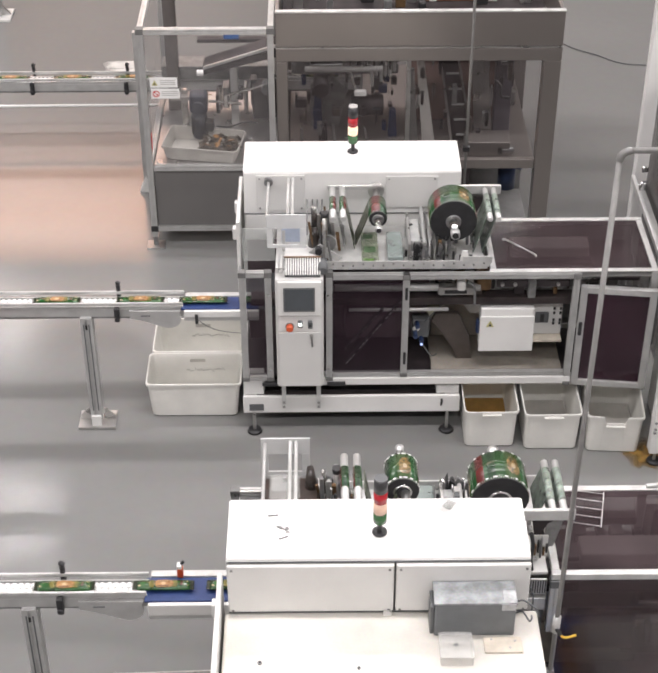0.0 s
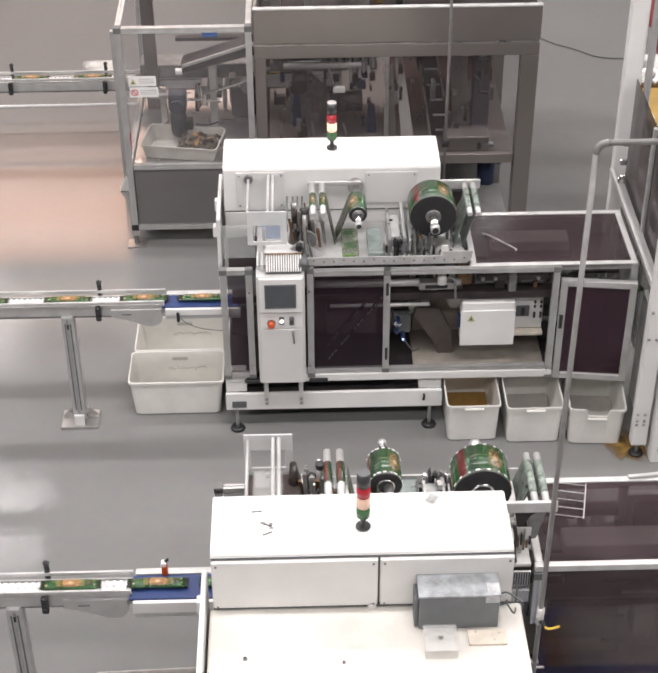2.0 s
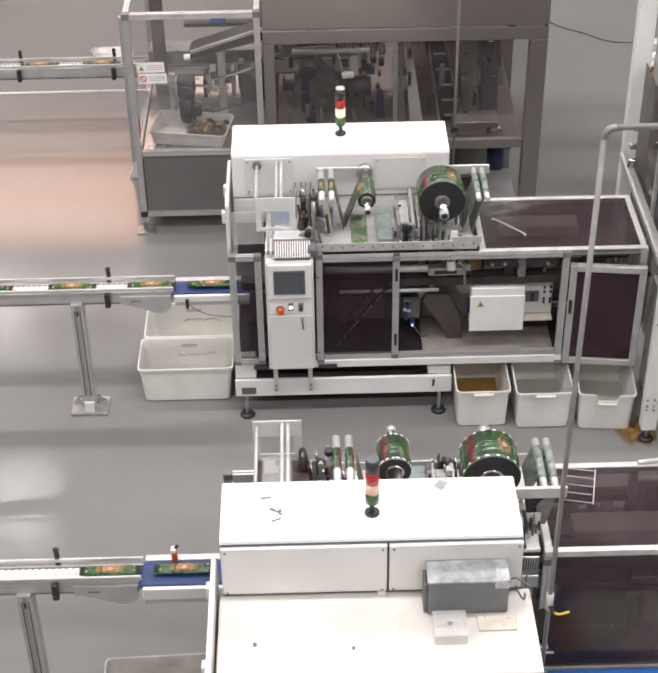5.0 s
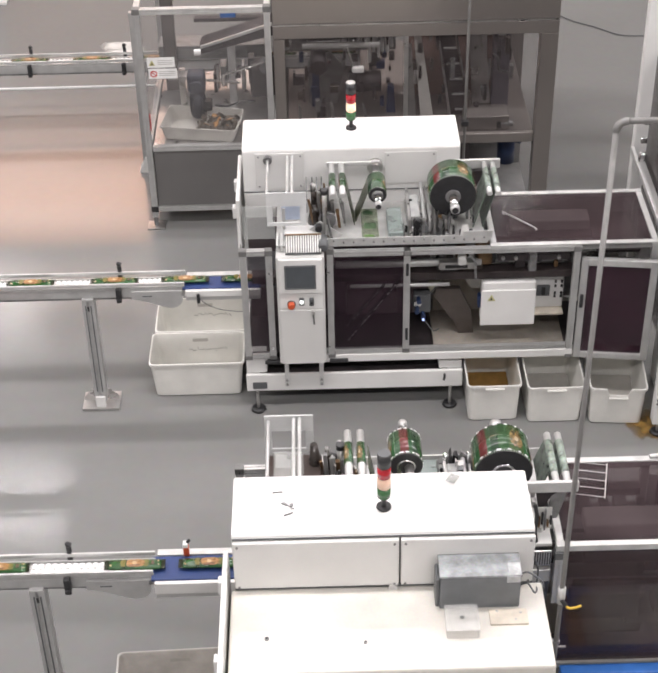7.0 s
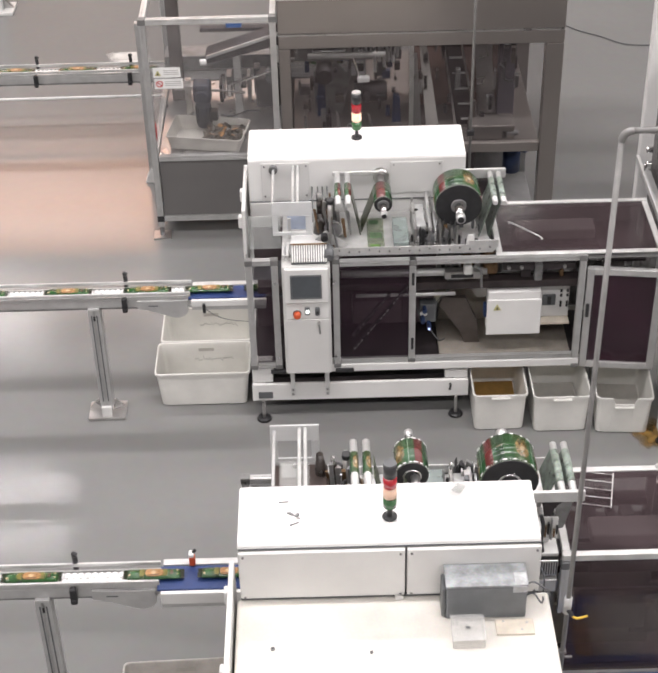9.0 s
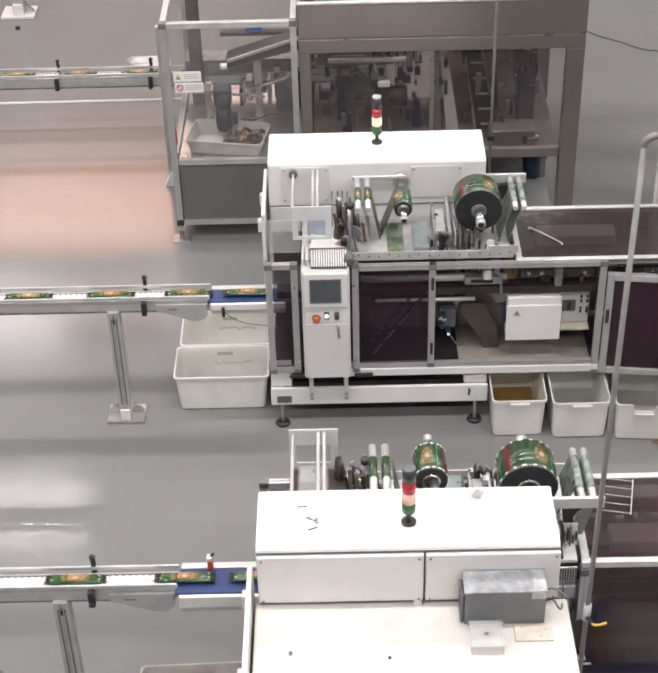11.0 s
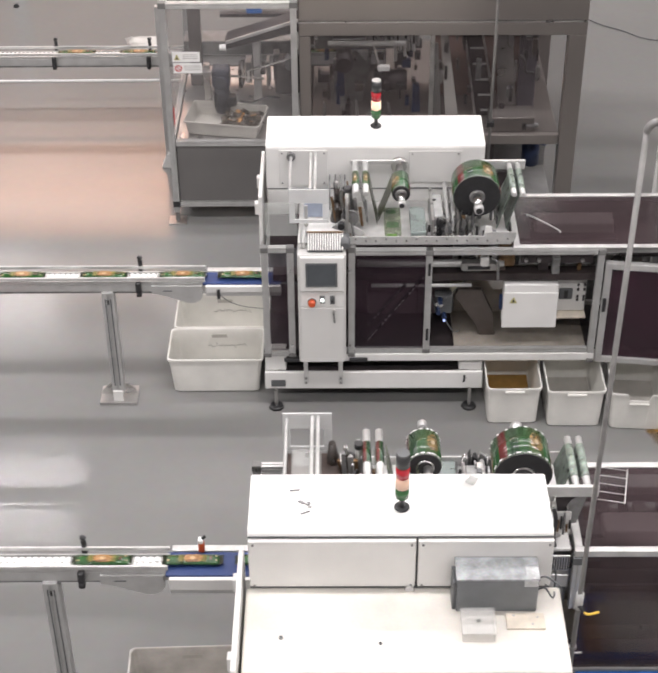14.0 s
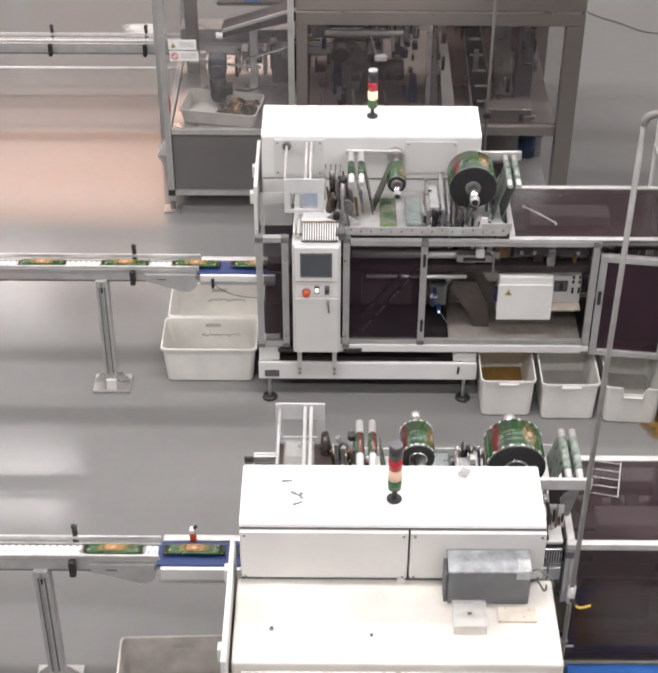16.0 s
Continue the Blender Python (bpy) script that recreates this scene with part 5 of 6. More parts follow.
MID_HANDS = times_from([(0, -0.083), (2, 1.43), (5, 3.63), (7, 5.145), (11, 8.19), (12, 8.91), (17, 12.645), (22, 16.38)], -9, 26)
PACKS = []


def lay_packs():
    used = [False]
    def one():
        if not used[0]:
            used[0] = True
            return PACK
        return copy_thing(PACK, pose(0, 0, 0))
    for hand in NEAR_HANDS:
        PACKS.append((one(), belt_rows(hand, -0.435, 0.312, 0.340, 0.673, NEAR_Y, ZB, 0.0, 16.0)))
    for hand in MID_HANDS:
        PACKS.append((one(), belt_rows(hand, -0.427, 0.368, 0.503, 0.70, MID_Y, ZB, 0.0, 16.0)))
    # the back conveyor runs the other way, into the cell, where a cross conveyor takes the packs on
    v, turn = 0.6683, 0.62
    for k in range(-5, 20):
        x = -1.55 - 0.50 * k
        hand = (turn - x) / v
        def at(s, x=x):
            far = x + v * s
            return pose(min(far, turn), BACK_Y + max(0.0, far - turn), 0.916)
        marks = sorted({0.0, 16.0, *[max(0.0, min(16.0, hand + d)) for d in (-0.05, 0.05)], *[0.5 * k for k in range(1, 32) if abs(0.5 * k - hand) > 0.12]})
        PACKS.append((one(), [(s, at(s)) for s in marks]))


lay_packs()


# ---- bins ----
def bin_mesh(w, d, h, rim=0.010, taper=0.93, cut=False):
    b = bmesh.new()
    def ring(hw, hd, z, r=0.03, seg=4, dip=0.0):
        pts = []
        for cx, cy, a0 in ((hw - r, hd - r, 0), (-hw + r, hd - r, 90), (-hw + r, -hd + r, 180), (hw - r, -hd + r, 270)):
            for k in range(seg + 1):
                a = radians(a0 + 90 * k / seg)
                pts.append(b.verts.new((cx + r * math.cos(a), cy + r * math.sin(a), z)))
            if a0 == 180:
                for x, f in ((-0.078, 0), (-0.06, 1), (0.06, 1), (0.078, 0)):
                    pts.append(b.verts.new((x, -hd, z - dip * f)))
        return pts
    W, D = w / 2, d / 2
    dp = 0.05 if cut else 0.0
    tw, td = W * taper, D * taper
    rr = [ring(tw - 0.012, td - 0.012, 0.0), ring(tw, td, 0.012), ring(W - rim, D - rim, h - 0.018, dip=dp), ring(W, D, h - 0.016, dip=dp), ring(W, D, h, dip=dp),
          ring(W - rim * 0.9, D - rim * 0.9, h, dip=dp), ring(W - rim * 1.3, D - rim * 1.3, h - 0.02, dip=dp), ring(tw - 0.006, td - 0.006, 0.012)]
    n = len(rr[0])
    for a, c in zip(rr, rr[1:]):
        for k in range(n):
            b.faces.new((a[k], a[(k + 1) % n], c[(k + 1) % n], c[k]))
    b.faces.new(rr[0][::-1])
    b.faces.new(rr[-1])
    bmesh.ops.recalc_face_normals(b, faces=b.faces)
    return b


def bin_thing(x, y, z, w, d, h, label, group, inside=None, plastic=None, turn=0.0, writing=False, grip=True, taper=0.9, holed=False):
    t = thing("storage_bin", pose(x, y, z, 0, 0, turn), label, "plastic bin", group)
    part("tub", bin_mesh(w, d, h, taper=taper, cut=holed), plastic or BIN, t)
    if inside:
        part("residue", box(-w * 0.40, w * 0.40, -d * 0.41, d * 0.41, 0.012, 0.03, 0.006), inside, t, "stained residue on the bottom")
    if grip:
        for s in (-1, 1):
            part("handle", box(-0.062, 0.062, s * (d / 2 + 0.004) - 0.007, s * (d / 2 + 0.004) + 0.007, h - 0.082 if holed else h - 0.034, h - 0.066 if holed else h - 0.016, 0.005), BIN, t, "moulded grip")
    if writing:
        lean = math.atan2((1 - taper) * d / 2, h)
        slope = Matrix.Translation((0.0, d / 2 * taper - 0.0085 + math.tan(lean) * h * 0.5, h * 0.5)) @ Matrix.Rotation(-lean, 4, "X")
        rnd = random.Random(int(abs(y) * 100))
        for k in range(11 if writing == 1 else 0):
            m = slope @ Matrix.Translation((-0.06 + 0.024 * k, 0, 0.012 + rnd.uniform(-0.010, 0.010))) @ Matrix.Rotation(rnd.choice((0.1, -0.2, 0.9, 1.4, 0.0)), 4, "Y")
            part("ink_bar", box(-0.014, 0.014, -0.006, 0.002, -0.0017, 0.0017, 0, m=m), INK, t)
        part("label_patch", box(-0.045, 0.06, -0.005, 0.001, 0.075, 0.10, 0.001, m=slope), BIN_DIRT, t)
    return t


bin_thing(-0.405, 0.345, 0.0, 0.635, 0.355, 0.282, "off-white plastic bin standing empty on the floor", "bins under the conveyor", writing=True, grip=False)
bin_thing(-0.392, 0.728, 0.0, 0.628, 0.40, 0.285, "off-white plastic bin standing behind another", "bins under the conveyor", writing=True, grip=False)
bin_thing(1.54, 0.098, 0.0, 0.355, 0.56, 0.31, "off-white plastic bin with amber oil stains inside", "bins under the machine", RUST)
bin_thing(1.935, 0.066, 0.0, 0.375, 0.56, 0.31, "off-white plastic bin, empty, under the machine", "bins under the machine", BIN_DIRT)
bin_thing(2.35, 0.032, 0.0, 0.37, 0.56, 0.31, "off-white plastic bin with a hooked grip, dusty inside", "bins under the machine", BIN_DIRT, holed=True, turn=-4.0)
bin_thing(-0.365, -2.49, 0.0, 0.635, 0.345, 0.305, "grimy off-white plastic bin with a green pack in it", "bins under the conveyor", writing=2, grip=False, turn=2.0, plastic=mat("grimy_polythene", (0.63, 0.605, 0.57), 0.5, var=0.2, scale=6))


# ---- back cell ----
def guarded_cell():
    t = thing("guarded_cell", pose(-0.845, 2.33, 0), "aluminium-framed clear guarded cell with grey lower panel", "machine guard")
    w, d, h = 0.94, 1.5, 1.818
    for x, y in ((0, 0), (w, 0), (0, d), (w, d)):
        p = part("frame_post", profile((x, y, 0.09), (x, y, h - 0.02), 0.045), ALU, t)
        part("foot_plate", box(x - 0.07, x + 0.07, y - 0.06, y + 0.06, 0, 0.012, 0.003), STEEL, p)
        part("foot_stem", rod((x, y, 0.01), (x, y, 0.09), 0.02, 14), STEEL_DARK, p)
        part("corner_block", box(x - 0.028, x + 0.028, y - 0.028, y + 0.028, h - 0.02, h + 0.026, 0.004), CORNER, p)
        part("corner_block", box(x - 0.027, x + 0.027, y - 0.027, y - 0.02, 0.14, 0.19, 0.003), BLACK, p)
    for z, n in ((h, ALU_LIGHT), (0.70, ALU), (0.165, ALU)):
        part("frame_rail", profile((0.028, 0, z), (w - 0.028, 0, z), 0.042), n, t)
        part("frame_rail", profile((0, 0.028, z), (0, d - 0.028, z), 0.042), n, t)
        part("frame_rail", profile((w, 0.028, z), (w, d - 0.028, z), 0.042), n, t)
        part("frame_rail", profile((0.028, d, z), (w - 0.028, d, z), 0.042), n, t)
    part("lower_panel", box(0.03, w - 0.03, -0.004, 0.004, 0.19, 0.675, 0), mat("grey_panel", (0.145, 0.14, 0.137), 0.5, var=0.05, scale=3), t, "grey composite lower panel")
    part("lower_panel", box(-0.004, 0.004, 0.03, d - 0.03, 0.19, 0.675, 0), MATS["grey_panel"], t)
    part("window_panel", box(0.025, w - 0.025, -0.003, 0.003, 0.725, h - 0.025, 0), CLEAR, t, "clear guard window")
    part("window_panel", box(-0.003, 0.003, 0.025, d - 0.025, 0.725, h - 0.025, 0), CLEAR, t, "clear guard window")
    part("shelf", box(0.03, w - 0.03, 0.03, d - 0.03, 0.69, 0.705, 0.002), STEEL, t, "steel shelf")
    s = part("warning_label", box(0.048, 0.25, -0.009, -0.0045, 1.375, 1.455, 0.001), CHAIN, t, "white label with a yellow warning triangle")
    part("warning_triangle", prism([(0.06, 1.392), (0.105, 1.392), (0.0825, 1.436)], "y", -0.012, -0.0095), SIGN_YELLOW, s)
    part("triangle_mark", prism([(0.075, 1.398), (0.09, 1.398), (0.0825, 1.416)], "y", -0.0135, -0.0122), BLACK, s)
    for z in (1.40, 1.415, 1.43):
        part("text_bar", box(0.125, 0.235, -0.0105, -0.0092, z, z + 0.005, 0), INK, s)
    s = part("prohibition_label", box(0.052, 0.262, -0.009, -0.0045, 1.285, 1.365, 0.001), CHAIN, t, "white label with a red ring")
    ring = bmesh.new()
    for k in range(20):
        a0, a1 = 2 * math.pi * k / 20, 2 * math.pi * (k + 1) / 20
        prism([(0.09 + q * math.cos(a), 1.325 + q * math.sin(a)) for q, a in ((0.019, a0), (0.026, a0), (0.026, a1), (0.019, a1))], "y", -0.012, -0.0095, ring)
    part("red_ring", ring, RED, s)
    part("ring_bar", box(-0.02, 0.02, -0.0118, -0.0096, -0.003, 0.003, 0, m=Matrix.Translation((0.09, 0, 1.325)) @ Matrix.Rotation(radians(45), 4, "Y")), RED, s)
    for z in (1.31, 1.325, 1.34):
        part("text_bar", box(0.13, 0.25, -0.0105, -0.0092, z, z + 0.005, 0), INK, s)
    part("infeed_cover", box(0.03, 0.90, BACK_Y - 2.33 - 0.10, BACK_Y - 2.33 + 0.10, 0.955, 1.07, 0.006), STEEL_DARK, t)
    part("red_tape", box(0.027, 0.032, -0.02, 0.02, 0.86, 0.99, 0.001), RED, t, "strip of red tape")
    return t


guarded_cell()


def cell_drive():
    t = thing("gear_motor", pose(-0.50, 2.72, 0.705), "dark grey gear motor on a stand in the guarded cell", "motor")
    part("stand", box(-0.12, -0.07, 0.05, 0.10, 0, 0.42, 0.004), STEEL, t)
    part("stand_plate", box(-0.20, 0.06, 0.0, 0.10, 0.36, 0.39, 0.004), STEEL, t)
    g = part("gearbox", box(-0.05, 0.09, -0.09, 0.06, 0.28, 0.44, 0.03), mat("dark_blue_grey_paint", (0.035, 0.04, 0.06), 0.45, var=0.3, scale=12), t, "dark grey gearbox")
    part("gear_cap", rod((0.02, -0.10, 0.34), (0.02, -0.05, 0.34), 0.055, 24, bevel=0.008), MATS["dark_blue_grey_paint"], g, "", True)
    m = part("motor_body", rod((0.02, -0.02, 0.06), (0.02, -0.02, 0.27), 0.054, 28, bevel=0.008), MATS["dark_blue_grey_paint"], t, "finned motor body", True)
    for k in range(12):
        a = 2 * math.pi * k / 12
        part("fin", box(0.048, 0.062, -0.003, 0.003, 0.09, 0.24, 0, m=Matrix.Translation((0.02, -0.02, 0)) @ Matrix.Rotation(a, 4, "Z")), BLACK, m)
    part("terminal_box", box(0.06, 0.13, -0.06, 0.02, 0.12, 0.20, 0.01), BLACK, t)
    part("shaft", rod((0.10, -0.04, 0.375), (0.35, -0.06, 0.36), 0.011, 14), CHROME, t)
    part("shaft_clamp", box(0.22, 0.245, -0.07, -0.03, 0.33, 0.43, 0.004), CHROME, t)
    part("cable", tube([(0.15, -0.02, 0.15), (0.25, 0.0, 0.13), (0.36, 0.02, 0.16), (0.46, 0.05, 0.14)], 0.006, 6), BLACK, t)
    t2 = thing("incline_belt", pose(-0.35, 3.05, 0.705), "inclined steel feed conveyor rising in the guarded cell", "conveyor")
    part("bed", prism([(-0.12, 0.46), (-0.10, 0.52), (0.52, 0.72), (0.52, 0.62)], "y", -0.10, 0.10, bevel=0.003), DARK, t2, "dark inclined bed")
    part("side_bar", prism([(-0.10, 0.515), (-0.10, 0.54), (0.52, 0.74), (0.52, 0.715)], "y", -0.125, -0.105, bevel=0.002), ALU, t2)
    part("support", box(0.10, 0.16, -0.05, 0.05, 0, 0.50, 0.004), ALU, t2)
    part("tail_knob", rod((-0.15, -0.12, 0.49), (-0.10, -0.12, 0.49), 0.025, 16), CHAIN, t2)
    part("brace_rod", rod((0.06, -0.20, 0.33), (0.45, -0.18, 0.44), 0.010, 12), CHROME, t2)
    part("brace_clamp", rod((0.03, -0.20, 0.22), (0.03, -0.20, 0.42), 0.014, 14), CHROME, t2)
    part("cross_beam", box(-0.16, 0.41, 0.18, 0.24, 0.60, 0.63, 0.003), DARK, t2, "dark brown cross beam")
    part("blue_sleeve", box(0.05, 0.17, 0.16, 0.26, 0.64, 0.69, 0.006), BLUE_BRIGHT, t2)
    part("rear_stand", box(-0.42, -0.32, 0.20, 0.26, 0, 1.12, 0.004), mat("brown_grey_post", (0.13, 0.115, 0.11), 0.5, var=0.2, scale=5), t2)
    for k in range(9):
        x = -0.02 + 0.055 * k
        part("drive_part", box(x, x + 0.03 + 0.02 * (k % 2), -0.05 + 0.03 * (k % 3), 0.12, 0.10 + 0.04 * (k % 4), 0.26 + 0.05 * (k % 3), 0.006), (DARK, STEEL_DARK, BLACK)[k % 3], t2)
    part("valve_tank", box(0.27, 0.46, -0.12, 0.10, 0.08, 0.34, 0.02), DARK, t2)
    part("motor_cap", rod((0.40, -0.20, 0.38), (0.40, -0.10, 0.38), 0.05, 20), GREY_PLASTIC, t2)
    b = bin_thing(-0.445, 2.56, 0.705, 0.60, 0.36, 0.12, "white tray of scrap wrappers on the cell shelf", "scrap tray", grip=False, plastic=BIN_DIRT, turn=-10.0)
    b["category"] = "tray"
    sc = bmesh.new()
    rnd = random.Random(4)
    for k in range(60):
        x, y = rnd.uniform(-0.02, 0.26), rnd.uniform(-0.13, 0.12)
        m = Matrix.Translation((x, y, 0.04 + rnd.uniform(0, 0.06))) @ Euler((rnd.uniform(-1, 1), rnd.uniform(-1, 1), rnd.uniform(0, 6))).to_matrix().to_4x4()
        prism([(-0.04, -0.015), (0.03, -0.018), (0.045, 0.012), (-0.03, 0.016)], "z", -0.003, 0.003, sc)
        vs = sc.verts[:]
        bmesh.ops.transform(sc, matrix=m, verts=vs[-8:])
    part("scrap_wrappers", sc, RUBBLE, b, "heap of brown and green scrap wrappers")
    sc2 = bmesh.new()
    for k in range(7):
        x, y = rnd.uniform(0.02, 0.24), rnd.uniform(-0.12, 0.08)
        m = Matrix.Translation((x, y, 0.10 + rnd.uniform(0, 0.02))) @ Euler((rnd.uniform(-.6, .6), rnd.uniform(-.6, .6), rnd.uniform(0, 6))).to_matrix().to_4x4()
        prism([(-0.02, -0.012), (0.02, -0.014), (0.025, 0.012), (-0.02, 0.012)], "z", -0.002, 0.002, sc2)
        bmesh.ops.transform(sc2, matrix=m, verts=sc2.verts[:][-8:])
    part("scrap_biscuit", sc2, TAN_FILM, b)


cell_drive()


def big_machine():
    """The wide stainless machine behind: header panel, legs, windows and dark works inside."""
    SS = mat("satin_stainless_panel", (0.248, 0.225, 0.212), 0.36, 0.55, var=0.05, scale=1.2)
    t = thing("cartoning_machine", pose(0, 0, 0), "wide stainless cartoning machine with tall header panel", "packaging machine")
    x0, x1, y, y2 = 0.13, 2.215, 2.33, 4.1
    part("header_panel", box(x0, x1, y, y + 0.03, 1.685, 1.95, 0.006), SS, t, "satin stainless header panel")
    part("header_rim", box(x0, x1, y - 0.012, y + 0.03, 1.952, 1.966, 0.003), ALU_LIGHT, t)
    part("header_seam", box(x0, x1, y - 0.004, y + 0.03, 1.672, 1.683, 0.002), STEEL, t)
    part("front_beam", box(x0, x1, y, y + 0.06, 1.57, 1.67, 0.006), SS, t)
    part("side_header", box(x1 - 0.03, x1, y + 0.032, y2, 1.57, 1.95, 0.006), SS, t)
    part("side_header", box(x0, x0 + 0.03, y + 0.032, y2, 1.57, 1.95, 0.006), SS, t)
    part("rear_header", box(x0 + 0.032, x1 - 0.032, y2 - 0.03, y2, 1.57, 1.95, 0.006), SS, t)
    for xa, xb in ((x0, x0 + 0.085), (x1 - 0.13, x1)):
        part("front_leg", box(xa, xb, y, y + 0.10, 0.0, 1.568, 0.006), SS, t)
        part("rear_leg", box(xa, xb, y2 - 0.10, y2, 0.0, 1.568, 0.006), SS, t)
    part("mullion", box(1.09, 1.12, y + 0.01, y + 0.05, 0.66, 1.568, 0.004), STEEL, t)
    part("window_panel", box(0.216, 1.088, y + 0.025, y + 0.031, 0.76, 1.568, 0), SMOKE_GREY, t, "clear guard window")
    part("window_panel", box(1.122, 2.083, y + 0.025, y + 0.031, 0.76, 1.568, 0), SMOKE_GREY, t, "clear guard window")
    part("work_table", box(0.216, 2.083, y + 0.02, y2 - 0.105, 0.66, 0.74, 0.006), SS, t, "stainless work table")
    # near-black sheets put the dimness inside the machine into their colour
    part("lower_panel", box(0.216, 1.60, y + 0.05, y + 0.06, 0.10, 0.655, 0.0), MATS["dark_metal_and_shade"], t)
    part("rear_screen", box(0.216, 1.15, 3.55, 3.57, 1.02, 1.56, 0), DARK, t, "dark sheet coloured as the shaded interior")
    part("rear_screen", box(1.16, 1.86, 3.0, 3.02, 0.742, 1.56, 0), mat("brown_inner_panel", (0.21, 0.135, 0.115), 0.5, var=0.2, scale=6), t)
    part("rear_screen", box(1.86, 2.08, 3.85, 3.87, 0.742, 1.56, 0), SS, t)
    part("inner_post", box(1.80, 1.93, 2.75, 2.85, 0.742, 1.56, 0.006), mat("violet_grey_post", (0.12, 0.11, 0.13), 0.45, var=0.15, scale=5), t)
    # works behind the first window
    part("beam", box(0.24, 1.05, 2.72, 2.82, 1.28, 1.36, 0.006), STEEL_DARK, t, "steel cross beam")
    part("roller", rod((0.45, 2.50, 1.52), (0.85, 2.50, 1.52), 0.025, 20), ALU_LIGHT, t, "", True)
    part("roller", rod((0.34, 2.50, 1.43), (0.92, 2.50, 1.43), 0.02, 20), ALU_LIGHT, t, "", True)
    part("carriage", box(0.26, 0.38, 2.62, 2.80, 1.36, 1.53, 0.01), STEEL_DARK, t)
    part("hand_wheel", rod((0.66, 2.55, 1.42), (0.66, 2.57, 1.42), 0.045, 24), CHROME, t)
    part("hand_arm", rod((0.67, 2.55, 1.42), (0.72, 2.52, 1.25), 0.010, 12), CHROME, t)
    part("white_grip", box(0.71, 0.80, 2.50, 2.55, 1.20, 1.24, 0.008), CHAIN, t)
    for k in range(6):
        x = 0.985 + 0.035 * (k % 3) - 0.02 + (0.10 if k > 2 else 0) - 0.12
        part("suction_rod", rod((x, 2.60 + 0.05 * (k % 2), 1.24 + 0.02 * k), (x - 0.01, 2.60, 1.55), 0.013, 12), ALU_LIGHT, t, "bright suction rod")
    for x in (0.875, 0.955):
        part("rod_lamp", rod((x, 2.52, 1.50), (x, 2.56, 1.53), 0.02, 16), CHAIN, t)
    part("motor", rod((0.46, 2.85, 1.20), (0.46, 2.60, 1.20), 0.06, 28), DARK, t, "dark drive motor", True)
    part("blue_frame", prism([(0.40, 0.742), (0.47, 0.742), (0.46, 1.04), (0.41, 1.06)], "y", 2.85, 2.90), BLUE_DARK, t, "blue painted stand")
    part("blue_frame", prism([(0.98, 0.742), (1.05, 0.742), (1.04, 0.95), (0.99, 0.98)], "y", 2.72, 2.80), BLUE_DARK, t, "blue painted stand")
    part("side_frame", prism([(0.38, 0.742), (0.60, 0.742), (0.66, 1.05), (0.55, 1.18), (0.38, 1.1)], "y", 2.90, 2.93), STEEL_DARK, t)
    part("drum", rod((0.74, 2.76, 1.0), (0.94, 2.76, 1.0), 0.08, 32), DARK, t, "", True)
    # carton magazine and slides behind the second window
    part("slide", prism([(1.17, 1.52), (1.22, 1.52), (1.34, 0.742), (1.24, 0.742)], "y", 2.55, 2.58), mat("pale_slide_plastic", (0.62, 0.60, 0.57), 0.4, var=0.08, scale=6), t, "pale plastic slide")
    part("slide", prism([(1.12, 1.45), (1.15, 1.45), (1.20, 0.742), (1.12, 0.742)], "y", 2.45, 2.47), STEEL, t)
    part("magazine", prism([(1.36, 1.50), (1.47, 1.50), (1.62, 0.742), (1.47, 0.742)], "y", 2.66, 2.70), DARK, t, "dark carton magazine")
    for k in range(6):
        z = 1.44 - 0.13 * k
        part("magazine_bar", box(1.38 + 0.026 * k, 1.48 + 0.026 * k, 2.64, 2.658, z, z + 0.012, 0.002), ALU_LIGHT, t)
    for dx in (0.0, 0.13):
        part("magazine_rail", prism([(1.345 + dx, 1.50), (1.36 + dx, 1.50), (1.48 + dx * 1.25, 0.742), (1.46 + dx * 1.25, 0.742)], "y", 2.62, 2.655), STEEL, t)
    part("slide", prism([(1.60, 1.52), (1.72, 1.52), (1.80, 0.76), (1.66, 0.76)], "y", 2.80, 2.83), STEEL, t, "steel slide")
    part("table_box", box(1.56, 1.90, 2.40, 2.60, 0.742, 0.86, 0.01), SS, t)
    part("red_brown_bar", box(1.16, 1.62, 2.86, 2.92, 1.42, 1.56, 0.01), mat("red_brown_paint", (0.20, 0.10, 0.08), 0.5, var=0.3, scale=14), t)
    part("white_cover", box(1.62, 1.86, 2.88, 2.94, 1.30, 1.52, 0.01), OFFWHITE, t)
    for k in range(0, 9, 3):
        part("works_lever", prism([(0.30 + 0.085 * k, 0.742), (0.33 + 0.085 * k, 0.742), (0.32 + 0.08 * k, 0.95 + 0.05 * (k % 3)), (0.30 + 0.08 * k, 0.97 + 0.05 * (k % 3))], "y", 2.45 + 0.04 * (k % 2), 2.47 + 0.04 * (k % 2)), (STEEL, STEEL_DARK, GREY_PLASTIC)[k % 3], t)
    rnd = random.Random(21)
    for k in range(40):
        x, y3, z = rnd.uniform(0.26, 1.03), rnd.uniform(2.50, 2.95), rnd.uniform(0.75, 1.22)
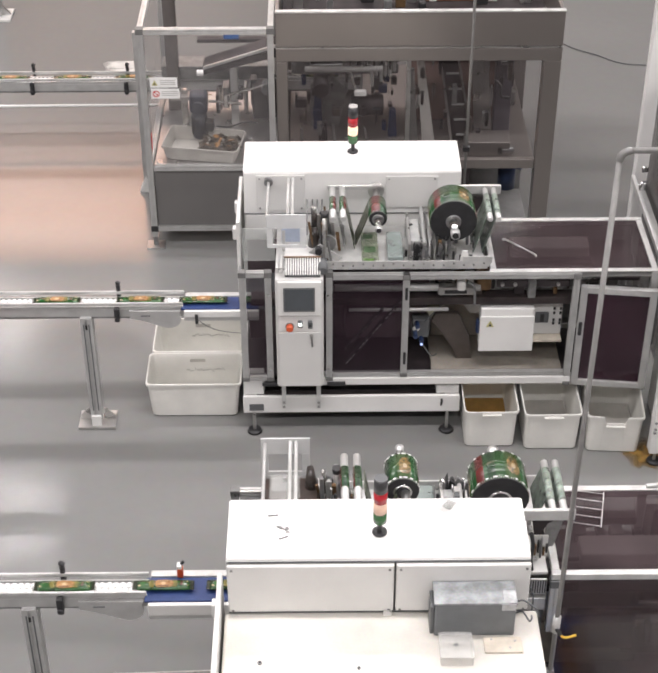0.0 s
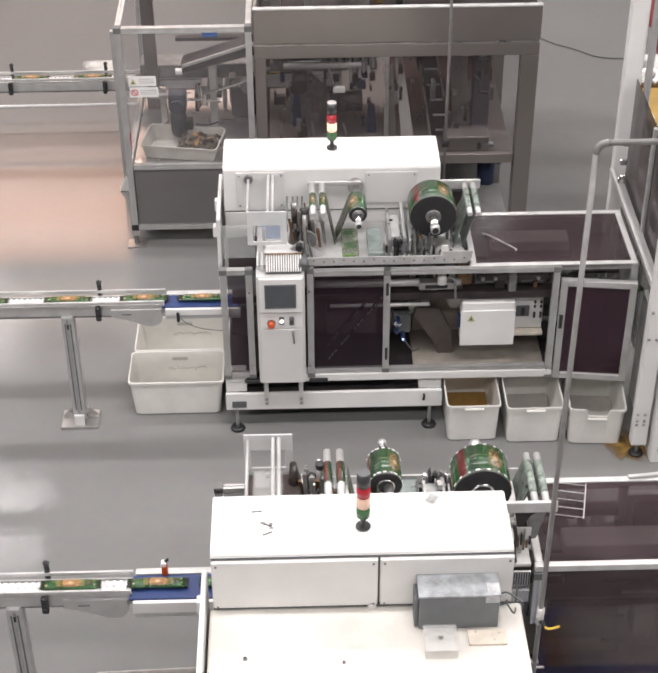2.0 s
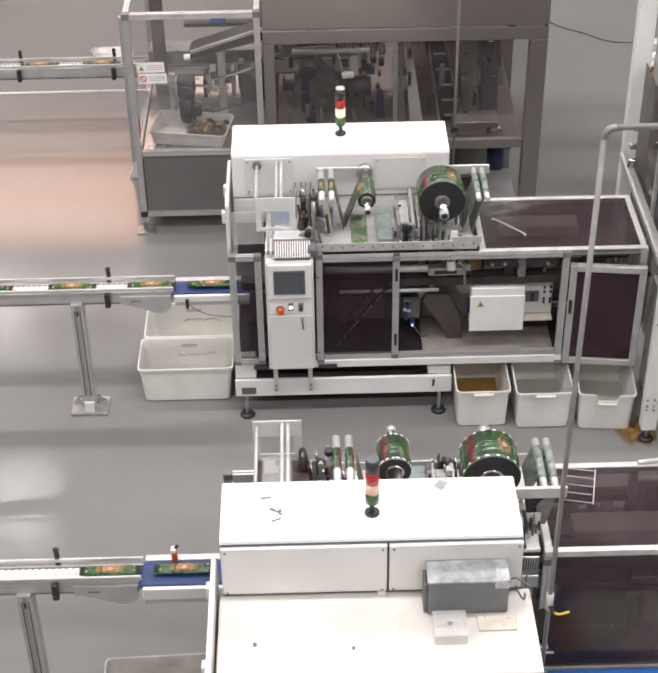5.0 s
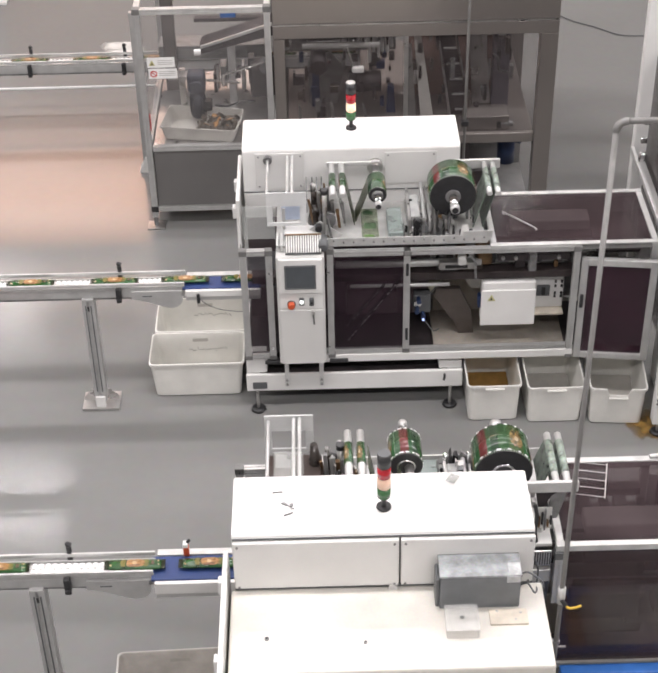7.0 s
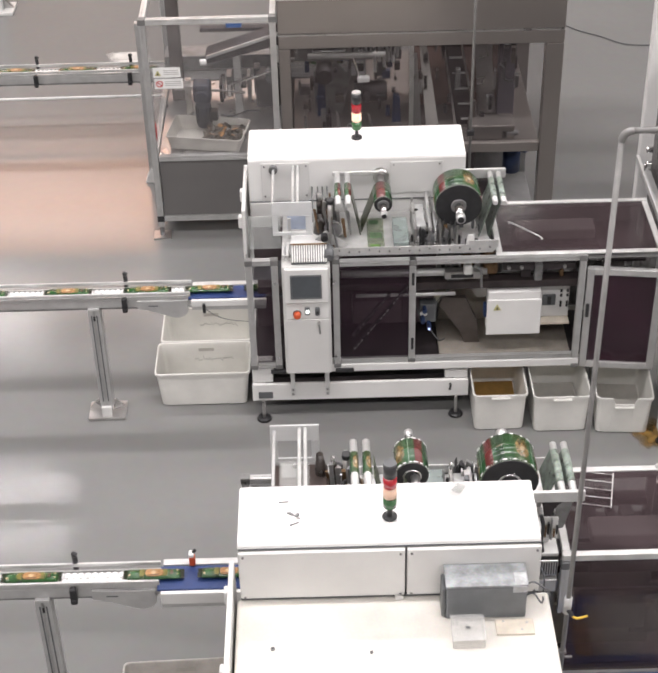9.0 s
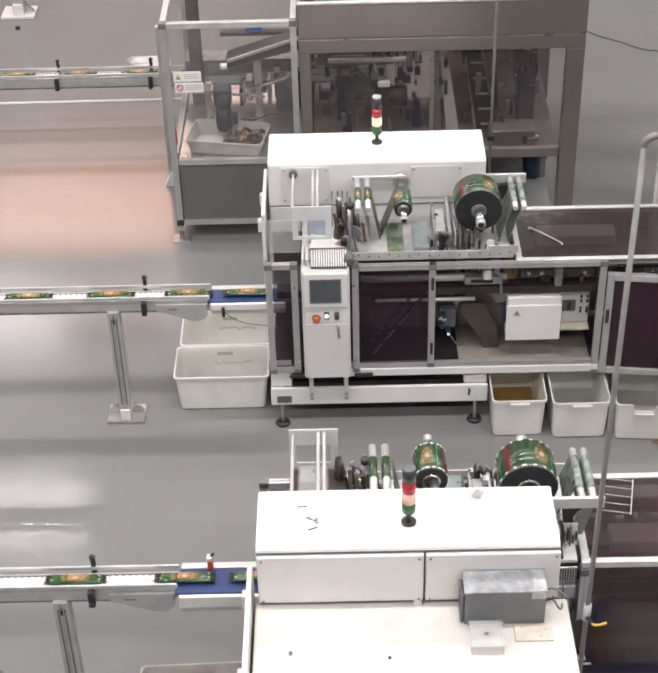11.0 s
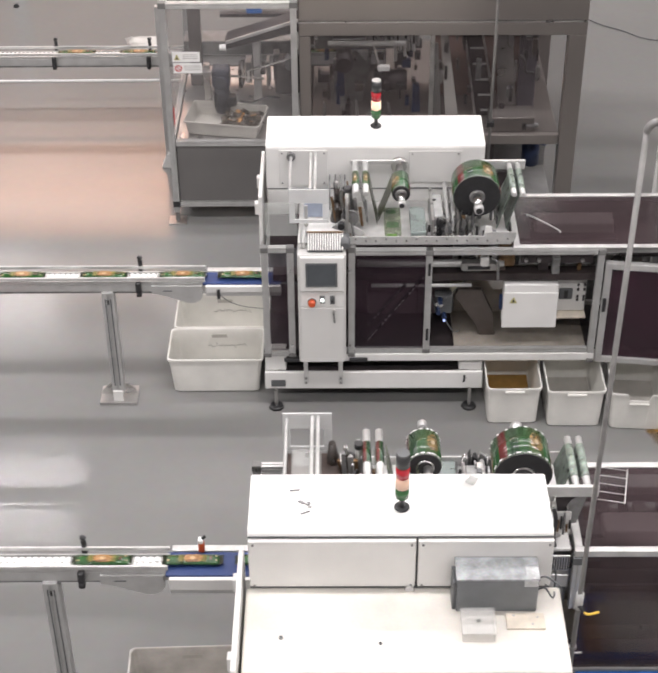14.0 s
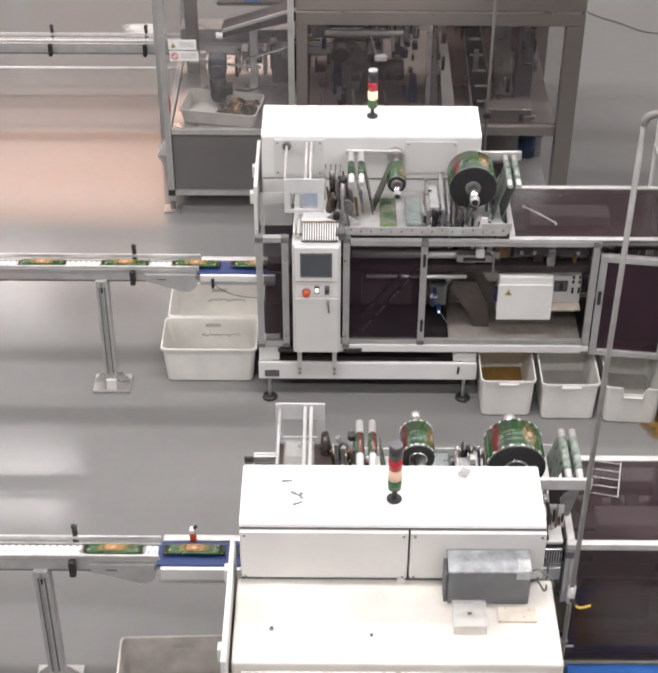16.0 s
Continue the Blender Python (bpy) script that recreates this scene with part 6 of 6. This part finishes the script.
        part("works_block", box(x, x + rnd.uniform(0.015, 0.07), y3, y3 + 0.05, z, z + rnd.uniform(0.015, 0.13), 0.003), (DARK, STEEL_DARK, BLACK, DARK, BLUE_DARK, BROWN_STEEL)[k % 6], t)
    for k in range(12):
        x = 0.64 + 0.03 * k
        part("works_block", box(x, x + 0.014, 2.55, 2.58, 1.44 - 0.02 * (k % 3), 1.54, 0.002), (STEEL, BLACK, CHROME, DARK)[k % 4], t)
    for k in range(24):
        x, z = rnd.uniform(1.14, 1.95), rnd.uniform(0.78, 1.45)
        part("works_block", box(x, x + rnd.uniform(0.012, 0.05), 2.55, 2.60, z, z + rnd.uniform(0.03, 0.16), 0.003), (STEEL_DARK, DARK, BROWN_STEEL, STEEL, BLACK)[k % 5], t)
    part("crank", tube([(1.76, 2.50, 1.33), (1.80, 2.48, 1.30), (1.81, 2.46, 1.22), (1.87, 2.45, 1.21)], 0.011), BLACK, t, "black crank handle")
    part("fitting", rod((1.84, 2.42, 0.79), (1.93, 2.42, 0.79), 0.025, 16), STEEL_DARK, t)
    part("fitting_cap", box(1.80, 1.845, 2.40, 2.45, 0.75, 0.82, 0.006), BLACK, t)
    part("pump", rod((1.93, 2.70, 0.30), (1.93, 2.70, 0.56), 0.07, 24), BLUE_DARK, t, "blue pump", True)
    part("pump_head", rod((1.93, 2.63, 0.57), (2.03, 2.58, 0.57), 0.05, 20), BLUE_DARK, t, "", True)
    part("under_shelf", box(1.60, 2.08, 2.40, 2.95, 0.10, 0.13, 0.004), mat("grey_base_sheet", (0.24, 0.235, 0.235), 0.45, var=0.2, scale=5), t)
    part("under_back", box(1.60, 2.08, 2.95, 2.97, 0.13, 0.655, 0), MATS["grey_base_sheet"], t)
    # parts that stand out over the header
    # flat near-black sheet stands in for shade down in the open top
    part("top_plate", box(x0 + 0.05, x1 - 0.05, 2.75, 4.0, 1.70, 1.72, 0), DARK, t, "dark sheet coloured as the shaded works in the open top")
    rnd = random.Random(7)
    for k in range(22):
        x = x0 + 0.12 + 1.9 * k / 22
        h = rnd.uniform(0.05, 0.22)
        y3 = rnd.uniform(2.85, 3.3)
        part("top_fitting", box(x, x + rnd.uniform(0.04, 0.10), y3, y3 + 0.1, 1.722, 1.722 + h, 0.008), (STEEL, BLACK, CHAIN, STEEL_DARK, COPPER)[k % 5], t)
    part("top_tube", rod((0.3, 2.95, 1.90), (1.9, 2.95, 1.92), 0.016, 12), CHROME, t)
    part("brown_box", box(1.25, 1.75, 3.05, 3.35, 1.722, 1.93, 0.01), mat("brown_card", (0.24, 0.11, 0.07), 0.7, var=0.15, scale=8), t)
    return t


big_machine()


def air_line():
    """A thin drop line behind the middle machine."""
    t = thing("air_line", pose(0, 0, 0), "thin steel air line dropping to the floor behind the machine", "pipe")
    part("drop_pipe", rod((1.475, 1.62, 0.0), (1.475, 1.62, 4.0), 0.010, 12), PIPE, t, "", True)
    part("pipe_clip", box(1.45, 1.50, 1.60, 1.64, 1.22, 1.26, 0.004), BLACK, t)
    t = thing("drop_pipe", pose(1.478, -3.0, 0), "galvanised drop pipe with a yellow-handled ball valve", "pipe")
    part("riser", rod((-0.005, 0, 0.0), (0.022, 0, 3.735), 0.0112, 20), PIPE, t, "", True)
    bend = [(0.062 - 0.04 * math.cos(radians(a)), 0, 3.735 + 0.04 * math.sin(radians(a))) for a in range(0, 91, 15)]
    part("bend", tube(bend, 0.0142, 16), PIPE, t, "", True)
    part("header_pipe", rod((0.060, 0, 3.775), (1.9, 0, 3.79), 0.0118, 20), PIPE, t, "", True)
    part("post", rod((1.88, 0, 3.79), (1.88, 0, 8.6), 0.022, 12), PIPE, t, "", True)
    v = part("ball_valve", rod((0.004, 0, 1.315), (0.006, 0, 1.42), 0.018, 12, bevel=0.006), ALU_LIGHT, t, "nickel ball valve", True)
    part("valve_handle", tube([(0.018, -0.02, 1.335), (0.032, -0.03, 1.318), (0.055, -0.033, 1.316), (0.092, -0.033, 1.330)], 0.0058), YELLOW, v, "yellow lever handle")
    part("valve_stem", rod((0.004, -0.01, 1.35), (0.024, -0.026, 1.325), 0.010, 12), BLACK, v)
    part("pipe_clip", box(-0.07, 0.02, -0.012, 0.012, 1.055, 1.07, 0.003), STEEL_DARK, t)
    part("pipe_clip", box(-0.08, 0.05, -0.006, 0.006, 1.02, 1.026, 0.002), STEEL_DARK, t)


air_line()


# ---- tall guard at the end of the line ----
def end_guard():
    t = thing("palletiser_guard", pose(0, 0, 0), "tall white-painted guard frame with dark panels", "machine guard")
    part("front_post", box(2.54, 2.64, -0.36, -0.28, 0.10, 2.5, 0.008), WHITE, t, "white steel guard post")
    part("rear_post", box(2.60, 2.72, 1.26, 1.34, 0.0, 3.0, 0.008), WHITE, t, "white steel guard post")
    part("rear_edge", profile((2.76, 1.25, 0.4), (2.76, 1.25, 3.0), 0.04), ALU, t)
    levelling_foot(2.59, -0.315, 0.10, t)
    for z in (0.28, 0.31, 0.36, 0.95, 1.15):
        for x in (2.555, 2.60):
            part("bolt", rod((x, -0.37, z), (x, -0.358, z), 0.010, 10), CHROME, t)
    part("side_rail", box(2.575, 2.60, -0.27, 1.25, 1.19, 1.235, 0.005), ALU_LIGHT, t)
    part("side_rail", box(2.63, 2.67, -0.27, 1.25, 1.10, 1.15, 0.004), ALU, t)
    part("side_panel", box(2.685, 2.69, -0.27, 1.25, 0.3, 1.9, 0), mat("dark_guard_polycarbonate", (0.045, 0.033, 0.034), 0.12, var=0.2, scale=3, alpha=0.66), t, "dark smoked guard panel")
    part("panel_post", box(2.66, 2.683, 0.55, 0.585, 0.3, 1.9, 0.004), ALU, t)
    for x, y, z in ((2.59, 0.95, 1.30), (2.585, 0.90, 1.35), (2.60, 0.98, 1.42), (2.61, 1.0, 1.55)):
        part("clamp", box(x - 0.02, x + 0.02, y, y + 0.03, z - 0.02, z + 0.02, 0.006), CHROME, t)
    c = part("cabinet", box(2.66, 3.5, -0.42, 0.3, 0.0, 0.87, 0.012), WHITE, t, "white cabinet")
    part("cabinet_slot", box(2.70, 2.73, -0.424, -0.419, 0.10, 0.14, 0.003), BLACK, c)
    w = thing("work_platform", pose(0, 0, 0), "ochre-topped platform inside the tall guard", "platform")
    part("top", box(3.10, 4.4, 2.05, 2.90, 0.96, 1.0, 0.006), mat("ochre_board", (0.42, 0.27, 0.07), 0.5, var=0.2, scale=5), w, "ochre board top")
    part("edge", box(3.08, 3.10, 2.05, 2.92, 0.93, 1.01, 0.003), STEEL_DARK, w)
    part("edge", box(3.10, 4.4, 2.90, 2.95, 0.94, 1.02, 0.003), COPPER, w)
    for x, y in ((3.16, 2.12), (3.16, 2.86), (4.3, 2.12), (4.3, 2.86)):
        part("leg", box(x - 0.03, x + 0.03, y - 0.03, y + 0.03, 0, 0.958, 0.004), STEEL, w)
    part("hose", tube([(3.12, 2.95, 1.03), (3.18, 3.0, 1.10), (3.28, 2.98, 1.08), (3.24, 2.92, 1.03)], 0.02, 10), CHAIN, w, "white hose", True)
    r = thing("machine_stand", pose(0, 0, 0), "dull red painted steel stand beside a white rail", "machine stand")
    part("red_beam", rod((3.40, 3.6, 1.2), (3.75, 3.3, 0.0), 0.06, 14), RED_FRAME, r)
    part("red_beam", rod((3.38, 3.6, 1.2), (3.30, 3.9, 1.75), 0.06, 14), RED_FRAME, r)
    part("white_rail", rod((3.18, 3.1, 0.9), (3.75, 3.5, 1.5), 0.03, 14), WHITE, r)
    part("white_rail", box(3.20, 4.2, 3.4, 3.5, 0.9, 1.0, 0.01), WHITE, r)
    part("white_post", box(3.20, 3.26, 3.4, 3.5, 0.0, 0.9, 0.006), WHITE, r)


end_guard()


# ---- small things ----
def on_near_machine():
    top = 1.335
    g = thing("grey_power_box", pose(0.0, 0.0, top), "dusty grey metal power box with a pale sticker", "electrical box")
    x0, x1, y0, y1, h = 0.931, 1.29, -3.036, -2.90, 0.195
    part("case", box(x0, x1, y0, y1, 0.0, h, 0.008), GREYBOX, g, "grey metal case")
    part("lid", box(x0 - 0.004, x1 + 0.004, y0 - 0.003, y1 + 0.004, h + 0.001, h + 0.012, 0.004), GREYTOP, g, "dusty pale grey lid")
    part("sticker", box(x1 - 0.065, x1 - 0.004, y0 - 0.006, y0 - 0.0035, h - 0.03, h + 0.008, 0.001), FADED, g, "pale sticker")
    part("sticker", box(x1 - 0.055, x1, y0 + 0.0, y0 + 0.075, h + 0.0125, h + 0.014, 0), FADED, g)
    part("side_cover", box(x0 - 0.018, x0 - 0.001, y0 + 0.01, y1 - 0.02, 0.005, h - 0.02, 0.005), GREY_PLASTIC, g)
    for k, (dz, dx) in enumerate(((0.12, 0.10), (0.05, 0.07))):
        part("cable", tube([(x1, y0 + 0.08, dz), (x1 + 0.04, y0 + 0.07, dz + 0.03), (x1 + dx, y0 + 0.04, dz), (x1 + dx + 0.02, y0 + 0.09, 0.02), (x1 + dx + 0.03, y0 + 0.2, -0.06)], 0.0042, 8), GREY_PLASTIC, g)
    b = thing("clear_box", pose(1.022, -3.13, top), "empty clear plastic box", "plastic box")
    part("tub", box(-0.072, 0.072, -0.085, 0.062, 0.0, 0.055, 0.006), CLEAR_TUB, b)
    part("cover", box(-0.075, 0.075, -0.088, 0.065, 0.056, 0.060, 0.002), CLEAR_TUB, b)
    part("sticker", box(-0.01, 0.008, -0.02, -0.006, 0.061, 0.0622, 0), GREY_PLASTIC, b)
    b = thing("card_pad", pose(1.235, -3.098, top), "small beige cardboard pad with spots", "cardboard")
    part("pad", box(-0.085, 0.085, -0.045, 0.045, 0.0, 0.012, 0.003), TAPE, b)
    for x, y in ((0.03, -0.02), (-0.05, 0.03), (0.055, 0.02)):
        part("spot", rod((x, y, 0.012), (x, y, 0.014), 0.006, 10), INK, b)
    for x, y, r in ((0.157, -3.187, 0.011), (0.592, -3.221, 0.008)):
        n = thing("nut", pose(x, y, top, 0, 0, 20), "small dark steel nut on the white top", "hardware")
        part("nut_body", rod((0, 0, 0), (0, 0, 0.008), r, 6), STEEL_DARK, n)
        part("nut_core", rod((0, 0, 0.0075), (0, 0, 0.0095), r * 0.5, 12), BLACK, n)
    for x, y, a, l in ((0.215, -2.60, 5, 0.04), (0.265, -2.745, 25, 0.038)):
        n = thing("screw", pose(x, y, 1.667, 0, 0, a), "loose dark screw on the white hood", "hardware")
        part("shank", rod((-l / 2, 0, 0.004), (l / 2, 0, 0.004), 0.003, 8), STEEL_DARK, n)
        part("head", rod((-l / 2 - 0.005, 0, 0.0045), (-l / 2, 0, 0.0045), 0.0045, 10), STEEL_DARK, n)
    n = thing("metal_clip", pose(0.25, -2.68, 1.667, 0, 0, -30), "small bent metal clip on the white hood", "hardware")
    part("clip_plate", prism([(-0.022, -0.005), (0.006, -0.008), (0.014, 0.0), (-0.012, 0.007)], "z", 0.0, 0.006), STEEL_DARK, n)
    part("clip_ring", rod((0.026, 0.008, 0), (0.026, 0.008, 0.006), 0.009, 12), STEEL_DARK, n)
    part("clip_tab", box(0.034, 0.042, -0.018, -0.006, 0.0, 0.005, 0.001), INK, n)
    part("clip_pin", rod((0.015, -0.004, 0.004), (0.05, -0.01, 0.004), 0.0028, 8), STEEL_DARK, n)
    part("clip_tab", box(-0.05, -0.025, -0.012, 0.0, 0.0, 0.004, 0.001), CHAIN, n)
    s = thing("clear_sheet", pose(1.065, -2.575, 1.667, 0, 0, -32), "crumpled scrap of clear film lying on the hood", "film scrap")
    thin = mat("thin_clear_film", (0.47, 0.48, 0.46), 0.15, var=0.4, scale=25, alpha=0.24)
    rnd = random.Random(3)
    f = bmesh.new()
    grid = [[f.verts.new((-0.10 + 0.02 * i, -0.055 + 0.0183 * j, 0.001 + rnd.uniform(0, 0.010))) for j in range(7)] for i in range(11)]
    for i in range(10):
        for j in range(6):
            f.faces.new((grid[i][j], grid[i + 1][j], grid[i + 1][j + 1], grid[i][j + 1]))
    part("sheet", f, thin, s)
    part("fold", box(-0.075, -0.03, -0.03, 0.03, 0.012, 0.0132, 0.0005), thin, s)
    r = thing("wire_rack", pose(1.785, -2.12, 1.25, 0, 0, -12), "small white wire rack lying on the violet lid", "wire rack")
    for k in range(5):
        y = -0.12 + 0.06 * k
        part("wire", rod((-0.10, y, 0.006), (0.055, y, 0.006), 0.0018, 8), ALU_LIGHT, r)
    part("wire", rod((0.055, -0.13, 0.008), (0.055, 0.13, 0.008), 0.003, 8), ALU_LIGHT, r)
    p = thing("wrapped_pack", pose(-0.255, -2.392, 0.014, 0, 0, 1), "green film-wrapped pack lying in the bin", "snack pack")
    part("wrapper", box(-0.14, 0.14, -0.03, 0.03, 0, 0.03, 0.012), GREEN_FILM, p)
    part("end_seal", box(-0.165, -0.14, -0.03, 0.03, 0.012, 0.017, 0.001), GREEN_FILM, p)
    part("print_panel", box(-0.075, -0.05, -0.015, 0.012, 0.0302, 0.0315, 0), CREAM, p)
    part("print_panel", box(-0.13, -0.085, -0.022, 0.022, 0.0302, 0.0315, 0), BLACK, p)


on_near_machine()


def floor_things():
    c = thing("floor_cable", pose(0, 0, 0), "thin grey cable trailing over the floor", "cable")
    part("cable", tube([(2.0, 6.35, 0.010), (2.5, 6.22, 0.010), (2.78, 6.05, 0.010), (2.97, 5.84, 0.010), (3.16, 5.70, 0.010), (3.30, 5.56, 0.010), (3.42, 5.50, 0.010), (3.6, 5.48, 0.010), (4.0, 5.46, 0.010)], 0.0055, 6), GREY_PLASTIC, c)
    p = thing("floor_pipe", pose(0, 0, 0), "thin white pipe run along the floor on a bracket", "pipe")
    part("pipe", rod((-6.0, 4.12, 0.30), (-0.70, 4.14, 0.30), 0.012, 12), CHAIN, p, "", True)
    part("bracket", box(-0.80, -0.76, 4.12, 4.16, 0.0, 0.31, 0.004), ALU, p)
    part("bracket", box(-5.02, -4.98, 4.10, 4.14, 0.0, 0.31, 0.004), ALU, p)
    s = thing("support_post", pose(-0.99, 3.2, 0), "slim aluminium support post on a white foot", "post")
    part("upright", profile((0, 0, 0.05), (0, 0, 1.42), 0.045), ALU, s)
    part("foot", prism([(-0.06, 0.0), (0.04, 0.0), (0.04, 0.10), (0.0, 0.14)], "y", -0.05, 0.05, bevel=0.004), WHITE, s, "white foot bracket")
    # thin pale patch that breaks up raggedly towards its rim
    w = thing("pale_floor_patch", pose(-1.40, 5.5, 0.0, 0, 0, 0), "thin pale patch with a ragged rim on the floor", "sheet")
    pale = mat("pale_ragged_patch", (0.74, 0.73, 0.70), 0.5, var=0.1, scale=9, alpha=0.6)
    patchy(pale, 7, -0.28, 0.1)
    part("sheet", box(-0.24, 0.20, -0.14, 0.14, 0.002, 0.005, 0), pale, w)
    part("fold", box(-0.16, 0.18, -0.03, 0.03, 0.007, 0.010, 0), pale, w)
    n = thing("rubber_plug", pose(-2.81, 6.34, 0), "small black rubber plug on the floor", "plug")
    part("plug_body", rod((0, 0, 0), (0, 0, 0.03), 0.03, 16, 0.02), BLACK, n)
    part("plug_top", rod((0, 0, 0.03), (0, 0, 0.036), 0.012, 12), GREY_PLASTIC, n)
    g = thing("column_foot", pose(-2.84, 6.70, 0), "white steel column foot on a square plate", "post")
    part("base_plate", box(-0.18, 0.16, -0.14, 0.14, 0, 0.03, 0.005), OFFWHITE, g)
    part("upright", profile((0, 0, 0.03), (0, 0, 1.2), 0.12), ALU, g)
    part("bracket", box(-0.05, 0.05, -0.10, -0.062, 0.03, 0.14, 0.004), WHITE, g)
    part("gusset", prism([(0.062, 0.03), (0.15, 0.03), (0.062, 0.13)], "y", -0.02, 0.02), STEEL, g)
    b = thing("blue_pallet_base", pose(0, 0, 0), "blue plastic crate frame holding an off-white tray", "crate")
    part("rim", box(1.60, 2.6, -2.66, -2.59, 0.35, 0.425, 0.01), BLUE_BRIGHT, b)
    part("side", box(1.60, 1.66, -3.2, -2.67, 0.35, 0.425, 0.01), BLUE_BRIGHT, b)
    for x, y in ((1.60, -2.66), (2.5, -2.66), (1.60, -3.2), (2.5, -3.2)):
        part("leg", box(x, x + 0.08, y, y + 0.07, 0.0, 0.345, 0.01), BLUE_BRIGHT, b)
    part("deck", box(1.69, 2.6, -3.2, -2.67, 0.26, 0.28, 0.004), BLUE_BRIGHT, b)
    part("tray", box(1.86, 2.5, -3.15, -2.72, 0.281, 0.33, 0.01), BIN, b, "off-white tray")
    part("amber_pad", box(1.70, 1.78, -3.0, -2.70, 0.281, 0.33, 0.01), RUST, b, "amber pad beside the tray")
    part("cream_strip", box(1.785, 1.855, -3.1, -2.70, 0.281, 0.335, 0.008), TAPE, b)
    r = thing("floor_mat", pose(-1.83, -0.81, 0, 0, 0, 24), "faded red plastic mat lying on the floor", "mat")
    part("sheet", box(-0.50, 0.0, 0.0, 0.30, 0.0, 0.025, 0.006), RED_FLAT, r)
    part("rib", box(-0.48, -0.02, 0.13, 0.15, 0.026, 0.034, 0.003), RED_FLAT, r)
    k = thing("slatted_crate", pose(-1.437, -2.29, 0), "dark grey slatted plastic crate under the conveyor", "crate")
    for x0, x1, y0, y1 in ((-0.62, 0.0, -0.03, 0.0), (-0.62, 0.0, -0.42, -0.39), (-0.03, 0.0, -0.389, -0.031), (-0.62, -0.59, -0.389, -0.031)):
        part("crate_wall", box(x0, x1, y0, y1, 0.0, 0.25, 0.006), GREY_PLASTIC, k)
    for j in range(6):
        part("slat", box(-0.588, -0.032, -0.075 - 0.06 * j, -0.045 - 0.06 * j, 0.225, 0.245, 0.004), GREY_PLASTIC, k)
    part("crate_floor", box(-0.588, -0.032, -0.388, -0.032, 0.0, 0.012, 0.003), BLACK, k)
    st = thing("rust_stain", pose(2.55, -0.25, 0.002), "yellow-brown stain on the floor round the foot", "stain")
    part("stain_patch", prism([(-0.20, -0.18), (0.14, -0.18), (0.14, 0.30), (-0.20, 0.30)], "z", 0.0, 0.0015), FLOOR_STAIN, st)


floor_things()


# ---- what moves ----
def motions():
    for ob, rows in PACKS:
        walk(ob, rows)
    # the feeding rolls and the film on the rollers advance one print for every pack
    for hands, roll, per_pack, webs in ((MID_HANDS, mid_small, 360.0, mid_webs), (NEAR_HANDS, near_small, 180.0, near_webs)):
        for ob, turn, late in ((roll, per_pack, 0.05 if per_pack > 200 else -0.21), (webs[0], 360.0, 0.15), (webs[1], 360.0, 0.17)):
            base = ob.matrix_basis.copy()
            rows = []
            for k, (h0, h1) in enumerate(zip(hands, hands[1:])):
                for j in range(6):
                    s = h0 + (h1 - h0) * j / 6 + late
                    if -1.2 < s < 17.2:
                        rows.append((s, turn * (k + j / 6)))
            inner = [(s, a) for s, a in rows if 0.0 < s < 16.0]
            def angle(s):
                (s0, a0), (s1, a1) = next((p, q) for p, q in zip(rows, rows[1:]) if p[0] <= s <= q[0])
                return a0 + (a1 - a0) * (s - s0) / (s1 - s0)
            marks = [(0.0, angle(0.0))] + [p for p in inner if 0.02 < p[0] < 15.98] + [(16.0, angle(16.0))]
            walk(ob, [(s, base @ Matrix.Rotation(radians(a), 4, "Z")) for s, a in marks])


motions()
